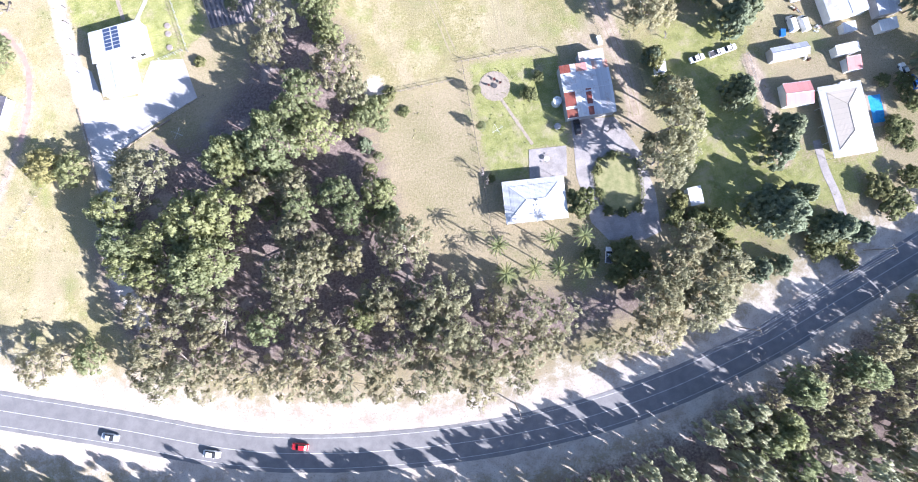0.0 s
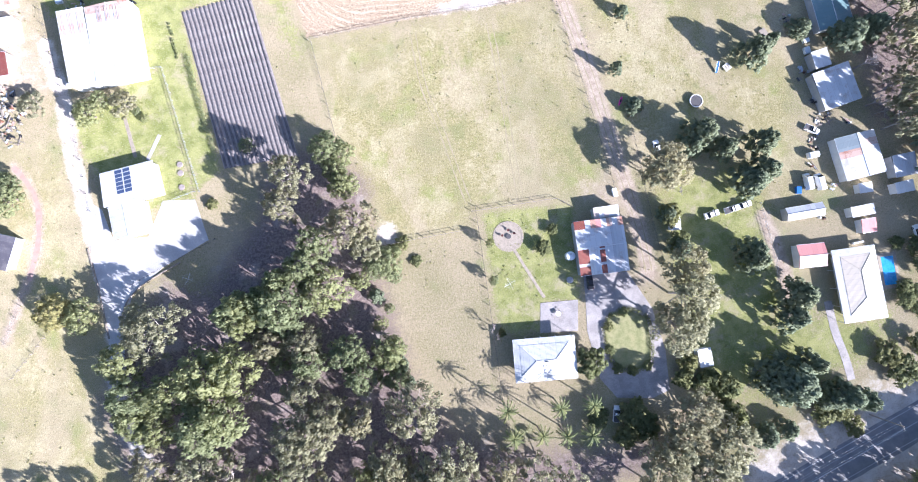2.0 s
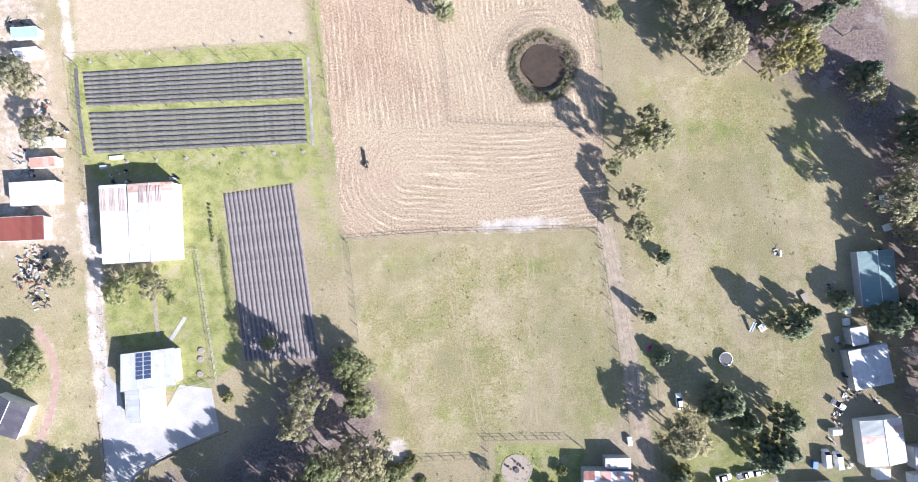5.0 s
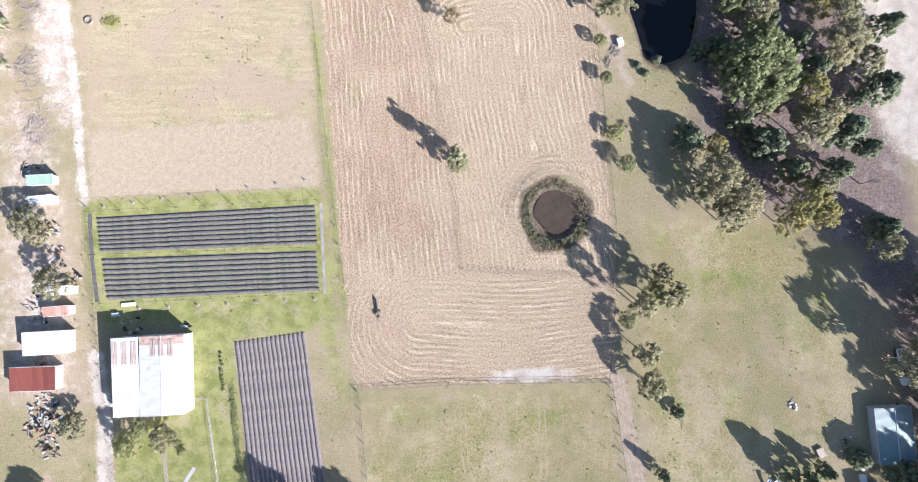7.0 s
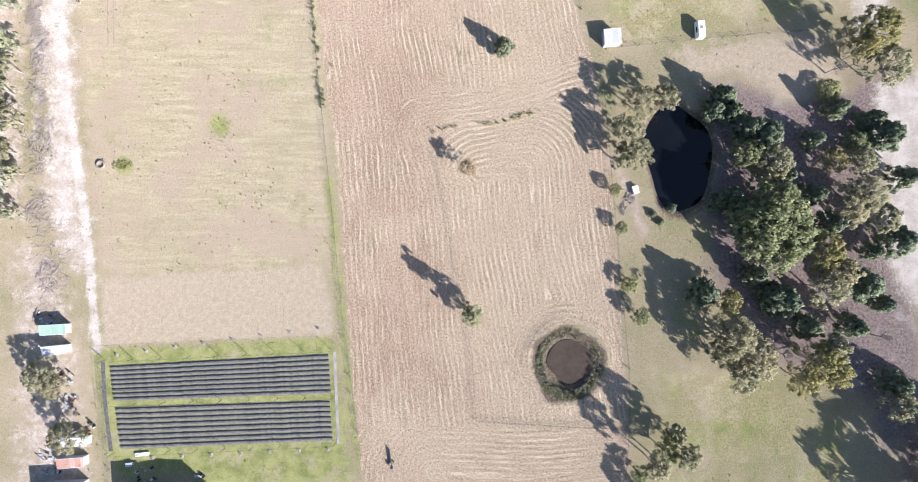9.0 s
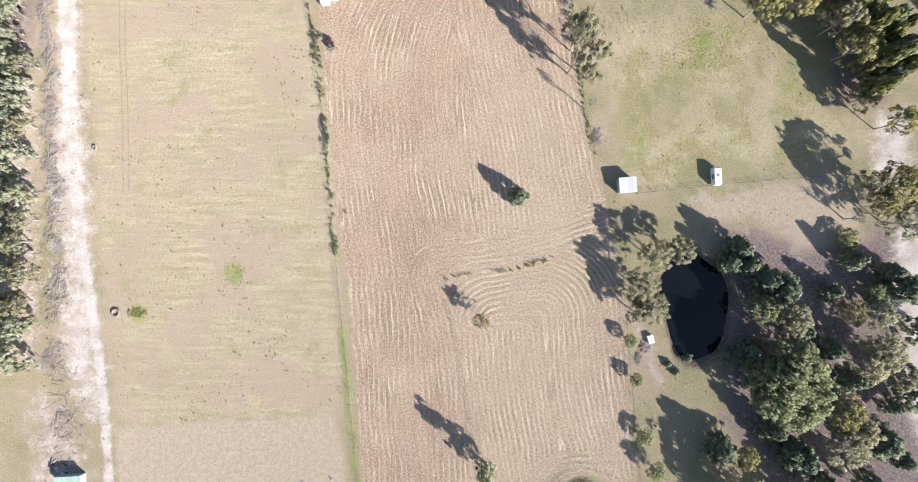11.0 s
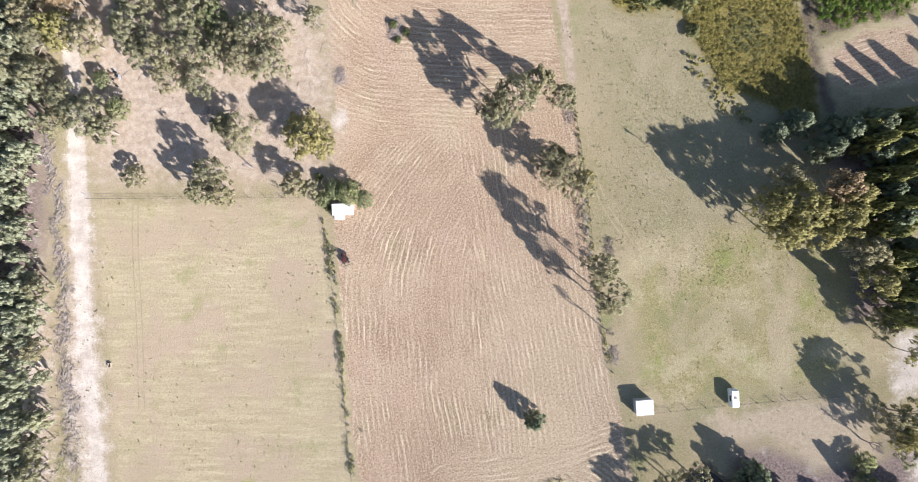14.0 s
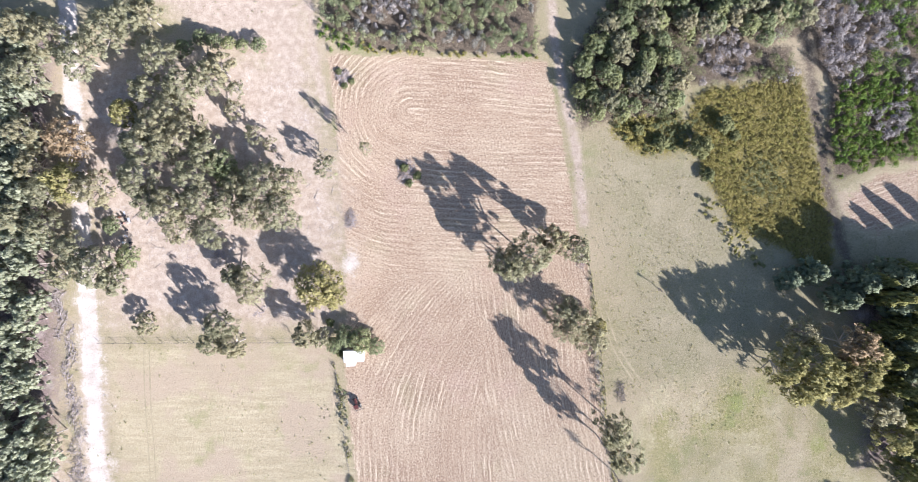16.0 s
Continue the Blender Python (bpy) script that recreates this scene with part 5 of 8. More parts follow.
OAK_BANK = [(83.0, 245.5, 4.6, 9), (80.1, 241.6, 4.1, 8), (85.1, 240.8, 4.1, 9), (94.2, 233.6, 6.5, 11), (89.8, 236.5, 4.9, 10), (121.7, 190.8, 6.5, 10), (98.7, 186.4, 5.9, 10), (95.4, 188.5, 3.9, 9), (76.1, 188.6, 5.2, 9), (130.0, 233.9, 5.9, 10), (133.0, 203.6, 5.9, 9), (87.7, 214.9, 3.4, 5), (63.5, 211.7, 1.4, 1.5), (130.5, 162.6, 4.9, 9)]
OAK_WOOD = [(84.8, 216.1, 3.9, 9), (81.1, 214.7, 3.3, 7), (108.3, 216.9, 3.9, 9), (112.7, 208.5, 4.6, 10), (90.9, 193.8, 3.9, 9), (104.7, 179.1, 4.6, 10), (117.9, 179.0, 4.2, 10), (126.0, 200.3, 3.0, 7), (116.6, 242.5, 3.6, 8), (125.9, 238.8, 3.9, 9), (110.1, 233.3, 3.3, 7), (135.4, 221.9, 4.3, 9), (100.0, 222.0, 3.3, 9), (128.0, 185.3, 3.6, 8)]
GOLDEN_EAST = [(127.2, 281.8, 4.2, 14.0), (125.1, 263.4, 6.0, 15.0), (121.2, 258.1, 3.2, 14.0)]
GOLDEN_POND = [(108.4, 200.0, 5.4, 13), (82.9, 186.4, 3.6, 8), (106.0, 169.9, 6.1, 13), (102.3, 164.8, 4.5, 11), (111.1, 166.5, 4.2, 12), (115.0, 227.0, 4.0, 7)]
BARE_DAM = [(61.3, 242.7, 2.5, 7), (117.2, 254.5, 5.2, 9), (123.9, 256.2, 4.0, 8), (99.0, 170.8, 4.2, 13), (128.5, 175.6, 5.2, 9), (84.7, 236.7, 3.0, 7), (77.8, 250.5, 2.7, 4)]
GUM_GOLDEN_MATE = [(110.7, 310.4, 5.4, 16)]
GOLDEN_MATE = [(103.9, 319.4, 6.0, 17), (114.8, 302.9, 5.8, 15), (99.5, 320.8, 4.8, 16)]
RUSTY_EAST = [(102.0, 328.2, 5.6, 18)]
GUM_NW_SOUTH = [(-130.4, 416.4, 5.2, 13), (-127.7, 377.8, 4.9, 12), (-110.2, 348.5, 6.2, 12), (-116.6, 354.1, 4.6, 11), (-105.7, 345.0, 4.0, 10), (-120.6, 346.6, 4.0, 10), (-73.8, 332.4, 4.5, 13), (-70.6, 327.0, 3.9, 12), (-78.0, 327.2, 3.3, 10), (-50.5, 329.3, 3.7, 9), (-46.8, 328.1, 2.7, 7), (-98.6, 331.9, 3.4, 5), (-133.0, 363.1, 4.9, 12), (-124.9, 359.8, 4.9, 12), (-95.8, 420.5, 4.3, 11)]
LEAFY_YARD = [(-46.5, 44.6, 3.9, 14.0), (-41.2, 45.7, 3.3, 13.0), (-35.4, 49.4, 3.3, 15.0)]
LEAFY_EDGE = [(-11.5, 48.7, 3.2, 5), (-6.0, 45.7, 2.3, 3), (-7.6, 51.8, 2.2, 4), (-8.5, 27.3, 2.8, 8), (-15.2, 46.0, 2.8, 7), (21.8, 50.2, 1.4, 4.5), (21.0, 39.8, 1.4, 4.5), (-11.5, 33.4, 2.2, 5), (-8.7, 37.1, 1.6, 3)]
OAK_EDGE = [(-11.7, 41.2, 2.6, 5), (-8.0, 21.5, 2.9, 6), (-6.4, 16.3, 2.2, 5)]
SPARSE_EAST = [(39.9, 297.7, 5.3, 19), (38.6, 295.0, 3.2, 14)]
SPARSE_NW = [(-65.5, 387.0, 3.3, 9), (-61.8, 384.7, 2.4, 6), (-44.9, 377.5, 3.6, 10), (-70.8, 400.2, 3.0, 8), (-71.7, 394.3, 3.3, 8), (-33.0, 382.6, 1.9, 14), (-44.1, 379.4, 2.0, 8)]
THIN_FIELD = [(9.0, 183.4, 3.4, 12)]
RUSTY_GUM = [(8.6, 225.0, 2.5, 7), (-118.9, 385.8, 5.6, 11), (-116.0, 383.9, 4.0, 10)]
BARE_NW = [(-65.1, 335.1, 4.7, 9), (-63.3, 337.0, 3.0, 8), (-55.0, 326.9, 2.0, 5)]
OAK_MARSH = [(71.4, 391.3, 3.0, 3.5), (64.4, 384.3, 3.6, 4.5), (67.1, 376.4, 2.3, 2.5), (53.0, 386.0, 2.4, 2.5), (75.0, 388.0, 1.8, 2.2), (46.5, 390.0, 2.0, 2.0)]
for grove, kind in ((THIN_FIELD, "thin"), (LEAFY_YARD, "leafy"), (GOLDEN_EAST, "golden"), (RUSTY_EAST, "rusty"), (LEAFY_EDGE, "leafy"), (OAK_EDGE, "oak"), (SPARSE_EAST, "sparse"), (OAK_WOOD, "oak"), (GUM_POND, "gum"), (LEAFY_POND, "leafy"), (OAK_BANK, "oak"), (GOLDEN_POND, "golden"), (BARE_DAM, "bare"), (GUM_GOLDEN_MATE, "gum"), (GOLDEN_MATE, "golden"), (GUM_NW_SOUTH, "gum"), (SPARSE_NW, "sparse"), (RUSTY_GUM, "rusty"), (BARE_NW, "bare"), (OAK_MARSH, "shrub"), (GUM_FOREST_W, "gum"), (LEAFY_FOREST_W, "leafy"), (LEAFY_FOREST_S, "leafy"), (GUM_ROADSIDE_W, "sparse"), (GUM_ROADSIDE_E, "sparse"), (GUM_DRIVE, "gum"), (OAK_EAST, "oak"), (SHRUB_SOUTH, "shrub"), (SHRUB_GARDEN, "shrub"), (SHRUB_POOL, "shrub"), (OAK_NORTHEAST, "oak"), (GUM_MIDDLE, "gum"), (LEAFY_EAST, "leafy"), (OAK_POND, "oak"), (GOLDEN_GUM, "golden"), (GUM_SHADE, "gum"), (GUM_NORTHEAST, "gum"), (OAK_SHADE, "oak"), (OAK_NORTH, "oak"), (GUM_NW_WOOD, "gum"), (GUM_NW_EDGE, "gum"), (WATTLE_NW, "wattle"), (WATTLE_SOUTH, "wattle"), (SHRUB_HEAP, "shrub"), (SHRUB_FENCE, "shrub"), (LEAFY_NW, "leafy"), (GUM_WEST, "gum"), (LEAFY_WEST, "leafy"), (GUM_YARD, "gum"), (LEAFY_YARD, "leafy"), (BARE, "bare"), (BARE_NORTH, "bare"), (BARE_POND, "bare")):
    for x, y, r, h in grove:
        tree(kind, x, y, r, h)
PALMS = [(18.3, 6.1, 9), (32.1, 4.8, 10), (40.6, 4.0, 10), (26.2, -1.9, 9), (32.3, -2.7, 9), (39.1, -4.0, 8), (19.0, -1.6, 8)]


def inside(outline, x, y):
    hit = False
    for (ax, ay), (bx, by) in zip(outline, outline[1:] + outline[:1]):
        if (ay > y) != (by > y) and x < (bx - ax) * (y - ay) / (by - ay) + ax:
            hit = not hit
    return hit


def scatter(outline, gap, seed):
    """Places inside an outline, about gap metres apart, in uneven rows."""
    rng = random.Random(seed)
    x0, x1 = min(p[0] for p in outline), max(p[0] for p in outline)
    y0, y1 = min(p[1] for p in outline), max(p[1] for p in outline)
    made = []
    for j in range(int((y1 - y0) / gap) + 1):
        for i in range(int((x1 - x0) / gap) + 1):
            x, y = x0 + (i + rng.uniform(0, 1) + 0.5 * (j % 2)) * gap, y0 + (j + rng.uniform(0, 1)) * gap
            if inside(outline, x, y):
                made.append((x, y, rng.random()))
    return made


def joined_wood(places, name, label, tall=7.5):
    """Trees past counting: all their trunks and crowns, two meshes in one tone each."""
    for k, mat, title in ((0, BARK_PALE, "far_trunks"), (1, LEAF["young"], name)):
        points, faces, facing, count = [], [], [], 0
        for x, y, q in places:
            data = TREE_MESHES["thin"][int(q * 997) % 5][k]
            co = np.empty(len(data.vertices) * 3, np.float32)
            data.vertices.foreach_get("co", co)
            wide, high, a = 2.6 + 1.8 * q, tall + 2.5 * q, q * 40.0
            spin = np.array(((math.cos(a), math.sin(a), 0), (-math.sin(a), math.cos(a), 0), (0, 0, 1)))
            co = (co.reshape(-1, 3) * (wide, wide, high)) @ spin + (x, y, 0)
            if k:
                way_out = np.empty(len(co) * 3, np.float32)
                data.corner_normals.foreach_get("vector", way_out)
                out = np.empty((len(co), 3))
                loops = np.empty(len(data.loops), np.int32)
                data.loops.foreach_get("vertex_index", loops)
                out[loops] = way_out.reshape(-1, 3)
                out = (out / (wide, wide, high)) @ spin
                facing.append(out / np.linalg.norm(out, axis=1, keepdims=True))
            points.append(co)
            faces += [[v + count for v in f.vertices] for f in data.polygons]
            count += len(co)
        if points:
            data = bpy.data.meshes.new(title)
            data.from_pydata(np.concatenate(points).tolist(), [], faces)
            data.materials.append(mat)
            if facing:
                data.polygons.foreach_set("use_smooth", np.ones(len(faces), bool))
                data.normals_split_custom_set_from_vertices(np.concatenate(facing).tolist())
            tagged(new(title, data), label, "wood", kind="stuff")


young = scatter(FOREST_NW, 4.3, 4) + scatter(FOREST_NW_SOUTH, 4.8, 5)
for x, y, q in young:
    if x > -125.5:
        tree("thin" if q < 0.6 else "gum", x, y, 2.4 + 1.5 * q, 6.5 + 4 * q, "young gum wood")
joined_wood([p for p in young if p[0] <= -125.5], "far_wood", "dense young gum wood beyond the sand track")
for x, y, q in scatter(PINES_NE, 6.6, 33) + scatter(PINES_EAST, 7.0, 34):
    tree("pine", x, y, 3.2 + 1.4 * q, 12 + 6 * q, "dark stand of pines beyond the paddock")
for x, y, q in scatter(EAST_TREES, 9.0, 16):
    tree("gum" if q < 0.7 else "oak", x, y, 3.6 + 1.6 * q, 13 + 4 * q)
for x, y, q in scatter(SCRUB_NE, 4.6, 13) + scatter(SCRUB_NE_FAR, 3.9, 19):
    tree("leafy" if q < 0.75 else "gum", x, y, 2.2 + 1.4 * q, 5.0 + 2.2 * q, "green thicket beyond the paddock")
south = scatter(SOUTH_WOOD, 5.6, 6)
for x, y, q in south:
    if x > 74 and y > -66:
        tree("sparse" if q < 0.85 else "leafy", x, y, 3.0 + 1.6 * q, 11.0 + 2.5 * q, "wood south of the road")
joined_wood([p for p in south if (p[0] <= 74 or p[1] <= -66) and p[1] > -78], "far_wood", "gum wood south of the road", 12.5)
for x, y, q in scatter(EAST_EDGE, 7.5, 18):
    tree("gum" if q < 0.5 else "oak", x, y, 3.2 + 1.4 * q, 11 + 4 * q)
for x, y, q in scatter(BARE_EAST, 6.5, 17):
    tree("bare" if q < 0.45 else "sparse", x, y, 3.0 + 1.3 * q, 5.5 + 3 * q)

# ---- scrub, sedge and long grass ----


def thicket(name, outline, gap, mats, label, low, high, per, seed, wide=0.75, size=0.22, ragged=3.0):
    """One mass of shrubs over an outline, in as many tones as there are materials."""
    rng = np.random.default_rng(seed)
    places = scatter(outline, gap, seed)
    inset = outline_distance(np.array([p[0] for p in places]), np.array([p[1] for p in places]), outline)
    places = [p for p, d in zip(places, inset) if d > ragged * (0.5 + 1.4 * noise.noise(Vector((p[0] * 0.12, p[1] * 0.12, seed + 9))))]
    for k, mat in enumerate(mats):
        centres = []
        for x, y, q in places:
            tone = noise.noise(Vector((x * 0.06, y * 0.06, seed))) + (q - 0.5) * 0.35
            if noise.noise(Vector((x * 0.16, y * 0.16, seed + 3))) < -0.42:
                continue
            if min(len(mats) - 1, max(0, int((tone + 0.4) / 0.8 * len(mats)))) != k:
                continue
            h = low + (high - low) * q
            r = gap * wide * (0.6 + 0.6 * q)
            for _ in range(3):
                centres.append((x + rng.normal() * r * 0.4, y + rng.normal() * r * 0.4, h * rng.uniform(0.5, 0.75), r * 0.62, h * 0.32))
        if centres:
            ob = new(name, leaf_mesh(name, *leaf_sprays(rng, centres, per, size), mat))
            tagged(ob, label, "scrub", kind="stuff")


thicket("scrub", SCRUB_N, 2.3, (LEAF["mauve"], LEAF["grey"], LEAF["leafy"], LEAF["leafy"]), "dense grey-green scrub along the field's end", 2.0, 4.4, 90, 21, 0.66, 0.15, 0.5)
thicket("sedge", SEDGE_N, 1.5, (LEAF["sedge"], LEAF["reed"]), "yellow-green weeds along the scrub's edge", 0.5, 1.2, 50, 28, 0.6, 0.13, 0.5)
thicket("sedge", MARSH_EDGE, 2.3, (LEAF["sedge"], LEAF["shrub"]), "scattered low yellow-green bushes", 0.6, 1.5, 60, 29, 0.35, 0.13)
thicket("scrub", SCRUB_NE, 3.4, (LEAF["leafy"], LEAF["shrub"]), "dense green scrub thicket under small trees", 1.5, 3.2, 50, 22, size=0.2, ragged=0.5)
thicket("scrub", SCRUB_NE_FAR, 3.2, (LEAF["leafy"], LEAF["grey"]), "dense green scrub thicket beyond the paddock", 1.5, 3.2, 50, 32, size=0.2, ragged=0.5)
thicket("scrub", GREY_NE, 2.9, (LEAF["mauve"], LEAF["mauve"], LEAF["mauve"], LEAF["shrub"]), "rounded grey-mauve scrub bushes", 1.6, 3.2, 90, 27, 0.72, 0.15, 0.3)
thicket("scrub", GREYBUSH, 2.2, (LEAF["mauve"], LEAF["mauve"], LEAF["mauve"], LEAF["reed"]), "dense grey bare-looking scrub", 2.6, 5.0, 80, 23, 0.8, 0.16, 0.5)
thicket("bracken", REED, 1.5, (LEAF["reed"], LEAF["reed"], LEAF["reed"], LEAF["reed"], LEAF["reed"], LEAF["reed"], LEAF["reed"], LEAF["reed"], LEAF["mauve"]), "dense bright green bracken", 2.0, 3.4, 60, 24, 0.85, 0.15, 0.5)
thicket("sedge", MARSH, 1.25, (LEAF["sedge"], LEAF["sedge"], LEAF["sedge"], LEAF["shrub"]), "yellow-green sedge tussocks in a damp hollow", 0.6, 1.1, 30, 25, 0.75, 0.12, 0.8)
thicket("sedge", MARSH_SMALL, 1.4, (LEAF["sedge"], LEAF["shrub"]), "yellow-green sedge tussocks in a damp hollow", 0.5, 1.4, 50, 26, 0.7, 0.14, 0.8)


def grass_strip(line, half, gap, seed, high=0.8):
    rng = np.random.default_rng(seed)
    centres = []
    for c in smooth_line(line, gap):
        for _ in range(2):
            if rng.random() < 0.5 + 0.9 * noise.noise(Vector((c.x * 0.3, c.y * 0.3, seed))):
                s = 0.12 + 0.75 * rng.random() ** 3
                centres.append((c.x + rng.normal() * half * 0.5, c.y + rng.normal() * half * 0.5, high * 0.3, s, high * rng.uniform(0.3, 0.6)))
    tagged(new("long_grass", leaf_mesh("long_grass", *leaf_sprays(rng, centres, 26, 0.17, 0.8), LEAF["grass"])), "uncut long grass along a fence", "grass", kind="stuff")


for strip_seed, strip_line in enumerate(GRASS_LINES):
    grass_strip(strip_line, 0.7, 0.9, 40 + strip_seed)

# ---- tufts over the pastures ----


def tufts(n, seed, mat, box_, avoid, size, label):
    rng = np.random.default_rng(seed)
    px, py = rng.uniform(box_[0], box_[1], n), rng.uniform(box_[2], box_[3], n)
    keep = np.ones(n, bool)
    for outline, margin in avoid:
        keep &= outline_distance(px, py, outline) < -margin
    thick = np.array([noise.noise(Vector((x * 0.05, y * 0.05, seed))) + 0.6 * noise.noise(Vector((x * 0.4, y * 0.4, seed))) for x, y in zip(px, py)])
    keep &= thick > rng.uniform(-0.2, 0.5, n)
    centres = [(x, y, 0.08, s, 0.1 + 0.3 * s) for x, y, s in zip(px[keep], py[keep], 0.08 + 0.6 * rng.random(n) ** 3)]
    tagged(new("grass_tufts", leaf_mesh("grass_tufts", *leaf_sprays(rng, centres, 6, size, 0.5), mat)), label, "grass", kind="stuff")


AVOID = [(o, 0.5) for o in (STRAW, ROUGH, NW_DIRT, DRIVE, YARD_CONC, PATIO, SHOULDER_N, SHOULDER_S, SAND_E, FOREST_W)] + [([(-96, 172), (-30, 172), (-28, 143), (-94, 142)], 0.0), ([(-56, 133), (-34, 135), (-27, 83), (-50, 83)], 0.0), ([(-89, 136), (-65, 136), (-65, 111), (-88, 111)], 0.0),
         ([(-83, 90), (-65, 90), (-65, 68), (-84, 68)], 0.0), ([(22, 24), (41, 22), (39, 9), (21, 10)], 0.0), ([(45, 56), (60, 56), (60, 36), (44, 36)], 0.0), ([(115, 140), (160, 140), (160, 10), (105, 10)], 0.0), (ROAD_BAND, 0.0), ([(59, 245), (84, 245), (84, 212), (59, 212)], 0.0)]
tufts(13000, 51, LEAF["grass"], (-125, 140, -10, 435), AVOID, 0.17, "low pale grass tufts over the pastures")
tufts(5000, 53, LEAF["grass"], (34, 108, 300, 402), AVOID, 0.12, "low pale grass tussocks over the rough paddock")
tufts(800, 54, LEAF["sedge"], (34, 108, 300, 402), AVOID, 0.14, "low olive tussocks over the rough paddock")
tufts(1400, 52, LEAF["shrub"], (-125, 140, -10, 435), AVOID, 0.11, "low green weeds over the pastures")

# ---- palms ----


def frond_mesh():
    bm = bmesh.new()
    spine = [Vector((0.0, 0, 0)), Vector((0.9, 0, 0.5)), Vector((1.9, 0, 0.55)), Vector((2.9, 0, 0.1)), Vector((3.7, 0, -0.8))]
    for a, b in zip(spine, spine[1:]):
        tube(bm, a, b, 0.045, 0.03, 4)
        for k in range(4):
            c = a.lerp(b, k / 4)
            for side in (1, -1):
                reach = 0.85 if c.x < 2.4 else 0.55
                tip = c + Vector((0.45, side * reach, -0.28))
                bm.faces.new([bm.verts.new(c + Vector((-0.11, 0, 0))), bm.verts.new(c + Vector((0.11, 0, 0))), bm.verts.new(tip)])
    return mesh_of("frond", bm, LEAF["palm"])


FROND = frond_mesh()
palm_trunk_bm = bmesh.new()
for k in range(8):
    tube(palm_trunk_bm, (0.02 * k, 0, k / 8), (0.02 * (k + 1), 0, (k + 1) / 8), 0.2 - 0.008 * k, 0.17 - 0.008 * k, 8)
PALM_TRUNK = mesh_of("trunk", palm_trunk_bm, BARK)
for x, y, h in PALMS:
    palm = thing("palm_tree", pose(x, y, -0.02, 0, 0, tree_rng.uniform(0, 360)), "tall palm tree with a ragged head of arching fronds", "palm", "palms in front of the house")
    part("trunk", PALM_TRUNK, None, palm, m=Matrix.Diagonal((1, 1, h - 0.6, 1)))
    for k in range(15):
        a, lift = k * 137.5, -18 + 34 * (k % 3) / 2
        part("frond", FROND, None, palm, m=pose(0.16, 0, h - 0.65, 0, -lift, a) @ Matrix.Diagonal((0.8, 0.62, 0.85, 1)))

# ---- buildings ----


def quad_slab(corners, thick):
    """A sloping slab whose upper face has the given corners."""
    bm = bmesh.new()
    up = [bm.verts.new(c) for c in corners]
    down = [bm.verts.new((c[0], c[1], c[2] - thick)) for c in corners]
    bm.faces.new(up)
    bm.faces.new(down[::-1])
    n = len(corners)
    for i in range(n):
        bm.faces.new((up[i], down[i], down[(i + 1) % n], up[(i + 1) % n]))
    bmesh.ops.recalc_face_normals(bm, faces=bm.faces)
    return bm


def lerp3(a, b, t):
    return tuple(p + (q - p) * t for p, q in zip(a, b))


def sheet_slope(parent, low_a, low_b, high_a, high_b, columns, choose, row):
    """A slope of roof sheets side by side from a to b, each a part."""
    for i in range(columns):
        t0, t1 = i / columns, (i + 1) / columns
        lift = 0.005 * (i % 2)
        c = [lerp3(low_a, low_b, t0), lerp3(low_a, low_b, t1), lerp3(high_a, high_b, t1), lerp3(high_a, high_b, t0)]
        part("roof_sheet", quad_slab([(p[0], p[1], p[2] + lift) for p in c], 0.05), choose(i, row), parent)


def wall_box(parent, w, d, e, mat, windows=0, glass=GLASS):
    """Four walls with a door and windows set into their outer faces."""
    t = 0.14
    south = part("wall", boxed(0, -d / 2 + t / 2, 0, w, t, e), mat, parent)
    north = part("wall", boxed(0, d / 2 - t / 2, 0, w, t, e), mat, parent)
    part("wall", boxed(-w / 2 + t / 2, 0, 0, t, d - 2 * t, e), mat, parent)
    part("wall", boxed(w / 2 - t / 2, 0, 0, t, d - 2 * t, e), mat, parent)
    part("door", boxed(w * 0.2, -d / 2 - 0.02, 0.02, 0.9 if windows else min(2.6, w * 0.4), 0.05, min(2.05, e - 0.2)), GREY_WALL, south, "plain grey door")
    for k in range(windows):
        x = -w / 2 + (k + 0.6) * w / (windows + 0.5)
        for side, wall in ((-1, south), (1, north)):
            if side < 0 and abs(x - w * 0.2) < 1.2:
                continue
            part("window", boxed(x, side * (d / 2 + 0.015), e - 2.0, 1.4, 0.05, 1.1), glass, wall, "dark glass window")


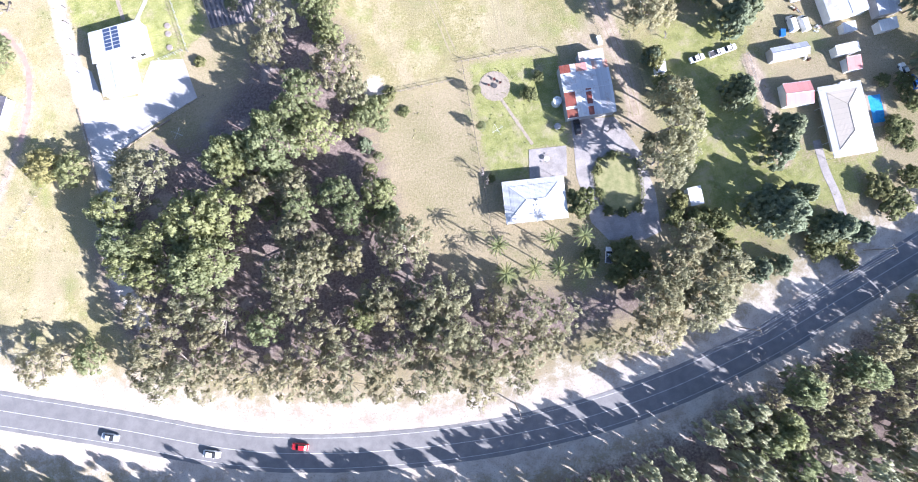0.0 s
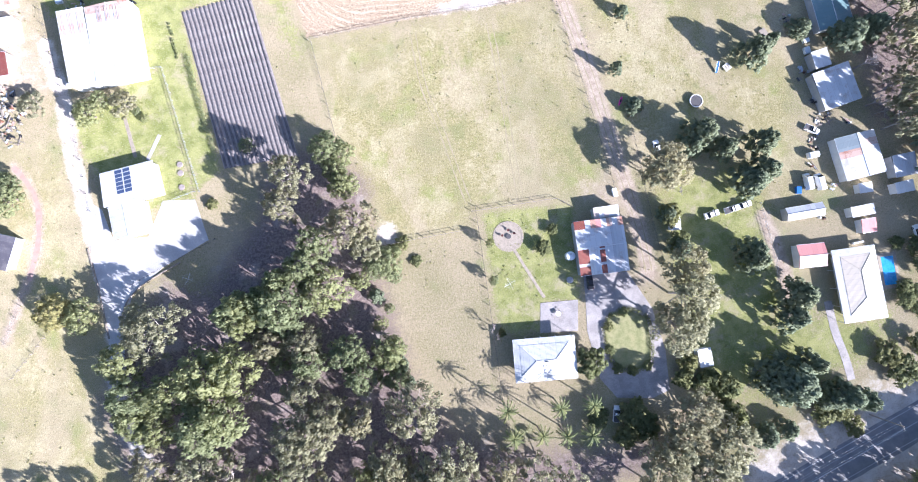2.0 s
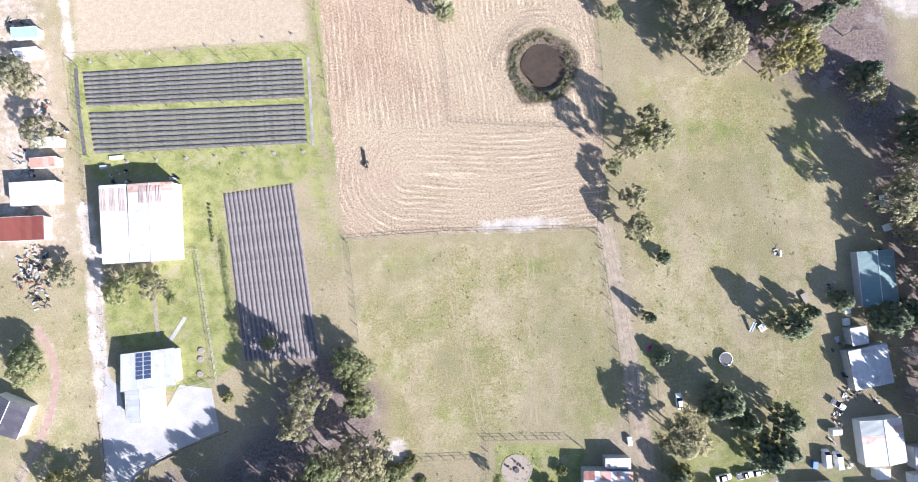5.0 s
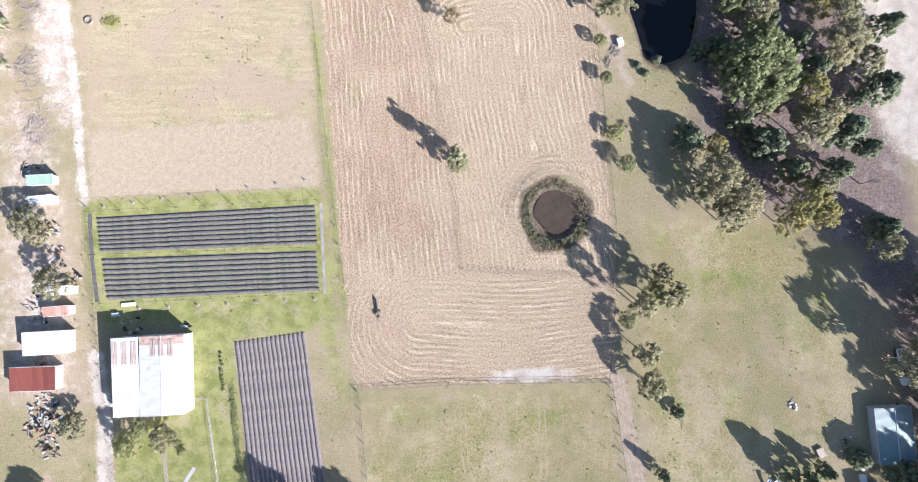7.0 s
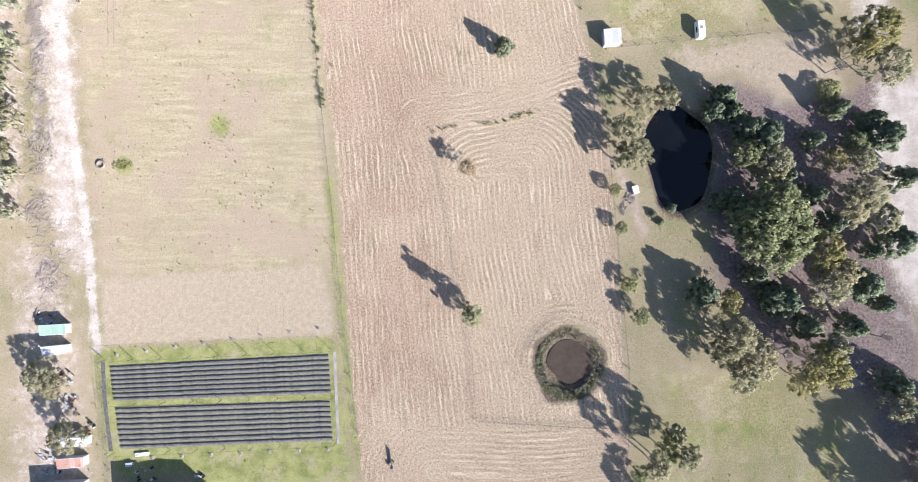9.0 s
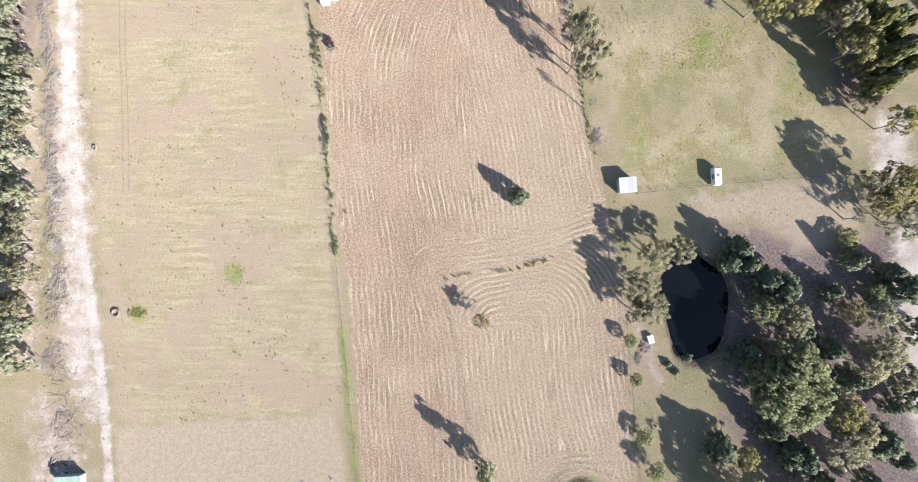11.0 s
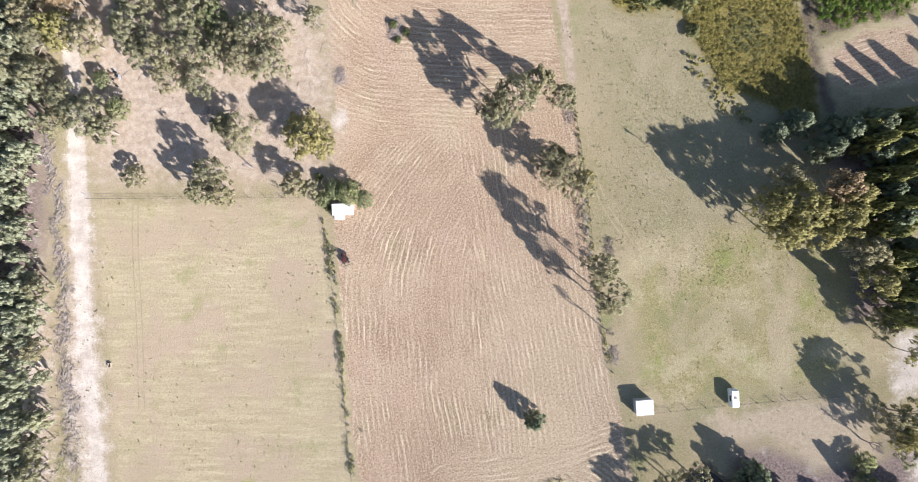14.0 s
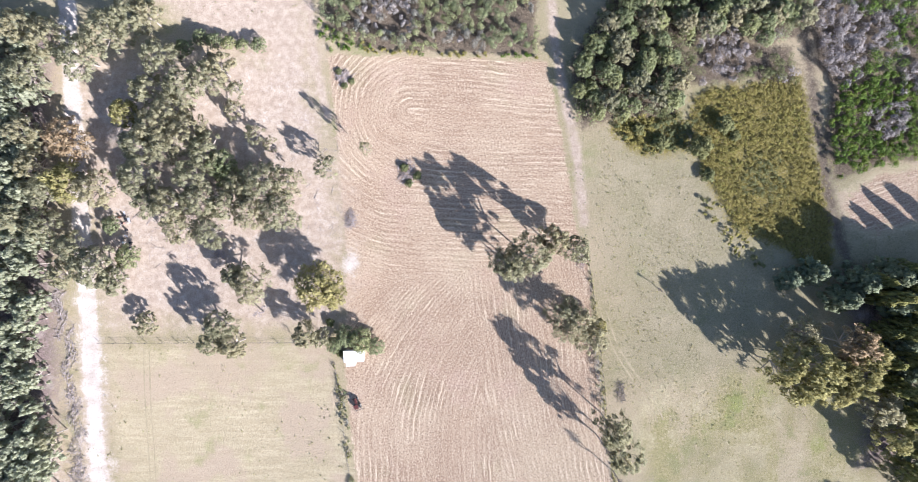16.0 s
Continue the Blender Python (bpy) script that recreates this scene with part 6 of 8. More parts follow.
def building(name, label, category, x, y, w, d, yaw, e, rise=0.8, form="gable", roof=GREY_ROOF, wall=WHITE_WALL, eave=0.35, along="x", columns=0, choose=None, windows=0, cap=CAP_METAL):
    """A building with its base at the ground: walls, roof slopes, ridge caps and gutters. The ridge runs along local x."""
    if along == "y":
        w, d, yaw = d, w, yaw + 90
    root = thing(name, pose(x, y, 0, 0, 0, yaw), label, category)
    wall_w, wall_d = w - 2 * eave, d - 2 * eave
    wall_box(root, wall_w, wall_d, e - 0.12, wall, windows)
    hw, hd = w / 2, d / 2
    a, b, c, f = (-hw, -hd, e), (hw, -hd, e), (hw, hd, e), (-hw, hd, e)
    choose = choose or (lambda i, row: roof)
    columns = columns or max(1, round(w / 6))
    if form == "gable":
        r0, r1 = (-hw, 0, e + rise), (hw, 0, e + rise)
        sheet_slope(root, a, b, r0, r1, columns, choose, 0)
        sheet_slope(root, f, c, r0, r1, columns, choose, 1)
        part("ridge_cap", tube(bmesh.new(), (-hw, 0, e + rise), (hw, 0, e + rise), 0.1, 0.1, 6), cap, root)
        for s in (-1, 1):
            bm = bmesh.new()
            gx = s * (wall_w / 2 - 0.02)
            top = rise * (wall_d / d)
            pts3 = [(gx, -wall_d / 2, e - 0.14), (gx, wall_d / 2, e - 0.14), (gx, 0, e - 0.14 + top)]
            front = [bm.verts.new(p) for p in pts3]
            back = [bm.verts.new((p[0] - s * 0.12, p[1], p[2])) for p in pts3]
            bm.faces.new(front), bm.faces.new(back[::-1])
            for i in range(3):
                bm.faces.new((front[i], back[i], back[(i + 1) % 3], front[(i + 1) % 3]))
            bmesh.ops.recalc_face_normals(bm, faces=bm.faces)
            part("gable_end", bm, wall, root)
    elif form == "skillion":
        sheet_slope(root, a, b, (-hw, hd, e + rise), (hw, hd, e + rise), columns, choose, 0)
        part("ridge_cap", boxed(0, hd + 0.02, e + rise - 0.1, w, 0.08, 0.14), cap, root)
        part("wall", boxed(0, wall_d / 2 - 0.07, e - 0.14, wall_w, 0.13, rise * 0.86), wall, root)
    elif form == "hip":
        r = max(0.4, hw - hd)
        r0, r1 = (-r, 0, e + rise), (r, 0, e + rise)
        for k, corners in enumerate(([a, b, r1, r0], [c, f, r0, r1], [b, c, r1], [f, a, r0])):
            part("roof", quad_slab(corners, 0.06), choose(k, 0), root)
        for p, q in ((r0, r1), (a, r0), (f, r0), (b, r1), (c, r1)):
            part("ridge_cap", tube(bmesh.new(), p, q, 0.09, 0.09, 6), cap, root)
    for p, q in ((a, b), (c, f)) + (((b, c), (f, a)) if form == "hip" else ()):
        part("gutter", tube(bmesh.new(), (p[0], p[1], e - 0.06), (q[0], q[1], e - 0.06), 0.08, 0.08, 5), cap, root)
    return root


def verandah(root, w, d, e, depth, drop, mat):
    """A lower skirt of roof all round, on posts."""
    hw, hd = w / 2, d / 2
    outer = [(-hw, -hd, e - drop), (hw, -hd, e - drop), (hw, hd, e - drop), (-hw, hd, e - drop)]
    inner = [(-hw + depth, -hd + depth, e), (hw - depth, -hd + depth, e), (hw - depth, hd - depth, e), (-hw + depth, hd - depth, e)]
    for i in range(4):
        j = (i + 1) % 4
        part("verandah_roof", quad_slab([outer[i], outer[j], inner[j], inner[i]], 0.05), mat, root)
        part("gutter", tube(bmesh.new(), (*outer[i][:2], e - drop - 0.05), (*outer[j][:2], e - drop - 0.05), 0.08, 0.08, 5), CAP_METAL, root)
        for k in range(4):
            p = lerp3(outer[i], outer[j], (k + 0.1) / 4)
            part("verandah_post", boxed(p[0] * 0.985, p[1] * 0.985, 0, 0.11, 0.11, e - drop - 0.1), WHITE_TIMBER, root)


# the white house
house = building("house", "white hip-roofed weatherboard house with a wide verandah skirt", "house", 31.2, 16.5, 13.4, 8.2, -5.1, 3.9, 1.25, "hip", WHITE_ROOF, WHITE_WALL, 0.1, windows=4, cap=WHITE_ROOF)
verandah(house, 17.0, 11.6, 3.88, 1.85, 0.5, WHITE_ROOF)
for k in range(2):
    part("roof_vent", boxed(-0.6 + k * 0.9, -1.6, 4.55, 0.5, 0.5, 0.35, bevel=0.05), CAP_METAL, house, "small grey roof vent")
part("chimney", boxed(0.2, -0.5, 4.75, 0.9, 0.35, 0.75), GREY_WALL, house, "small grey flue box")

# the patched shed
PATCH = [RED_ROOF, RED_ROOF, WHITE_ROOF, ZINC_ROOF, RED_ROOF, ZINC_ROOF, GREY_ROOF, ZINC_ROOF, ZINC_ROOF]
STRIP = [RED_ROOF, RED_ROOF, WHITE_ROOF, RUST_ROOF, PINK_ROOF, WHITE_ROOF, RUST_ROOF, ZINC_ROOF, RUST_ROOF]
shed = building("farm_shed", "large patched tin shed with red and rusty roof sheets", "shed", 52.2, 44.3, 13.8, 15.2, -2.4, 3.4, 0.45, "gable", ZINC_ROOF, GREY_WALL, 0.2, columns=9,
                choose=lambda i, row: PATCH[i] if row == 0 else (ZINC_ROOF if i not in (6,) else GREY_ROOF))
for i in range(9):
    part("roof_sheet", quad_slab([(-6.9 + i * 1.53, 5.2, 3.62), (-5.4 + i * 1.53, 5.2, 3.62), (-5.4 + i * 1.53, 7.6, 3.48), (-6.9 + i * 1.53, 7.6, 3.48)], 0.05), STRIP[i], shed)
building("lean_to", "open tin lean-to behind the patched shed", "shed", 55.5, 53.6, 7.2, 3.0, -1.3, 2.7, 0.3, "skillion", GREY_ROOF, GREY_WALL, 0.15, columns=5, choose=lambda i, row: (FADED_ROOF, GREY_ROOF, FADED_ROOF, GREY_ROOF, ZINC_ROOF)[i])

for i, k, mat in ((0, 0.0, WHITE_ROOF), (1, 0.0, WHITE_ROOF), (0, 0.62, ZINC_ROOF), (1, 0.62, ZINC_ROOF), (4, 0.0, ZINC_ROOF), (4, 0.55, ZINC_ROOF)):
    y0, y1 = -7.6 + 7.6 * (k + 0.32), -7.6 + 7.6 * (k + (0.38 if k else 0.42))
    z0, z1 = 3.4 + 0.45 * (y0 + 7.6) / 7.6 + 0.03, 3.4 + 0.45 * (y1 + 7.6) / 7.6 + 0.03
    part("roof_sheet", quad_slab([(-6.9 + i * 1.533, y0, z0), (-5.37 + i * 1.533, y0, z0), (-5.37 + i * 1.533, y1, z1), (-6.9 + i * 1.533, y1, z1)], 0.04), mat, shed)

# the house with solar panels
solar_house = building("house", "white metal-roofed house with a bank of solar panels", "house", -73.7, 82.8, 14.9, 9.9, 185.8, 3.1, 1.2, "skillion", WHITE_ROOF, WHITE_WALL, 0.5, columns=6, windows=4)
for i in range(2):
    for k in range(6):
        x0, y0 = -0.9 + i * 2.25, -4.6 + k * 1.18
        z0, z1 = 3.1 + 1.2 * (y0 + 4.95) / 9.9 + 0.09, 3.1 + 1.2 * (y0 + 0.92 + 4.95) / 9.9 + 0.09
        part("solar_panel", quad_slab([(x0, y0, z0), (x0 + 1.85, y0, z0), (x0 + 1.85, y0 + 0.92, z1), (x0, y0 + 0.92, z1)], 0.04), SOLAR, solar_house, "dark blue solar panel")
building("garage", "white metal-roofed garage wing joined to the house", "garage", -75.5, 73.2, 9.5, 9.6, 3.5, 2.9, 1.0, "gable", WHITE_ROOF, WHITE_WALL, 0.3, along="y", columns=4)

# the barn: two roofs side by side with rusty sheets
building("barn", "big white tin barn with faded rusty strips on its roof", "barn", -82.6, 123.0, 7.4, 21.6, 2.4, 4.3, 0.6, "skillion", WHITE_ROOF, WHITE_WALL, 0.15, columns=5)
building("barn", "big white tin barn with rusty sheets at one end", "barn", -72.6, 123.4, 12.3, 21.8, 2.4, 4.5, 0.45, "gable", WHITE_ROOF, WHITE_WALL, 0.15, along="y", columns=9, choose=lambda i, row: RUST_ROOF if (i == 8 and row == 1) or (i == 8 and row == 0) else WHITE_ROOF)

for bx, by, n, gap, long, top in ((-86.0, 129.6, 8, 0.86, 6.2, 4.5), (-75.5, 131.0, 9, 0.8, 4.6, 4.62)):
    for k in range(0, n):
        if k % 3 == 2:
            continue
        lift = top + 0.18 + (0.0278 * (by - 123.0) if bx < -80 else 0.073 * (6.1 - abs(bx + k * gap + 72.6)) - 0.16)
        lean = 1.6 if bx < -80 else 0.0
        side = 0.0 if bx < -80 else (-4.2 if bx + k * gap < -72.6 else 4.2)
        tagged(part("loose_sheet", boxed(0, 0, 0, gap * 0.7, long, 0.04), FADED_ROOF, m=pose(bx + k * gap, by, lift, lean, side, 2.4)), "faded rusty sheet laid over the barn roof", "roof sheet", "sheets on the barn roof")

# sheds along the western yard
for label, x, y, w, d, yaw, e, roof in (
        ("long white tin shed in the cluttered yard", -106.7, 132.3, 12.7, 6.5, 2.5, 2.6, WHITE_ROOF),
        ("red-roofed tin shed in the cluttered yard", -109.8, 122.4, 12.7, 6.7, 1.3, 2.6, RED_ROOF),
        ("small low tin shed with a white roof", -103.9, 146.9, 7.7, 2.6, 1.9, 2.1, WHITE_ROOF),
        ("small low tin shed with a rusty roof", -104.4, 141.1, 7.5, 2.8, 3.8, 2.1, RUST_ROOF),
        ("small shed with a pale green roof", -110.5, 178.6, 7.4, 2.9, 3.0, 2.1, GREEN_ROOF),
        ("small shed with a blue-grey roof", -110.0, 172.8, 6.8, 2.5, 5.5, 2.1, ZINC_ROOF)):
    building("tin_shed", label, "shed", x, y, w, d, yaw, e, 0.35, "skillion", roof, GREY_WALL, 0.12)

# the eastern house and its sheds
east = building("house", "white house with a cream hip roof beside a pool", "house", 122.3, 21.8, 8.8, 16.4, -1.5, 3.3, 0.95, "hip", CREAM_ROOF, WHITE_WALL, 0.1, along="y", windows=4, cap=CREAM_ROOF)
verandah(east, 20.5, 12.5, 3.28, 1.95, 0.4, WHITE_ROOF)
SHEDS = (
        ("small white garage with a faded red roof", 111.1, 31.8, 8.1, 6.6, -3.9, 2.3, 0.7, "gable", PINK_ROOF, "x"),
        ("low gabled shed with a grey and white roof", 111.9, 44.3, 11.0, 3.7, 0.1, 2.3, 0.6, "gable", GREY_ROOF, "x"),
        ("large pale tin shed with a weathered roof", 130.9, 57.6, 12.0, 12.7, 4.8, 2.7, 0.9, "gable", WHITE_ROOF, "y"),
        ("long shed with a teal metal roof", 132.3, 103.6, 10.5, 15.8, 3.1, 2.5, 0.6, "gable", TEAL_ROOF, "y"),
        ("grey tin shed with a weathered roof", 128.6, 78.5, 11.5, 11.3, 10.5, 2.5, 0.5, "skillion", ZINC_ROOF, "x"),
        ("small tin lean-to joined to the grey shed", 125.9, 87.3, 4.9, 5.0, 8.9, 2.5, 0.3, "skillion", ZINC_ROOF, "x"))
HUTS = (
        ("white shipping container beside the house", 128.4, 41.9, 6.9, 2.9, 1.5, 2.4, 0.06, "skillion", WHITE_ROOF, "x"),
        ("small shed with a faded red roof", 129.3, 37.4, 4.3, 4.0, -1.0, 2.1, 0.4, "skillion", PINK_ROOF, "x"),
        ("grey tin shed under the trees", 143.1, 52.8, 6.8, 6.3, 2.1, 2.6, 0.4, "skillion", GREY_ROOF, "x"),
        ("small white tin shed", 142.0, 46.6, 5.5, 3.2, 3.2, 2.3, 0.2, "skillion", WHITE_ROOF, "x"),
        ("small white box shed", 131.1, 48.2, 4.0, 2.8, 0.0, 1.9, 0.1, "skillion", WHITE_ROOF, "x"),
        ("small white shed among the trees", 75.5, 9.0, 3.8, 5.0, 1.2, 2.1, 0.3, "skillion", WHITE_ROOF, "x"),
        ("narrow white carport beside the trees", 74.7, 47.5, 2.8, 4.5, -5.0, 2.1, 0.15, "skillion", WHITE_ROOF, "x"),
        ("small pale tin shed at the fence corner", 51.7, 264.4, 5.2, 4.4, 5.0, 2.4, 0.3, "skillion", GREY_ROOF, "x"),
        ("small white hut beside dark bushes", -37.6, 322.4, 6.0, 3.3, 2.6, 2.3, 0.2, "skillion", WHITE_ROOF, "x"))
for label, x, y, w, d, yaw, e, rise, form, roof, along in SHEDS + HUTS:
    choose = None
    if "weathered roof" in label and "large" in label:
        choose = lambda i, row: ((GREY_ROOF, WHITE_ROOF, GREY_ROOF, GREY_ROOF, FADED_ROOF, WHITE_ROOF), (WHITE_ROOF, GREY_ROOF, GREY_ROOF, RUST_ROOF, SLATE_ROOF, SLATE_ROOF))[row][i]
    building("tin_shed", label, "shed", x, y, w, d, yaw, e, rise, form, roof, GREY_WALL if roof in (TEAL_ROOF, ZINC_ROOF, GREY_ROOF) else WHITE_WALL, 0.15, along, columns=6 if choose else 0, choose=choose)
building("porch", "small white porch joined to the hut", "shed", -38.6, 320.2, 2.6, 1.6, 2.6, 2.0, 0.1, "skillion", WHITE_ROOF, WHITE_WALL, 0.08)

# pool
pool = thing("swimming_pool", pose(134.2, 23.6, 0, 0, 0, -2.9), "blue rectangular swimming pool with a pale paved rim", "pool")
part("water", boxed(0, 0, 0.02, 3.7, 8.3, 0.03), POOL_WATER, pool, "clear blue pool water")
for rx, ry, rw, rd in ((-2.3, 0, 0.9, 10.4), (2.3, 0, 0.9, 10.4), (0, 4.65, 3.7, 1.1), (0, -4.65, 3.7, 1.1)):
    part("coping", boxed(rx, ry, 0, rw, rd, 0.1, bevel=0.03), PAVER, pool)

# ---- market garden ----


def bed_mesh(length, width, high, film):
    """A raised bed under film: a rounded ridge with uneven sides."""
    bm, rng = bmesh.new(), random.Random(int(length * 10))
    n, rows = int(length / 1.6), []
    for i in range(n + 1):
        x, k = i * length / n, rng.uniform(0.9, 1.08)
        off = rng.uniform(-0.04, 0.04)
        prof = ((-0.5, 0.0), (-0.4, 0.75), (-0.22, 1.0), (0.22, 1.0), (0.4, 0.75), (0.5, 0.0))
        rows.append([bm.verts.new((x, off + py * width * k, max(0.0, pz * high * k))) for py, pz in prof])
    for r, s in zip(rows, rows[1:]):
        for k in range(5):
            bm.faces.new((r[k], s[k], s[k + 1], r[k + 1]))
    bm.faces.new(rows[0]), bm.faces.new(rows[-1][::-1])
    bmesh.ops.recalc_face_normals(bm, faces=bm.faces)
    return mesh_of("bed_film", bm, film)


def crop_plot(outline, rows, soil, label, width, lengthwise, film):
    """A plot of soil with covered rows; the rows run from the first to the second corner, or across."""
    nw, ne, se, sw_ = [Vector((*p, 0)) for p in outline]
    tagged(part("soil", slab(outline, -0.05, 0.03), soil), "bare grey soil of a vegetable plot", "soil", kind="structure")
    starts, ends = ((nw, sw_), (ne, se)) if lengthwise else ((nw, ne), (sw_, se))
    length = ((ends[0] - starts[0]).length + (ends[1] - starts[1]).length) / 2
    shared = bed_mesh(length, width, 0.3, film)
    for i in range(rows):
        t = (i + 0.5) / rows
        a, b = starts[0].lerp(starts[1], t), ends[0].lerp(ends[1], t)
        way = b - a
        row = thing("crop_row", pose(a.x, a.y, 0.02, 0, 0, math.degrees(math.atan2(way.y, way.x))), label, "crop row", "covered vegetable rows")
        part("bed_film", shared, None, row, m=Matrix.Diagonal((way.length / length, 1, 1, 1)))


crop_plot([(-95.3, 167.9), (-32.4, 171.0), (-31.5, 159.4), (-93.9, 157.6)], 8, GRASS_ROW, "long raised vegetable row under dark film with weedy furrows", 0.82, True, BLACK_PLASTIC)
crop_plot([(-93.5, 156.0), (-31.9, 157.6), (-30.9, 145.9), (-91.6, 143.9)], 8, GRASS_ROW, "long raised vegetable row under dark film with weedy furrows", 0.82, True, BLACK_PLASTIC)
crop_plot([(-55.1, 131.3), (-34.9, 134.0), (-27.9, 84.1), (-49.1, 83.8)], 16, CROP_SOIL, "long raised vegetable row under faded purple-grey film", 0.74, False, GREY_FILM)

for strip_line, half, mat, label in ((((-97.6, 169.0), (-96.6, 157.0), (-94.6, 143.4)), 0.55, BLACK_PLASTIC, "dark weed mat along the crop plot's edge"),
                                     (((-30.6, 171.5), (-29.9, 158.0), (-29.2, 145.0)), 0.4, GRAVEL, "pale worn path along the crop plot's edge")):
    tagged(part("ground_strip", ribbon(smooth_line(strip_line, 1.5), half, -half, 0.035, 0.06, 0.06), mat), label, "ground strip", kind="structure")
POLE = mesh_of("pole", tube(bmesh.new(), (0, 0, -0.1), (0, 0, 1), 0.07, 0.06, 6), DARK_STEEL)
frame_root = thing("net_frame", pose(0, 0, 0), "dark steel poles and cables of a crop net frame", "net frame")
for (ax, ay), (bx, by) in (((-97.0, 169.4), (-31.4, 172.1)), ((-95.5, 157.0), (-30.8, 158.5)), ((-93.5, 143.0), (-30.0, 145.4))):
    for k in range(9):
        t = k / 8
        part("pole", POLE, None, frame_root, m=pose(ax + (bx - ax) * t, ay + (by - ay) * t, 0) @ Matrix.Diagonal((1, 1, 2.9, 1)))
    part("cable", tube(bmesh.new(), (ax, ay, 2.88), (bx, by, 2.88), 0.025, 0.025, 4), DARK_STEEL, frame_root)
for t in (0.0, 1.0):
    part("cable", tube(bmesh.new(), (-97.0 + 65.6 * t, 169.4 + 2.7 * t, 2.85), (-93.5 + 63.5 * t, 143.0 + 2.4 * t, 2.85), 0.025, 0.025, 4), DARK_STEEL, frame_root)

# ---- fences ----
POST = mesh_of("post", boxed(0, 0, -0.1, 0.14, 0.14, 1.35, bevel=0.02), TIMBER)
STEEL_POST = mesh_of("post", boxed(0, 0, -0.1, 0.1, 0.1, 1.5), DARK_STEEL)
PALE_POST = mesh_of("post", boxed(0, 0, -0.1, 0.11, 0.11, 1.4, bevel=0.02), STEEL)


def fence(line, gap, post, rails, rail_mat, thick, label):
    root = thing("fence", pose(line[0][0], line[0][1], 0), label, "fence")
    o = Vector((*line[0], 0))
    for (ax, ay), (bx, by) in zip(line, line[1:]):
        a, b = Vector((ax, ay, 0)) - o, Vector((bx, by, 0)) - o
        n = max(1, round((b - a).length / gap))
        turn = math.degrees(math.atan2(b.y - a.y, b.x - a.x))
        for k in range(n + 1 if (bx, by) == tuple(line[-1]) else n):
            c = a.lerp(b, k / n)
            part("post", post, None, root, m=pose(c.x, c.y, 0, 0, 0, turn))
        for z in rails:
            part("rail" if thick > 0.02 else "wire", tube(bmesh.new(), a + Vector((0, 0, z)), b + Vector((0, 0, z)), thick, thick, 4), rail_mat, root)


RAILED = ([(-20.1, 117.4), (9.5, 118.9), (53.2, 119.0)], [(-8.4, 54.7), (16.2, 55.2)], [(18.5, 60.1), (42.9, 59.9), (46.9, 56.8)])
for railed in RAILED:
    fence(railed, 3.0, POST, (0.6, 1.15), TIMBER, 0.042, "weathered timber post and rail fence")
for white_line in ([(-69.6, 116.2), (-62.4, 115.7), (-56.5, 78.2)], [(100.8, 49.0), (101.9, 32.7), (100.6, 12.9)], [(-67.0, 76.6), (-58.0, 78.6)]):
    fence(white_line, 2.5, PALE_POST, (0.6, 1.2), STEEL, 0.04, "grey steel post and rail garden fence")
for wire_line in ([(19.6, 61.3), (18.8, 28.3), (17.7, -3.7)], [(53.2, 118.5), (57.0, 89.0), (60.2, 59.2)], [(68.3, 79.8), (68.9, 49.5), (69.9, 36.1)], [(-89.3, 102.9), (-87.6, 77.9)], [(49.1, 254.4), (52.5, 208.0), (55.6, 166.4), (55.6, 149.4), (52.3, 117.7)],
                  [(-36.4, 258.1), (-32.2, 218.9), (-28.0, 180.6), (-23.6, 148.4)], [(-43.7, 319.7), (-38.7, 282.6), (-36.4, 258.1)], [(-2.7, 237.4), (3.0, 210.0), (9.6, 170.1), (10.7, 151.4), (37.6, 149.5), (52.1, 148.9)],
                  [(-114.5, 325.6), (-86.2, 325.8), (-50.9, 326.0)], [(31.6, 354.4), (35.1, 330.9), (39.3, 291.8), (42.7, 274.3)], [(54.9, 262.1), (81.1, 264.9), (114.3, 267.6)], [(-19.3, 116.5), (-16.6, 88.4)],
                  [(16.9, -3.7), (33.0, -6.1), (44.4, -7.1)], [(-53.9, 64.3), (-68.0, 59.3), (-80.2, 54.8)], [(-98.5, 171.0), (-95.5, 143.0), (-91.5, 115.0)]):
    fence(wire_line, 5.0, STEEL_POST if wire_line[0][0] < -30 or wire_line[0][1] > 200 else POST, (0.4, 0.75, 1.1), DARK_STEEL, 0.018, "plain wire farm fence on dark posts")

# ---- power line ----
for x, y, turn in ((14.9, -36.6, 5), (79.4, -28.6, 20), (119.5, -15.1, 20)):
    pole = thing("power_pole", pose(x, y, 0, 0, 0, turn), "timber power pole with a crossarm and insulators", "power pole", "power poles along the road")
    part("pole", tube(bmesh.new(), (0, 0, -0.3), (0, 0, 9.6), 0.16, 0.12, 8), TIMBER, pole)
    part("crossarm", boxed(0, 0, 9.0, 0.12, 2.6, 0.12), TIMBER, pole)
    for k in (-1.2, -0.6, 0.6, 1.2):
        part("insulator", tube(bmesh.new(), (0, k, 9.12), (0, k, 9.3), 0.06, 0.04, 6), WHITE_TIMBER, pole)


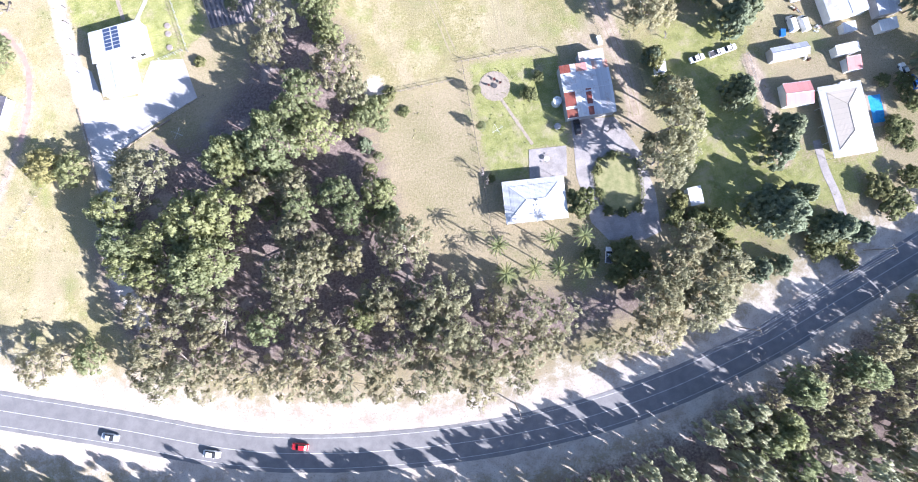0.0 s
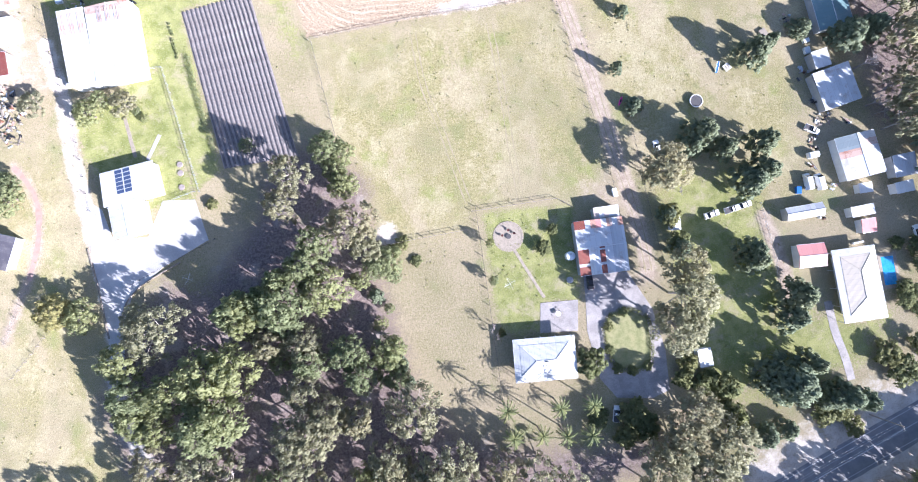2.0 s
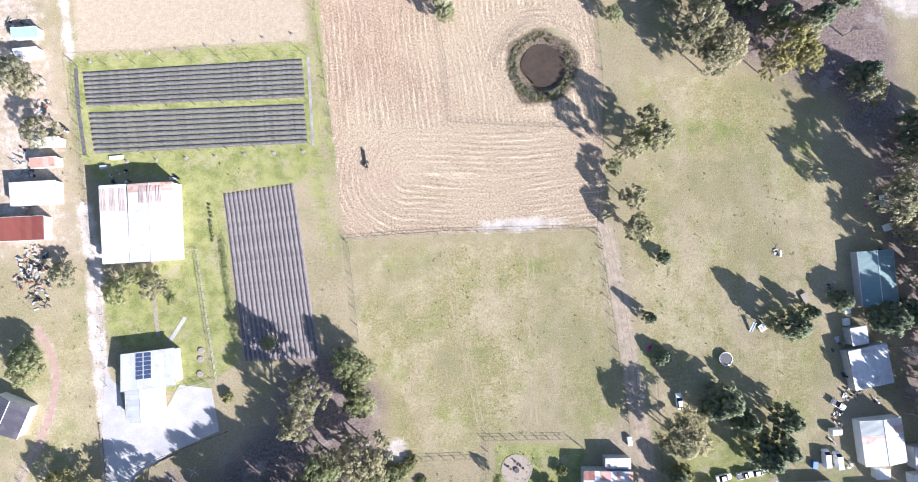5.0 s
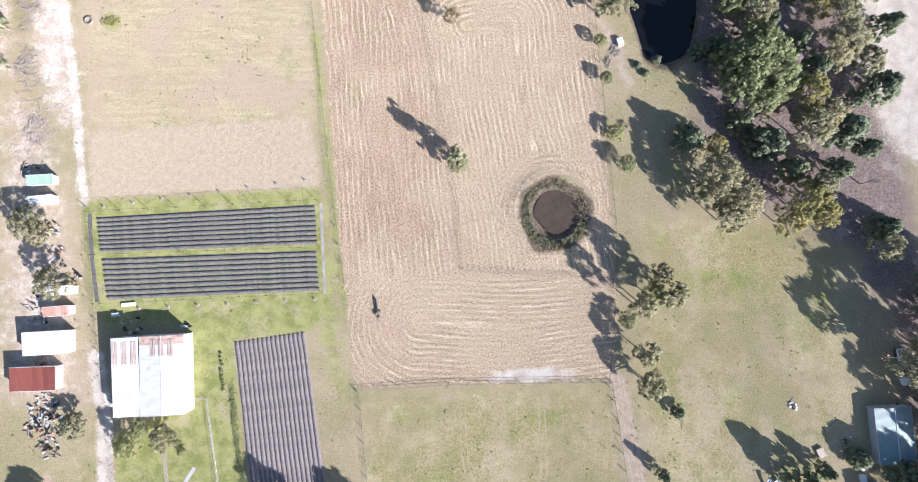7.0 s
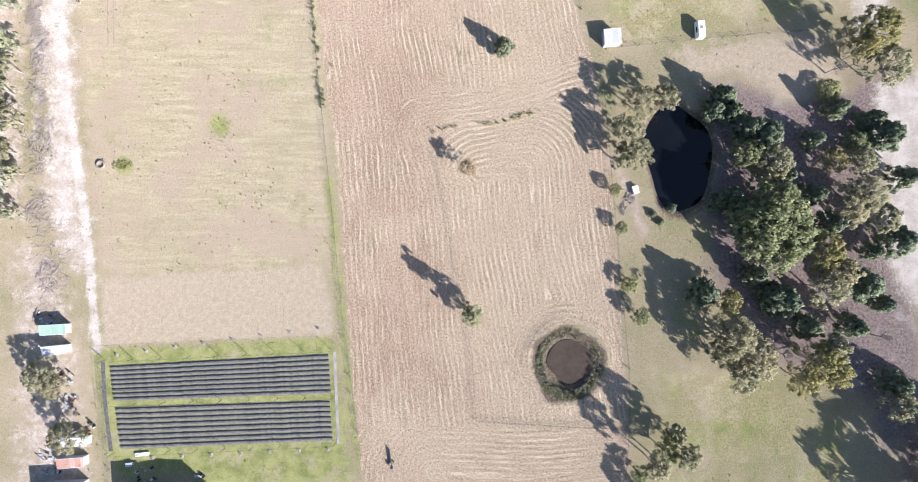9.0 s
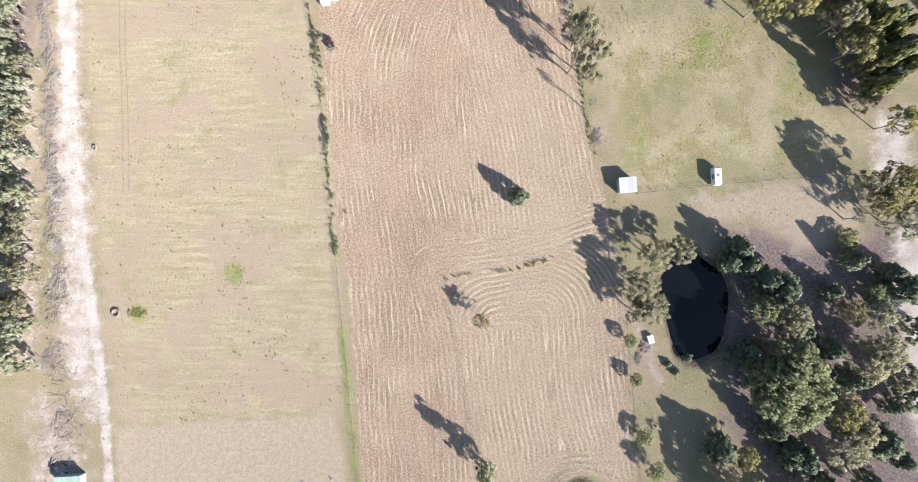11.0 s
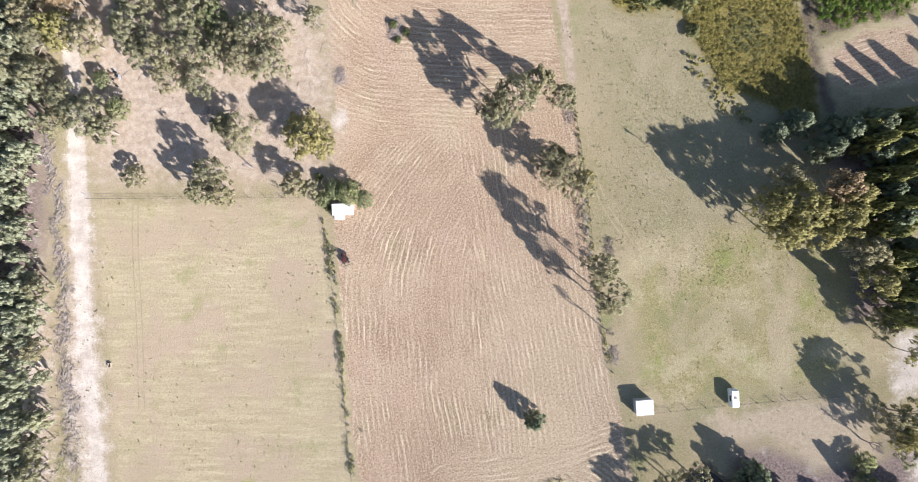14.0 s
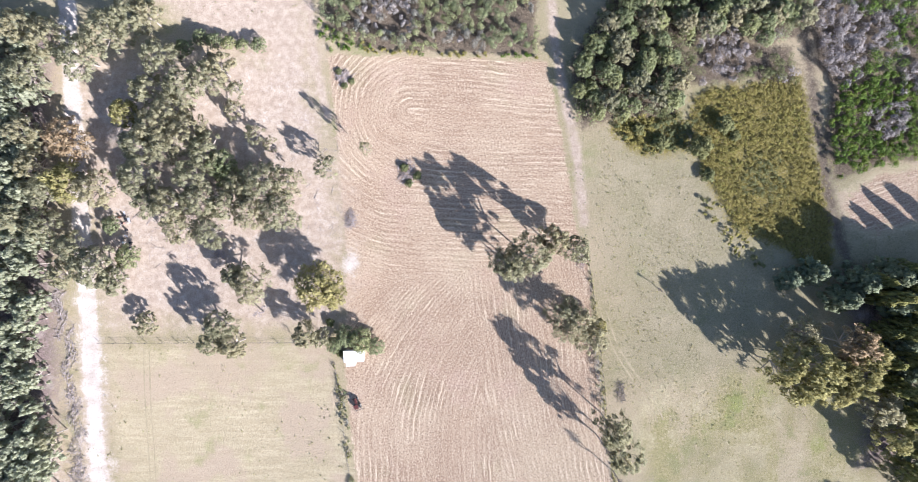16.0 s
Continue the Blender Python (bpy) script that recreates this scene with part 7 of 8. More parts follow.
def sagging(a, b, drop, r):
    """One cable that hangs from a to b."""
    bm, rings = bmesh.new(), []
    a, b = Vector(a), Vector(b)
    side = (b - a).cross(Vector((0, 0, 1))).normalized() * r
    for k in range(13):
        t = k / 12
        c = a.lerp(b, t) - Vector((0, 0, 4 * drop * t * (1 - t)))
        rings.append([bm.verts.new(c + o) for o in (side, Vector((0, 0, r)), -side, Vector((0, 0, -r)))])
    for p, q in zip(rings, rings[1:]):
        for k in range(4):
            bm.faces.new((p[k], p[(k + 1) % 4], q[(k + 1) % 4], q[k]))
    bm.faces.new(rings[0][::-1]), bm.faces.new(rings[-1])
    bmesh.ops.recalc_face_normals(bm, faces=bm.faces)
    return bm


cables = thing("power_cable", pose(0, 0, 0), "pale overhead power cables along the road", "cable")
for k in (-1.2, -0.6, 0.6, 1.2):
    part("cable", sagging((79.4 - k * 0.34, -28.6 + k * 0.94, 9.3), (119.5 - k * 0.34, -15.1 + k * 0.94, 9.3), 0.7, 0.024), STEEL, cables)
    part("cable", sagging((14.9 - k * 0.09, -36.6 + k, 9.3), (79.4 - k * 0.34, -28.6 + k * 0.94, 9.3), 1.0, 0.022), STEEL, cables)

# ---- dark shed and kerbs in the south-west ----
building("shed", "dark metal-roofed shed with a pale gutter beside a track", "shed", -112.6, 70.9, 9.4, 10.5, 67.0, 2.9, 0.9, "gable", DARK_ROOF, WHITE_WALL, 0.35)
for kerb_line in ([(-64.5, 59.5), (-71.1, 56.9), (-76.7, 54.3), (-81.2, 49.7), (-83.0, 42.9)], [(-89.4, 67.3), (-87.8, 56.3), (-86.9, 45.4), (-86.5, 41.7)]):
    tagged(part("garden_edging", ribbon(smooth_line(kerb_line, 1.0), 0.14, -0.14, 0.38, 0.42, 0.03), TIMBER), "low dark timber edging along the concrete drive", "edging")
for wire_line in ([(-108.3, 58.1), (-111.0, 51.6), (-114.5, 45.0)], [(-101.9, 46.7), (-107.4, 41.1), (-113.5, 35.4)]):
    fence(wire_line, 3.0, POST, (0.4, 0.75, 1.1), DARK_STEEL, 0.018, "plain wire farm fence on dark posts")
for x, y in ((-61.2, 87.0), (-61.3, 84.5), (-61.5, 80.4)):
    bed = thing("garden_bed", pose(x, y, 0), "round pale-edged garden bed on the lawn", "garden bed", "round garden beds")
    part("edging", tube(bmesh.new(), (0, 0, -0.05), (0, 0, 0.25), 0.85, 0.85, 18), PAVER, bed)
    part("soil", tube(bmesh.new(), (0, 0, 0.2), (0, 0, 0.27), 0.72, 0.72, 18), CROP_SOIL, bed)

# ---- vehicles ----


def wheel_meshes(r, w):
    tyre = mesh_of("tyre", tube(bmesh.new(), (0, -w / 2, 0), (0, w / 2, 0), r, r, 14), RUBBER)
    rim = mesh_of("rim", tube(bmesh.new(), (0, -w / 2 - 0.01, 0), (0, w / 2 + 0.01, 0), r * 0.6, r * 0.6, 10), STEEL)
    return tyre, rim


TYRE, RIM = wheel_meshes(0.33, 0.22)


def put_wheel(root, x, y, r=0.33, tyre=TYRE, rim=RIM):
    wheel = part("wheel", tyre, None, root, m=pose(x, y, r))
    wheel.data = tyre
    part("rim", rim, None, wheel)


def body_mesh(name, stations, mat):
    """A shell through cross-sections (x, half width below, half width above, z below, z above), with chamfered shoulders."""
    bm, rows = bmesh.new(), []
    for x, w0, w1, z0, z1 in stations:
        s = min(0.12, (z1 - z0) * 0.3)
        prof = [(-w0 + 0.05, z0), (-w0, z0 + s), (-w1, z1 - s), (-w1 + s, z1), (w1 - s, z1), (w1, z1 - s), (w0, z0 + s), (w0 - 0.05, z0)]
        rows.append([bm.verts.new((x, y, z)) for y, z in prof])
    n = 8
    for r, s in zip(rows, rows[1:]):
        for k in range(n):
            bm.faces.new((r[k], r[(k + 1) % n], s[(k + 1) % n], s[k]))
    bm.faces.new(rows[0]), bm.faces.new(rows[-1][::-1])
    bmesh.ops.recalc_face_normals(bm, faces=bm.faces)
    return bm


def car(x, y, yaw, paint, label, shape="sedan", z=0.0):
    """A car, ute or van that heads along its local x."""
    root = thing({"ute": "ute", "van": "van"}.get(shape, "car"), pose(x, y, z, 0, 0, yaw), label, {"ute": "ute", "van": "van"}.get(shape, "car"))
    half, mat = 0.9, PAINT[paint]
    if shape == "van":
        part("body", body_mesh("body", [(-2.4, 0.86, 0.82, 0.35, 1.85), (-2.2, half, 0.86, 0.28, 1.98), (1.2, half, 0.86, 0.28, 1.98), (1.9, half, 0.8, 0.28, 1.3), (2.4, 0.84, 0.76, 0.35, 0.95)], mat), mat, root)
        part("windscreen", quad_slab([(1.28, -0.74, 1.93), (1.88, -0.74, 1.36), (1.88, 0.74, 1.36), (1.28, 0.74, 1.93)], 0.03), GLASS, root, "dark windscreen")
    else:
        part("body", body_mesh("body", [(-2.25, 0.8, 0.74, 0.42, 0.85), (-2.1, half, 0.84, 0.26, 0.95), (-0.9, half, 0.86, 0.24, 0.98), (0.9, half, 0.86, 0.24, 0.98), (2.0, half, 0.82, 0.26, 0.84), (2.28, 0.78, 0.7, 0.42, 0.72)], mat), mat, root)
        back = -0.35 if shape == "ute" else (-1.75 if shape == "hatch" else -1.35)
        roof_back = back + (0.15 if shape == "ute" else 0.5)
        part("cabin", body_mesh("cabin", [(back, 0.8, 0.62, 0.94, 1.0), (roof_back, 0.8, 0.64, 0.94, 1.44), (0.35, 0.8, 0.66, 0.94, 1.46), (1.05, 0.8, 0.7, 0.94, 1.0)], GLASS), GLASS, root, "dark glazed cabin")
        part("roof", boxed((roof_back + 0.35) / 2, 0, 1.44, 0.35 - roof_back, 1.2, 0.05, bevel=0.02), mat, root)
        if shape == "ute":
            part("tray", boxed(-1.3, 0, 0.97, 1.7, 1.6, 0.04), DARK_STEEL if paint == "white" else RUBBER, root, "dark open tray")
            for s in (-1, 1):
                part("tray_side", boxed(-1.3, s * 0.82, 0.95, 1.8, 0.06, 0.18), mat, root)
    for s in (-1, 1):
        for wx in (-1.4, 1.4):
            put_wheel(root, wx, s * 0.8)
        part("headlight", boxed(2.2 if shape != "van" else 2.36, s * 0.58, 0.62, 0.1, 0.3, 0.14, bevel=0.02), LINE_PAINT, root, "clear headlight")
        part("tail_light", boxed(-2.22 if shape != "van" else -2.38, s * 0.62, 0.7, 0.08, 0.22, 0.14), PAINT["red"], root, "red tail light")
        part("mirror", boxed(0.75, s * 0.96, 0.95, 0.12, 0.16, 0.12, bevel=0.02), mat, root)
    return root


car(-43.6, -35.9, 164, "red", "red hatchback driving on the asphalt road", "hatch", 0.07)
car(-66.8, -33.0, -18, "white", "white hatchback driving on the asphalt road", "hatch", 0.07)
car(-92.4, -23.3, -21, "silver", "silver-blue car driving on the asphalt road", "sedan", 0.07)
car(48.6, -2.3, 74, "white", "white ute parked beside the garden", "ute")
car(74.4, 69.6, 95, "white", "white car parked in a tree's shade", "hatch")
car(86.2, 48.0, 10, "white", "white sedan parked on the grass", "sedan")
car(92.2, 48.5, 9, "white", "white ute parked on the grass", "ute")
car(96.0, 49.1, 9, "white", "white sedan parked on the grass", "sedan")
car(120.4, 67.5, -32, "white", "white ute parked on bare ground", "ute")
car(115.7, 52.7, 92, "white", "white van parked beside another van", "van")
car(119.1, 52.1, 95, "white", "white van parked beside another van", "van")
car(48.0, 35.0, 88, "black", "black car parked in front of the shed", "sedan", 0.05)
car(144.5, 33.0, 95, "white", "white car parked under the trees", "sedan")
car(146.5, 29.0, 95, "blue", "blue car parked under the trees", "hatch")

# caravan
caravan = thing("caravan", pose(78.4, 267.0, 0, 0, 0, 93), "small white caravan parked at the paddock fence", "caravan")
part("body", body_mesh("body", [(-2.6, 1.05, 0.95, 0.5, 2.2), (-2.4, 1.15, 1.1, 0.4, 2.45), (2.3, 1.15, 1.1, 0.4, 2.45), (2.7, 1.05, 0.95, 0.7, 2.0)], PAINT["white"]), PAINT["white"], caravan)
part("roof_hatch", boxed(0.3, 0, 2.45, 0.7, 0.7, 0.12, bevel=0.03), PAINT["tan"], caravan, "small tan roof hatch")
part("drawbar", tube(bmesh.new(), (2.6, 0, 0.5), (3.9, 0, 0.45), 0.06, 0.05, 6), DARK_STEEL, caravan)
part("window", boxed(0, 1.13, 1.35, 1.6, 0.05, 0.6), GLASS, caravan, "dark side window")
for s in (-1, 1):
    put_wheel(caravan, -0.2, s * 1.0)

# box trailer
trailer = thing("camper_trailer", pose(118.8, 60.1, 0, 0, 0, 2), "small white rounded trailer on bare ground", "trailer")
part("body", body_mesh("body", [(-1.7, 0.8, 0.7, 0.5, 1.5), (-1.4, 0.95, 0.85, 0.4, 1.8), (1.2, 0.95, 0.85, 0.4, 1.8), (1.8, 0.8, 0.6, 0.5, 1.3)], PAINT["white"]), PAINT["white"], trailer)
part("drawbar", tube(bmesh.new(), (1.7, 0, 0.5), (2.8, 0, 0.45), 0.05, 0.05, 6), DARK_STEEL, trailer)
for s in (-1, 1):
    put_wheel(trailer, -0.1, s * 0.85)

# tractor with a rake behind
tractor = thing("tractor", pose(-37.0, 307.8, 0, 0, 0, 110), "small maroon tractor with a hay rake in the mown field", "tractor")
part("bonnet", body_mesh("bonnet", [(0.2, 0.4, 0.38, 0.75, 1.4), (1.6, 0.38, 0.34, 0.7, 1.3), (1.8, 0.3, 0.28, 0.75, 1.2)], PAINT["maroon"]), PAINT["maroon"], tractor)
part("chassis", boxed(0.3, 0, 0.5, 3.0, 0.5, 0.35, bevel=0.05), DARK_STEEL, tractor)
part("seat", boxed(-0.6, 0, 1.1, 0.45, 0.45, 0.4, bevel=0.06), RUBBER, tractor)
part("canopy", boxed(-0.5, 0, 2.3, 1.3, 1.3, 0.07, bevel=0.03), PAINT["maroon"], tractor)
for px_, py_ in ((-1.0, 0.55), (-1.0, -0.55), (0.1, 0.55), (0.1, -0.55)):
    part("canopy_post", tube(bmesh.new(), (px_, py_, 0.8), (px_, py_, 2.32), 0.035, 0.035, 5), DARK_STEEL, tractor)
part("exhaust", tube(bmesh.new(), (1.0, 0.2, 1.3), (1.0, 0.2, 2.1), 0.04, 0.04, 6), DARK_STEEL, tractor)
BIG_TYRE, BIG_RIM = wheel_meshes(0.72, 0.4)
MID_TYRE, MID_RIM = wheel_meshes(0.42, 0.26)
for s in (-1, 1):
    put_wheel(tractor, -0.75, s * 0.75, 0.72, BIG_TYRE, BIG_RIM)
    put_wheel(tractor, 1.35, s * 0.6, 0.42, MID_TYRE, MID_RIM)
rake = part("rake", boxed(-2.0, 0, 0.45, 0.14, 2.6, 0.12), DARK_STEEL, tractor)
for k in range(9):
    part("tine", tube(bmesh.new(), (-2.0, -1.2 + k * 0.3, 0.5), (-2.5, -1.2 + k * 0.3, 0.02), 0.03, 0.02, 4), DARK_STEEL, rake)

# a long implement in the field
boom = thing("field_implement", pose(-14.4, 143.5, 0, 0, 0, -82), "long dark steel farm implement standing in the stubble", "farm implement")
part("beam", boxed(2.6, 0, 0.55, 5.6, 0.22, 0.2, bevel=0.03), DARK_STEEL, boom)
part("drawbar", tube(bmesh.new(), (5.3, 0, 0.6), (6.9, 0.1, 0.4), 0.07, 0.06, 6), DARK_STEEL, boom)
for k in range(8):
    part("disc", tube(bmesh.new(), (0.3 + k * 0.55, -0.05, 0.3), (0.3 + k * 0.55, 0.05, 0.3), 0.3, 0.3, 12), DARK_STEEL, boom)
part("box", boxed(5.0, 0, 0.6, 0.7, 0.7, 0.5, bevel=0.05), RUBBER, boom)
for s in (-1, 1):
    put_wheel(boom, 3.8, s * 0.6)

# ---- garden things ----


def tank(x, y, r, h, mat, label):
    root = thing("water_tank", pose(x, y, 0), label, "tank")
    bm = bmesh.new()
    for k in range(6):
        tube(bm, (0, 0, k * h / 6), (0, 0, (k + 0.5) * h / 6), r, r * 1.02, 20)
        tube(bm, (0, 0, (k + 0.5) * h / 6), (0, 0, (k + 1) * h / 6), r * 1.02, r, 20)
    part("barrel", bm, mat, root)
    part("lid", tube(bmesh.new(), (0, 0, h), (0, 0, h + 0.25), r * 1.02, r * 0.25, 20), mat, root)
    part("hatch", tube(bmesh.new(), (0, r * 0.4, h + 0.12), (0, r * 0.4, h + 0.3), 0.25, 0.25, 10), GREY_WALL, root)


tank(43.6, 43.0, 1.25, 2.2, PAINT["white"], "round white water tank beside the patched shed")
tank(42.6, 36.3, 0.9, 0.6, CONCRETE, "low round concrete tank on the lawn")
tank(-89.0, 114.6, 0.6, 0.9, PAINT["white"], "small white tank beside the track")


def chair(x, y, yaw, mat, label):
    root = thing("garden_chair", pose(x, y, 0.08, 0, 0, yaw), label, "chair", "chairs round the fire pit")
    part("seat", boxed(0, 0, 0.4, 0.6, 0.6, 0.06, bevel=0.02), mat, root)
    part("backrest", boxed(-0.3, 0, 0.45, 0.06, 0.6, 0.55, bevel=0.02), mat, root)
    for cx in (-0.25, 0.25):
        for cy in (-0.25, 0.25):
            part("leg", boxed(cx, cy, 0, 0.05, 0.05, 0.4), mat, root)


fire = thing("fire_pit", pose(27.5, 51.4, 0), "round brick-paved fire pit circle on the lawn", "fire pit")
part("paving", tube(bmesh.new(), (0, 0, -0.05), (0, 0, 0.06), 4.0, 4.0, 40), PAVER, fire, "warm brick paving")
PAVER_BRICK = mesh_of("brick", boxed(0, 0, 0, 0.55, 0.9, 0.1, bevel=0.02), PAVER)
for k in range(26):
    a = k * 2 * math.pi / 26
    part("brick", PAVER_BRICK, None, fire, m=pose(4.1 * math.cos(a), 4.1 * math.sin(a), 0.0, 0, 0, math.degrees(a)))
part("hearth", tube(bmesh.new(), (0, 0, 0.06), (0, 0, 0.35), 0.7, 0.75, 14), DARK_STEEL, fire, "dark steel fire bowl")
for dx, dy, turn in ((-1.7, 0.5, 0), (0.2, 1.7, -90), (1.7, 0.6, 180)):
    chair(27.5 + dx, 51.4 + dy, turn, PAINT["maroon"], "dark reddish garden chair on the brick paving")


def hoist(x, y, turn):
    root = thing("clothes_hoist", pose(x, y, 0, 0, 0, turn), "pale rotary clothes hoist on the grass", "clothes hoist")
    part("mast", tube(bmesh.new(), (0, 0, -0.1), (0, 0, 2.1), 0.05, 0.04, 8), STEEL, root)
    for k in range(4):
        a = k * math.pi / 2
        part("arm", tube(bmesh.new(), (0, 0, 1.9), (1.75 * math.cos(a), 1.75 * math.sin(a), 2.15), 0.045, 0.035, 5), WHITE_TIMBER, root)
        b = a + math.pi / 2
        for r in (1.0, 1.7):
            part("line", tube(bmesh.new(), (r * math.cos(a), r * math.sin(a), 2.1), (r * math.cos(b), r * math.sin(b), 2.1), 0.015, 0.015, 3), STEEL, root)


hoist(25.4, 38.2, 20)
hoist(-62.1, 54.3, 60)

table = thing("patio_table", pose(37.5, 27.6, 0.09), "white round patio table with stools", "table")
part("tabletop", tube(bmesh.new(), (0, 0, 0.7), (0, 0, 0.75), 0.75, 0.75, 18), PAINT["white"], table)
part("leg", tube(bmesh.new(), (0, 0, 0), (0, 0, 0.7), 0.06, 0.06, 8), STEEL, table)
for k in range(5):
    a = k * 1.257
    stool = thing("stool", pose(37.5 + 1.3 * math.cos(a), 27.6 + 1.3 * math.sin(a), 0.09), "small dark stool round the patio table", "stool", "stools round the patio table")
    part("seat", tube(bmesh.new(), (0, 0, 0.42), (0, 0, 0.47), 0.24, 0.24, 10), PAINT["tan"], stool)
    part("leg", tube(bmesh.new(), (0, 0, 0), (0, 0, 0.42), 0.05, 0.05, 6), STEEL, stool)

trampoline = thing("trampoline", pose(88.3, 81.3, 0), "round trampoline with a pale rim on the grass", "trampoline")
bm = bmesh.new()
for k in range(24):
    a, b = k * math.pi / 12, (k + 1) * math.pi / 12
    tube(bm, (1.85 * math.cos(a), 1.85 * math.sin(a), 0.85), (1.85 * math.cos(b), 1.85 * math.sin(b), 0.85), 0.15, 0.15, 5)
part("rim", bm, PAINT["white"], trampoline, "pale padded rim")
part("mat", tube(bmesh.new(), (0, 0, 0.84), (0, 0, 0.87), 1.72, 1.72, 24), DARK_STEEL, trampoline, "dark grey bouncing mat")
for k in range(6):
    a = k * math.pi / 3
    part("leg", tube(bmesh.new(), (1.85 * math.cos(a), 1.85 * math.sin(a), 0), (1.85 * math.cos(a), 1.85 * math.sin(a), 0.85), 0.03, 0.03, 5), STEEL, trampoline)

play = thing("play_slide", pose(96.5, 90.4, 0, 0, 0, 80), "blue plastic children's slide on the grass", "slide")
part("chute", quad_slab([(-1.6, -0.35, 0.15), (1.2, -0.35, 1.5), (1.2, 0.35, 1.5), (-1.6, 0.35, 0.15)], 0.08), PAINT["blue"], play)
for s in (-1, 1):
    part("side", quad_slab([(-1.6, s * 0.38 - 0.04, 0.3), (1.2, s * 0.38 - 0.04, 1.7), (1.2, s * 0.38 + 0.04, 1.7), (-1.6, s * 0.38 + 0.04, 0.3)], 0.2), PAINT["white"], play)
    part("ladder", tube(bmesh.new(), (1.9, s * 0.3, 0), (1.2, s * 0.3, 1.5), 0.04, 0.04, 5), STEEL, play)
cubby = thing("sand_table", pose(99.5, 89.9, 0, 0, 0, 30), "low white plastic play table on the grass", "play table")
part("top", boxed(0, 0, 0.5, 2.0, 2.0, 0.12, bevel=0.04), PAINT["white"], cubby)
for k in range(2):
    part("tray", boxed(-0.35 + k * 0.7, 0, 0.62, 0.4, 1.1, 0.05, bevel=0.02), PAINT["tan"], cubby)
for cx in (-0.8, 0.8):
    for cy in (-0.8, 0.8):
        part("leg", boxed(cx, cy, 0, 0.12, 0.12, 0.5), PAINT["white"], cubby)
for x, y, turn in ((66.7, 85.0, 60), (132.8, 125.2, 50)):
    kayak = thing("kayak", pose(x, y, 0, 0, 0, turn), "bright magenta plastic kayak lying on the ground", "kayak")
    part("hull", body_mesh("hull", [(-1.6, 0.06, 0.04, 0.1, 0.2), (-0.9, 0.3, 0.24, 0.0, 0.3), (0.0, 0.4, 0.34, 0.0, 0.32), (0.9, 0.3, 0.24, 0.0, 0.3), (1.6, 0.06, 0.04, 0.1, 0.2)], PAINT["magenta"]), PAINT["magenta"], kayak)
    part("cockpit", boxed(0, 0, 0.3, 0.9, 0.4, 0.04, bevel=0.015), RUBBER, kayak)

ring = thing("tyre_ring", pose(-99.6, 226.6, 0), "large grey tractor tyre lying in the paddock", "tyre")
bm = bmesh.new()
loops = [[bm.verts.new(((1.05 + 0.3 * math.cos(v)) * math.cos(a), (1.05 + 0.3 * math.cos(v)) * math.sin(a), 0.26 + 0.26 * math.sin(v))) for v in (k * math.pi / 4 for k in range(8))] for a in (j * math.pi / 12 for j in range(24))]
for one, two in zip(loops, loops[1:] + loops[:1]):
    for k in range(8):
        bm.faces.new((one[k], two[k], two[(k + 1) % 8], one[(k + 1) % 8]))
part("tyre", bm, TIMBER, ring)
tagged(part("patch_of_weeds", leaf_mesh("patch_of_weeds", *leaf_sprays(np.random.default_rng(8), [(-93.6 + 1.7 * math.sin(k * 2.4) * (k / 26) ** 0.5 * (1.3 if k % 3 else 1.9), 226.6 + 1.3 * math.cos(k * 2.4) * (k / 26) ** 0.5, 0.1, 0.25 + 0.3 * (k * 0.37 % 1), 0.2) for k in range(34)], 26, 0.1), LEAF["grass"]), None),
       "patch of bright green weeds beside the tyre", "weeds", kind="stuff")
crate = thing("brick_trough", pose(-107.3, 275.8, 0, 0, 0, 5), "small reddish feed trough beside the track", "trough")
for cx, cy, sx, sy in ((0, 0.6, 0.9, 0.12), (0, -0.6, 0.9, 0.12), (0.4, 0, 0.12, 1.1), (-0.4, 0, 0.12, 1.1)):
    part("side", boxed(cx, cy, 0, sx, sy, 0.5, bevel=0.02), PAVER, crate)

# ---- clutter ----
CLUTTER_PAINT = ("tan", "silver", "black", "tan", "rusty", "black", "black", "rusty", "silver", "tan", "black", "white")


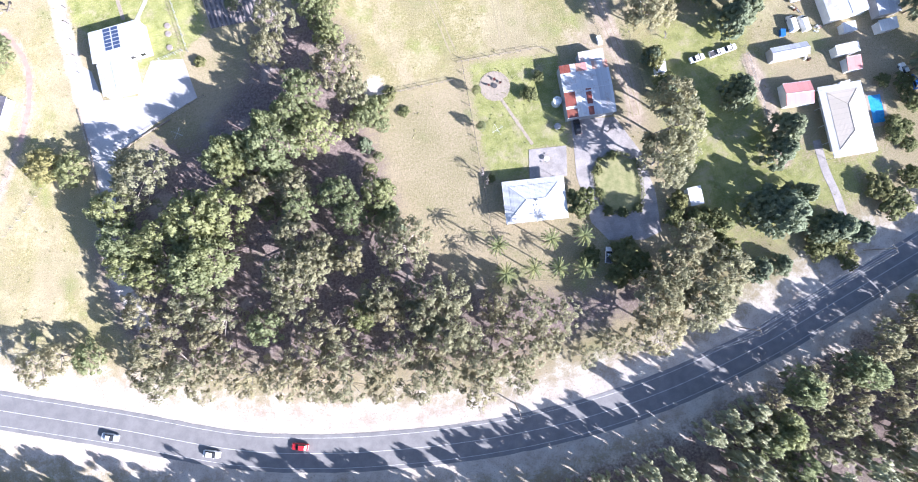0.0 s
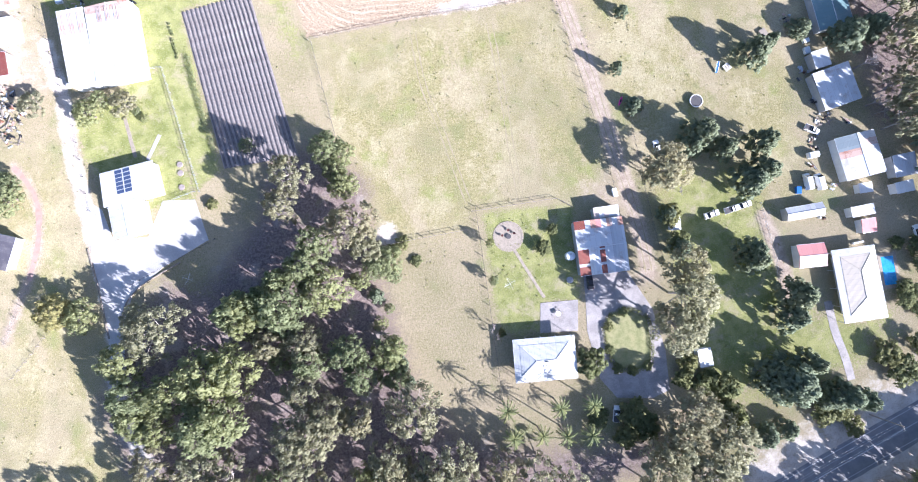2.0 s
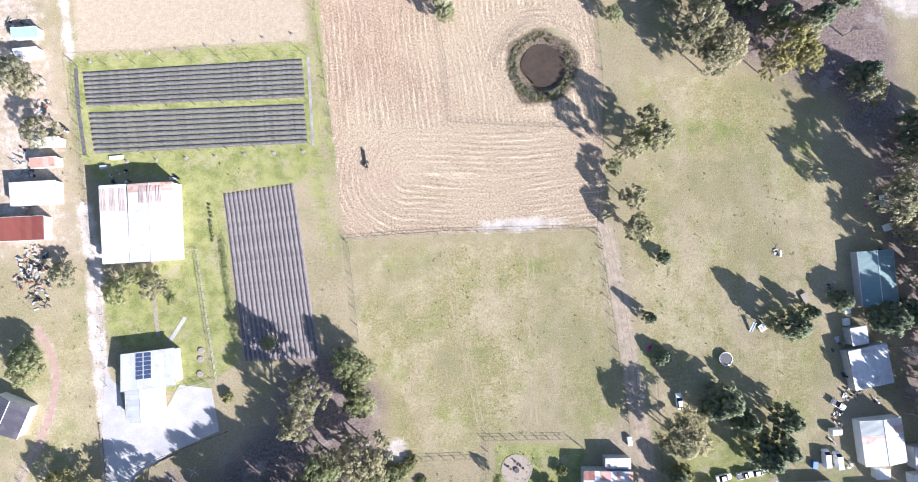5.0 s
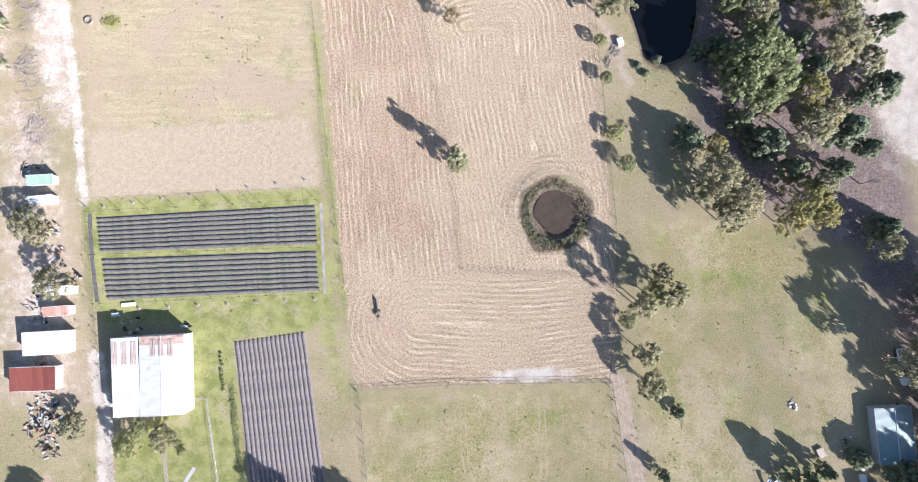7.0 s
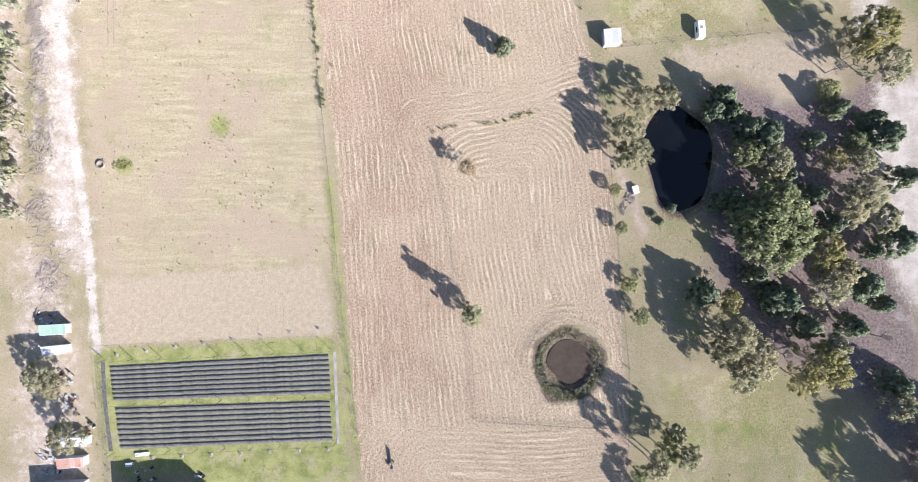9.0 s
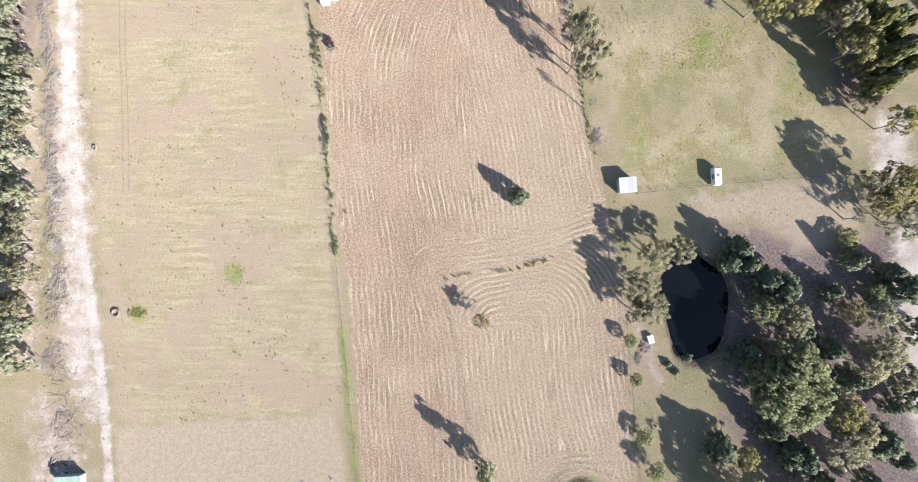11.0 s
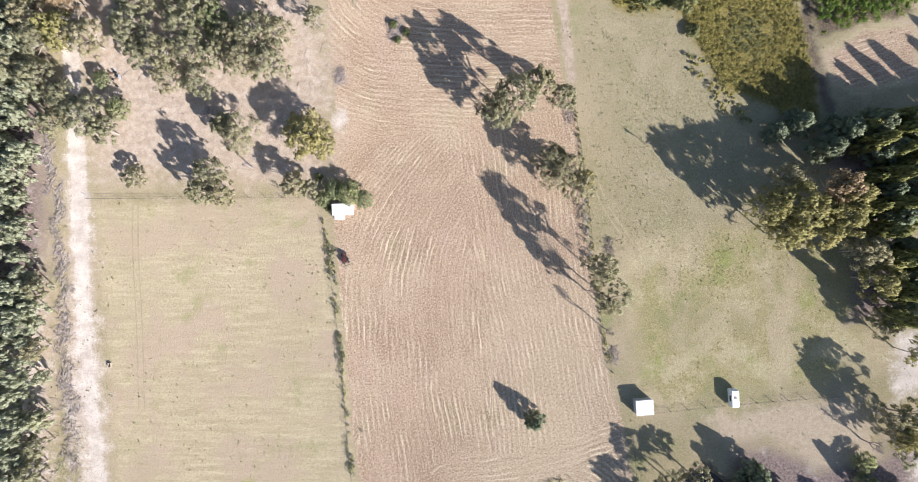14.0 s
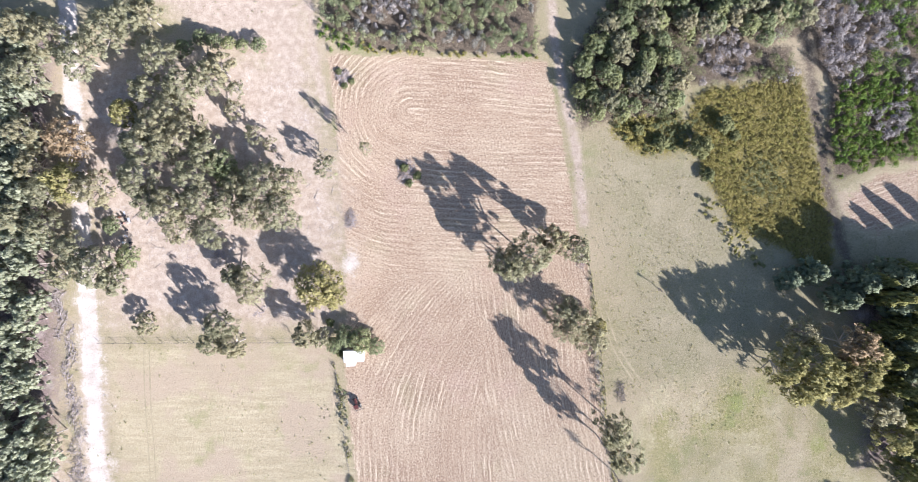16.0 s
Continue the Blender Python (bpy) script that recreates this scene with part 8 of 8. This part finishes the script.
def junk_pile(x, y, r, n, seed, label):
    """Old iron, drums, sheets and timber thrown together."""
    rng = random.Random(seed)
    root = thing("junk_pile", pose(x, y, 0), label, "junk")
    for _ in range(n):
        a, k = rng.uniform(0, 6.28), r * math.sqrt(rng.random())
        m = pose(k * math.cos(a), k * math.sin(a), 0, 0, 0, rng.uniform(0, 360))
        pick, mat = rng.random(), PAINT[rng.choice(CLUTTER_PAINT)]
        if pick < 0.35:
            part("sheet", boxed(0, 0, 0.02 + rng.random() * 0.3, rng.uniform(0.6, 1.7), rng.uniform(0.3, 0.8), 0.05), rng.choice((GREY_ROOF, ZINC_ROOF, RUST_ROOF, GREY_WALL, TIMBER, DARK_STEEL)), root, m=m)
        elif pick < 0.6:
            part("crate", boxed(0, 0, 0, rng.uniform(0.3, 0.8), rng.uniform(0.3, 0.6), rng.uniform(0.2, 0.7), bevel=0.04), mat, root, m=m)
        elif pick < 0.8:
            part("plank", boxed(0, 0, rng.random() * 0.4, rng.uniform(1.5, 3.5), 0.2, 0.1), TIMBER, root, m=m)
        else:
            part("drum", tube(bmesh.new(), (0, 0, 0), (0, 0, 0.85), 0.3, 0.3, 10), mat, root, m=m)


JUNK_WEST = ((-108.4, 113.5, 4.2, 50), (-106.0, 108.5, 3.8, 36), (-110.5, 108.0, 3.2, 26), (-107.0, 102.0, 3.0, 22), (-114.5, 182.0, 3.0, 16), (-108.0, 164.5, 2.6, 16), (-106.0, 157.5, 2.4, 12), (-111.0, 139.0, 2.6, 14), (-113.5, 144.0, 2.4, 12), (-100.5, 150.5, 1.4, 8),
                                     (-106.6, 361.9, 2.6, 16), (-106.6, 355.5, 2.4, 14), (-84.0, 137.0, 3.2, 14), (120.0, 101.7, 1.6, 8), (105.8, 112.1, 1.6, 8), (126.5, 70.2, 1.4, 7), (131.6, 68.7, 1.2, 6), (121.5, 84.0, 2.4, 10), (118.0, 42.0, 1.2, 6))
JUNK_YARDS = ((123.5, 50.0, 1.2, 6), (-68.8, 136.5, 1.2, 6), (-110.0, 127.0, 2.2, 10), (134.0, 110.5, 2.0, 8), (123.1, 76.4, 1.4, 9), (123.7, 70.2, 1.6, 12), (120.7, 63.5, 1.8, 12), (118.5, 57.1, 1.0, 5))
for seed, (x, y, r, n) in enumerate(JUNK_WEST + JUNK_YARDS):
    junk_pile(x, y, r, n, 70 + seed, "untidy heap of old iron, drums, sheets and timber")
for x, y, sx, sy, h, turn, paint, label in ((136.8, 125.9, 2.6, 3.4, 1.2, 5, "white", "white trampoline frame under the trees"), (138.0, 118.2, 2.2, 1.8, 1.0, 20, "white", "white box under the trees"), (112.5, 98.3, 2.0, 2.6, 0.6, 25, "tan", "pale low table frame on the grass"),
                                           (124.1, 91.0, 1.6, 2.0, 0.9, 5, "white", "white box beside the tin shed"), (124.5, 94.0, 1.8, 1.2, 0.8, 10, "white", "white box beside the tin shed"), (112.7, 50.7, 1.4, 2.0, 0.9, -10, "blue", "small blue trailer on the grass"),
                                           (59.8, 58.8, 1.2, 2.4, 0.9, 5, "white", "small white trailer box on the dirt"), (-85.5, 142.6, 3.8, 1.0, 0.4, 5, "white", "long white pallet stack beside the crop rows"), (-89.0, 139.8, 1.8, 1.0, 0.7, 5, "silver", "grey-blue pallet stack beside the barn"),
                                           (126.7, 33.0, 3.2, 0.5, 0.6, 3, "white", "low white bench beside the house"), (58.4, 218.9, 1.7, 2.3, 1.0, 15, "white", "white pump box beside the dam's path")):
    root = thing("storage_box", pose(x, y, 0, 0, 0, turn), label, "box")
    part("frame", boxed(0, 0, 0, sx, sy, h * 0.85, bevel=0.05), DARK_STEEL if paint == "white" and h > 1.1 else PAINT[paint], root)
    part("lid", boxed(0, 0, h * 0.85, sx * 1.03, sy * 1.03, h * 0.15, bevel=0.03), PAINT[paint], root)


def brush_heap(x, y, r, ry, n, seed, label, mat=TWIGS, high=0.9):
    rng = random.Random(seed)
    bm = bmesh.new()
    for _ in range(n):
        a, k = rng.uniform(0, 6.28), math.sqrt(rng.random())
        c = Vector((r * k * math.cos(a), ry * k * math.sin(a), rng.uniform(0.02, high) * (1.1 - k)))
        c.x += (0.9 * math.sin(c.y * 0.7 + seed) + 0.6 * math.sin(c.y * 0.31 + seed * 2)) * (ry > 5)
        d = Vector((rng.gauss(0, 1), rng.gauss(0, 1), rng.gauss(0, 0.15 if high > 0.5 else 0.02))).normalized() * rng.uniform(0.5, 1.6)
        tube(bm, c - d, c + d, rng.uniform(0.03, 0.07), 0.02, 4)
    return tagged(part("brush_pile", bm, mat, None, m=pose(x, y, 0.05)), label, "brush pile", kind="stuff")


for seed, (x, y, r, ry, n) in enumerate(((-41.1, 405.5, 2.4, 2.2, 90), (-22.2, 377.0, 2.6, 3.8, 150), (-38.9, 363.0, 1.6, 3.0, 90), (-126.6, 338.0, 1.6, 12.0, 260), (-123.5, 319.0, 1.4, 13.0, 230), (-121.5, 297.0, 1.9, 15.0, 320), (-120.6, 276.0, 2.2, 14.0, 300),
                                         (-118.5, 256.0, 2.0, 13.0, 250), (-117.0, 232.0, 3.4, 9.0, 190), (-117.0, 212.0, 3.5, 7.0, 140), (-114.0, 194.0, 3.5, 5.0, 110), (-13.5, 57.5, 1.4, 1.0, 30), (43.5, 279.0, 1.2, 3.0, 60), (124.0, 262.0, 2.5, 2.5, 40), (30.0, 352.0, 1.6, 3.5, 60), (-78.0, 352.0, 2.0, 1.6, 40), (57.1, 217.1, 1.6, 2.4, 60), (54.8, 213.0, 1.0, 1.4, 30))):
    brush_heap(x, y, r, ry, n, 90 + seed, "heap of dead grey branches")
for seed, (x, y, r, ry, n) in enumerate(((-121.0, 240.0, 6.0, 34.0, 260), (-114.0, 195.0, 6.0, 20.0, 150), (-98.0, 362.0, 22.0, 14.0, 140), (-52.0, 372.0, 10.0, 22.0, 70))):
    brush_heap(x, y, r, ry, n, 140 + seed, "dead branches scattered over bare sandy ground", TWIGS, 0.12)


def hedge(line, wide, high, gap, seed, mat, label):
    rng = np.random.default_rng(seed)
    centres = [(c.x + rng.normal() * 0.15, c.y + rng.normal() * 0.15, high * 0.5, wide * rng.uniform(0.8, 1.2), high * 0.45) for c in smooth_line(line, gap)]
    tagged(new("hedge", leaf_mesh("hedge", *leaf_sprays(rng, centres, 110, 0.11), mat)), label, "hedge")


hedge(ISLAND + ISLAND[:1], 0.75, 0.9, 0.9, 61, LEAF["shrub"], "low clipped hedge round the driveway's grass island")
hedge([(-55.0, 118.0), (-54.0, 108.0), (-52.5, 98.0), (-51.0, 90.0)], 0.9, 1.0, 1.2, 62, LEAF["leafy"], "uneven row of green vegetables beside the film rows")
hedge([(-59.0, 128.0), (-58.0, 118.0)], 0.5, 0.5, 1.0, 63, LEAF["leafy"], "short row of green seedlings beside the plot")
rng_rim = np.random.default_rng(77)
for weed, count, low, high, label in (("sedge", 130, 8.6, 10.8, "ring of rough yellow weeds on the dam's bank"), ("shrub", 520, 7.7, 10.4, "dark reeds and weeds at the dam's edge"), ("grey", 420, 7.6, 10.2, "dead grey weeds at the dam's edge")):
    clumps = []
    for _ in range(count):
        a = rng_rim.uniform(0, 2 * math.pi)
        if rng_rim.random() > 0.55 - 0.45 * math.sin(a + 0.9):
            continue
        r, size = rng_rim.uniform(low, high), 0.2 + 0.55 * rng_rim.random() ** 2
        clumps.append((POND_1[0] - 1.0 + r * 0.95 * math.cos(a), POND_1[1] - 1.0 + r * math.sin(a), 0.05, size, 0.15 + size * 0.7))
    tagged(new("pond_weeds", leaf_mesh("pond_weeds", *leaf_sprays(rng_rim, clumps, 18, 0.14, 0.5), LEAF[weed])), label, "weeds", kind="stuff")


def bush_line(line, wide, high, share, seed, kinds, label):
    """Low bushes in uneven clumps along a fence, with gaps."""
    rng = np.random.default_rng(seed)
    for k, kind in enumerate(kinds):
        centres = []
        for c in smooth_line(line, 0.5):
            if noise.noise(Vector((c.x * 0.2, c.y * 0.2, seed))) + 0.5 * noise.noise(Vector((c.x * 0.9, c.y * 0.9, seed + k))) < 0.45 - share:
                continue
            if rng.random() < 1 / len(kinds):
                size = rng.uniform(0.25, 0.75) * wide
                centres.append((c.x + rng.normal() * wide * 0.35, c.y + rng.normal() * wide * 0.35, high * size / wide * 0.6, size, high * size / wide * 0.5))
        if centres:
            tagged(new("bush_row", leaf_mesh("bush_row", *leaf_sprays(rng, centres, 60, 0.13, 0.5), LEAF[kind])), label, "bushes", kind="stuff")


bush_line([(-42.2, 317.0), (-40.6, 305.3), (-39.0, 293.7), (-37.7, 278.6), (-36.5, 268.0), (-35.3, 257.5), (-34.4, 243.6)], 1.3, 1.7, 0.42, 301, ("grey", "shrub", "leafy"), "uneven row of grey-green bushes along the paddock fence")
bush_line([(32.9, 331.5), (34.5, 323.7), (35.4, 314.9), (36.2, 307.0)], 1.6, 2.4, 0.75, 302, ("grey", "shrub", "mauve"), "dense dark bushes along the field's eastern fence")
brush_heap(42.1, 311.7, 1.4, 3.2, 90, 180, "brown heap of dead brush beside the fence", TIMBER, 0.7)

# saplings in rings of mulch along the crop plots
SAPLING_ENDS = (((-93.7, 171.0), (-35.3, 178.3), 8), ((-82.7, 141.5), (-32.2, 143.5), 7))
ring_mesh = mesh_of("mulch_ring", tube(bmesh.new(), (0, 0, -0.03), (0, 0, 0.07), 0.62, 0.5, 14), CROP_SOIL)
sapling_mesh = leaf_mesh("leaves", *leaf_sprays(np.random.default_rng(5), [(0, 0, 0.35, 0.2, 0.28)], 60, 0.09), LEAF["leafy"])
for (ax, ay), (bx, by), count in SAPLING_ENDS:
    for k in range(count):
        t = k / (count - 1)
        sapling = thing("sapling", pose(ax + (bx - ax) * t, ay + (by - ay) * t, 0, 0, 0, 50 * k), "small sapling in a pale ring of mulch beside the crop rows", "sapling", "saplings round the crop plots")
        part("mulch_ring", ring_mesh, None, sapling, "pale round mulch")
        part("leaves", sapling_mesh, None, sapling)
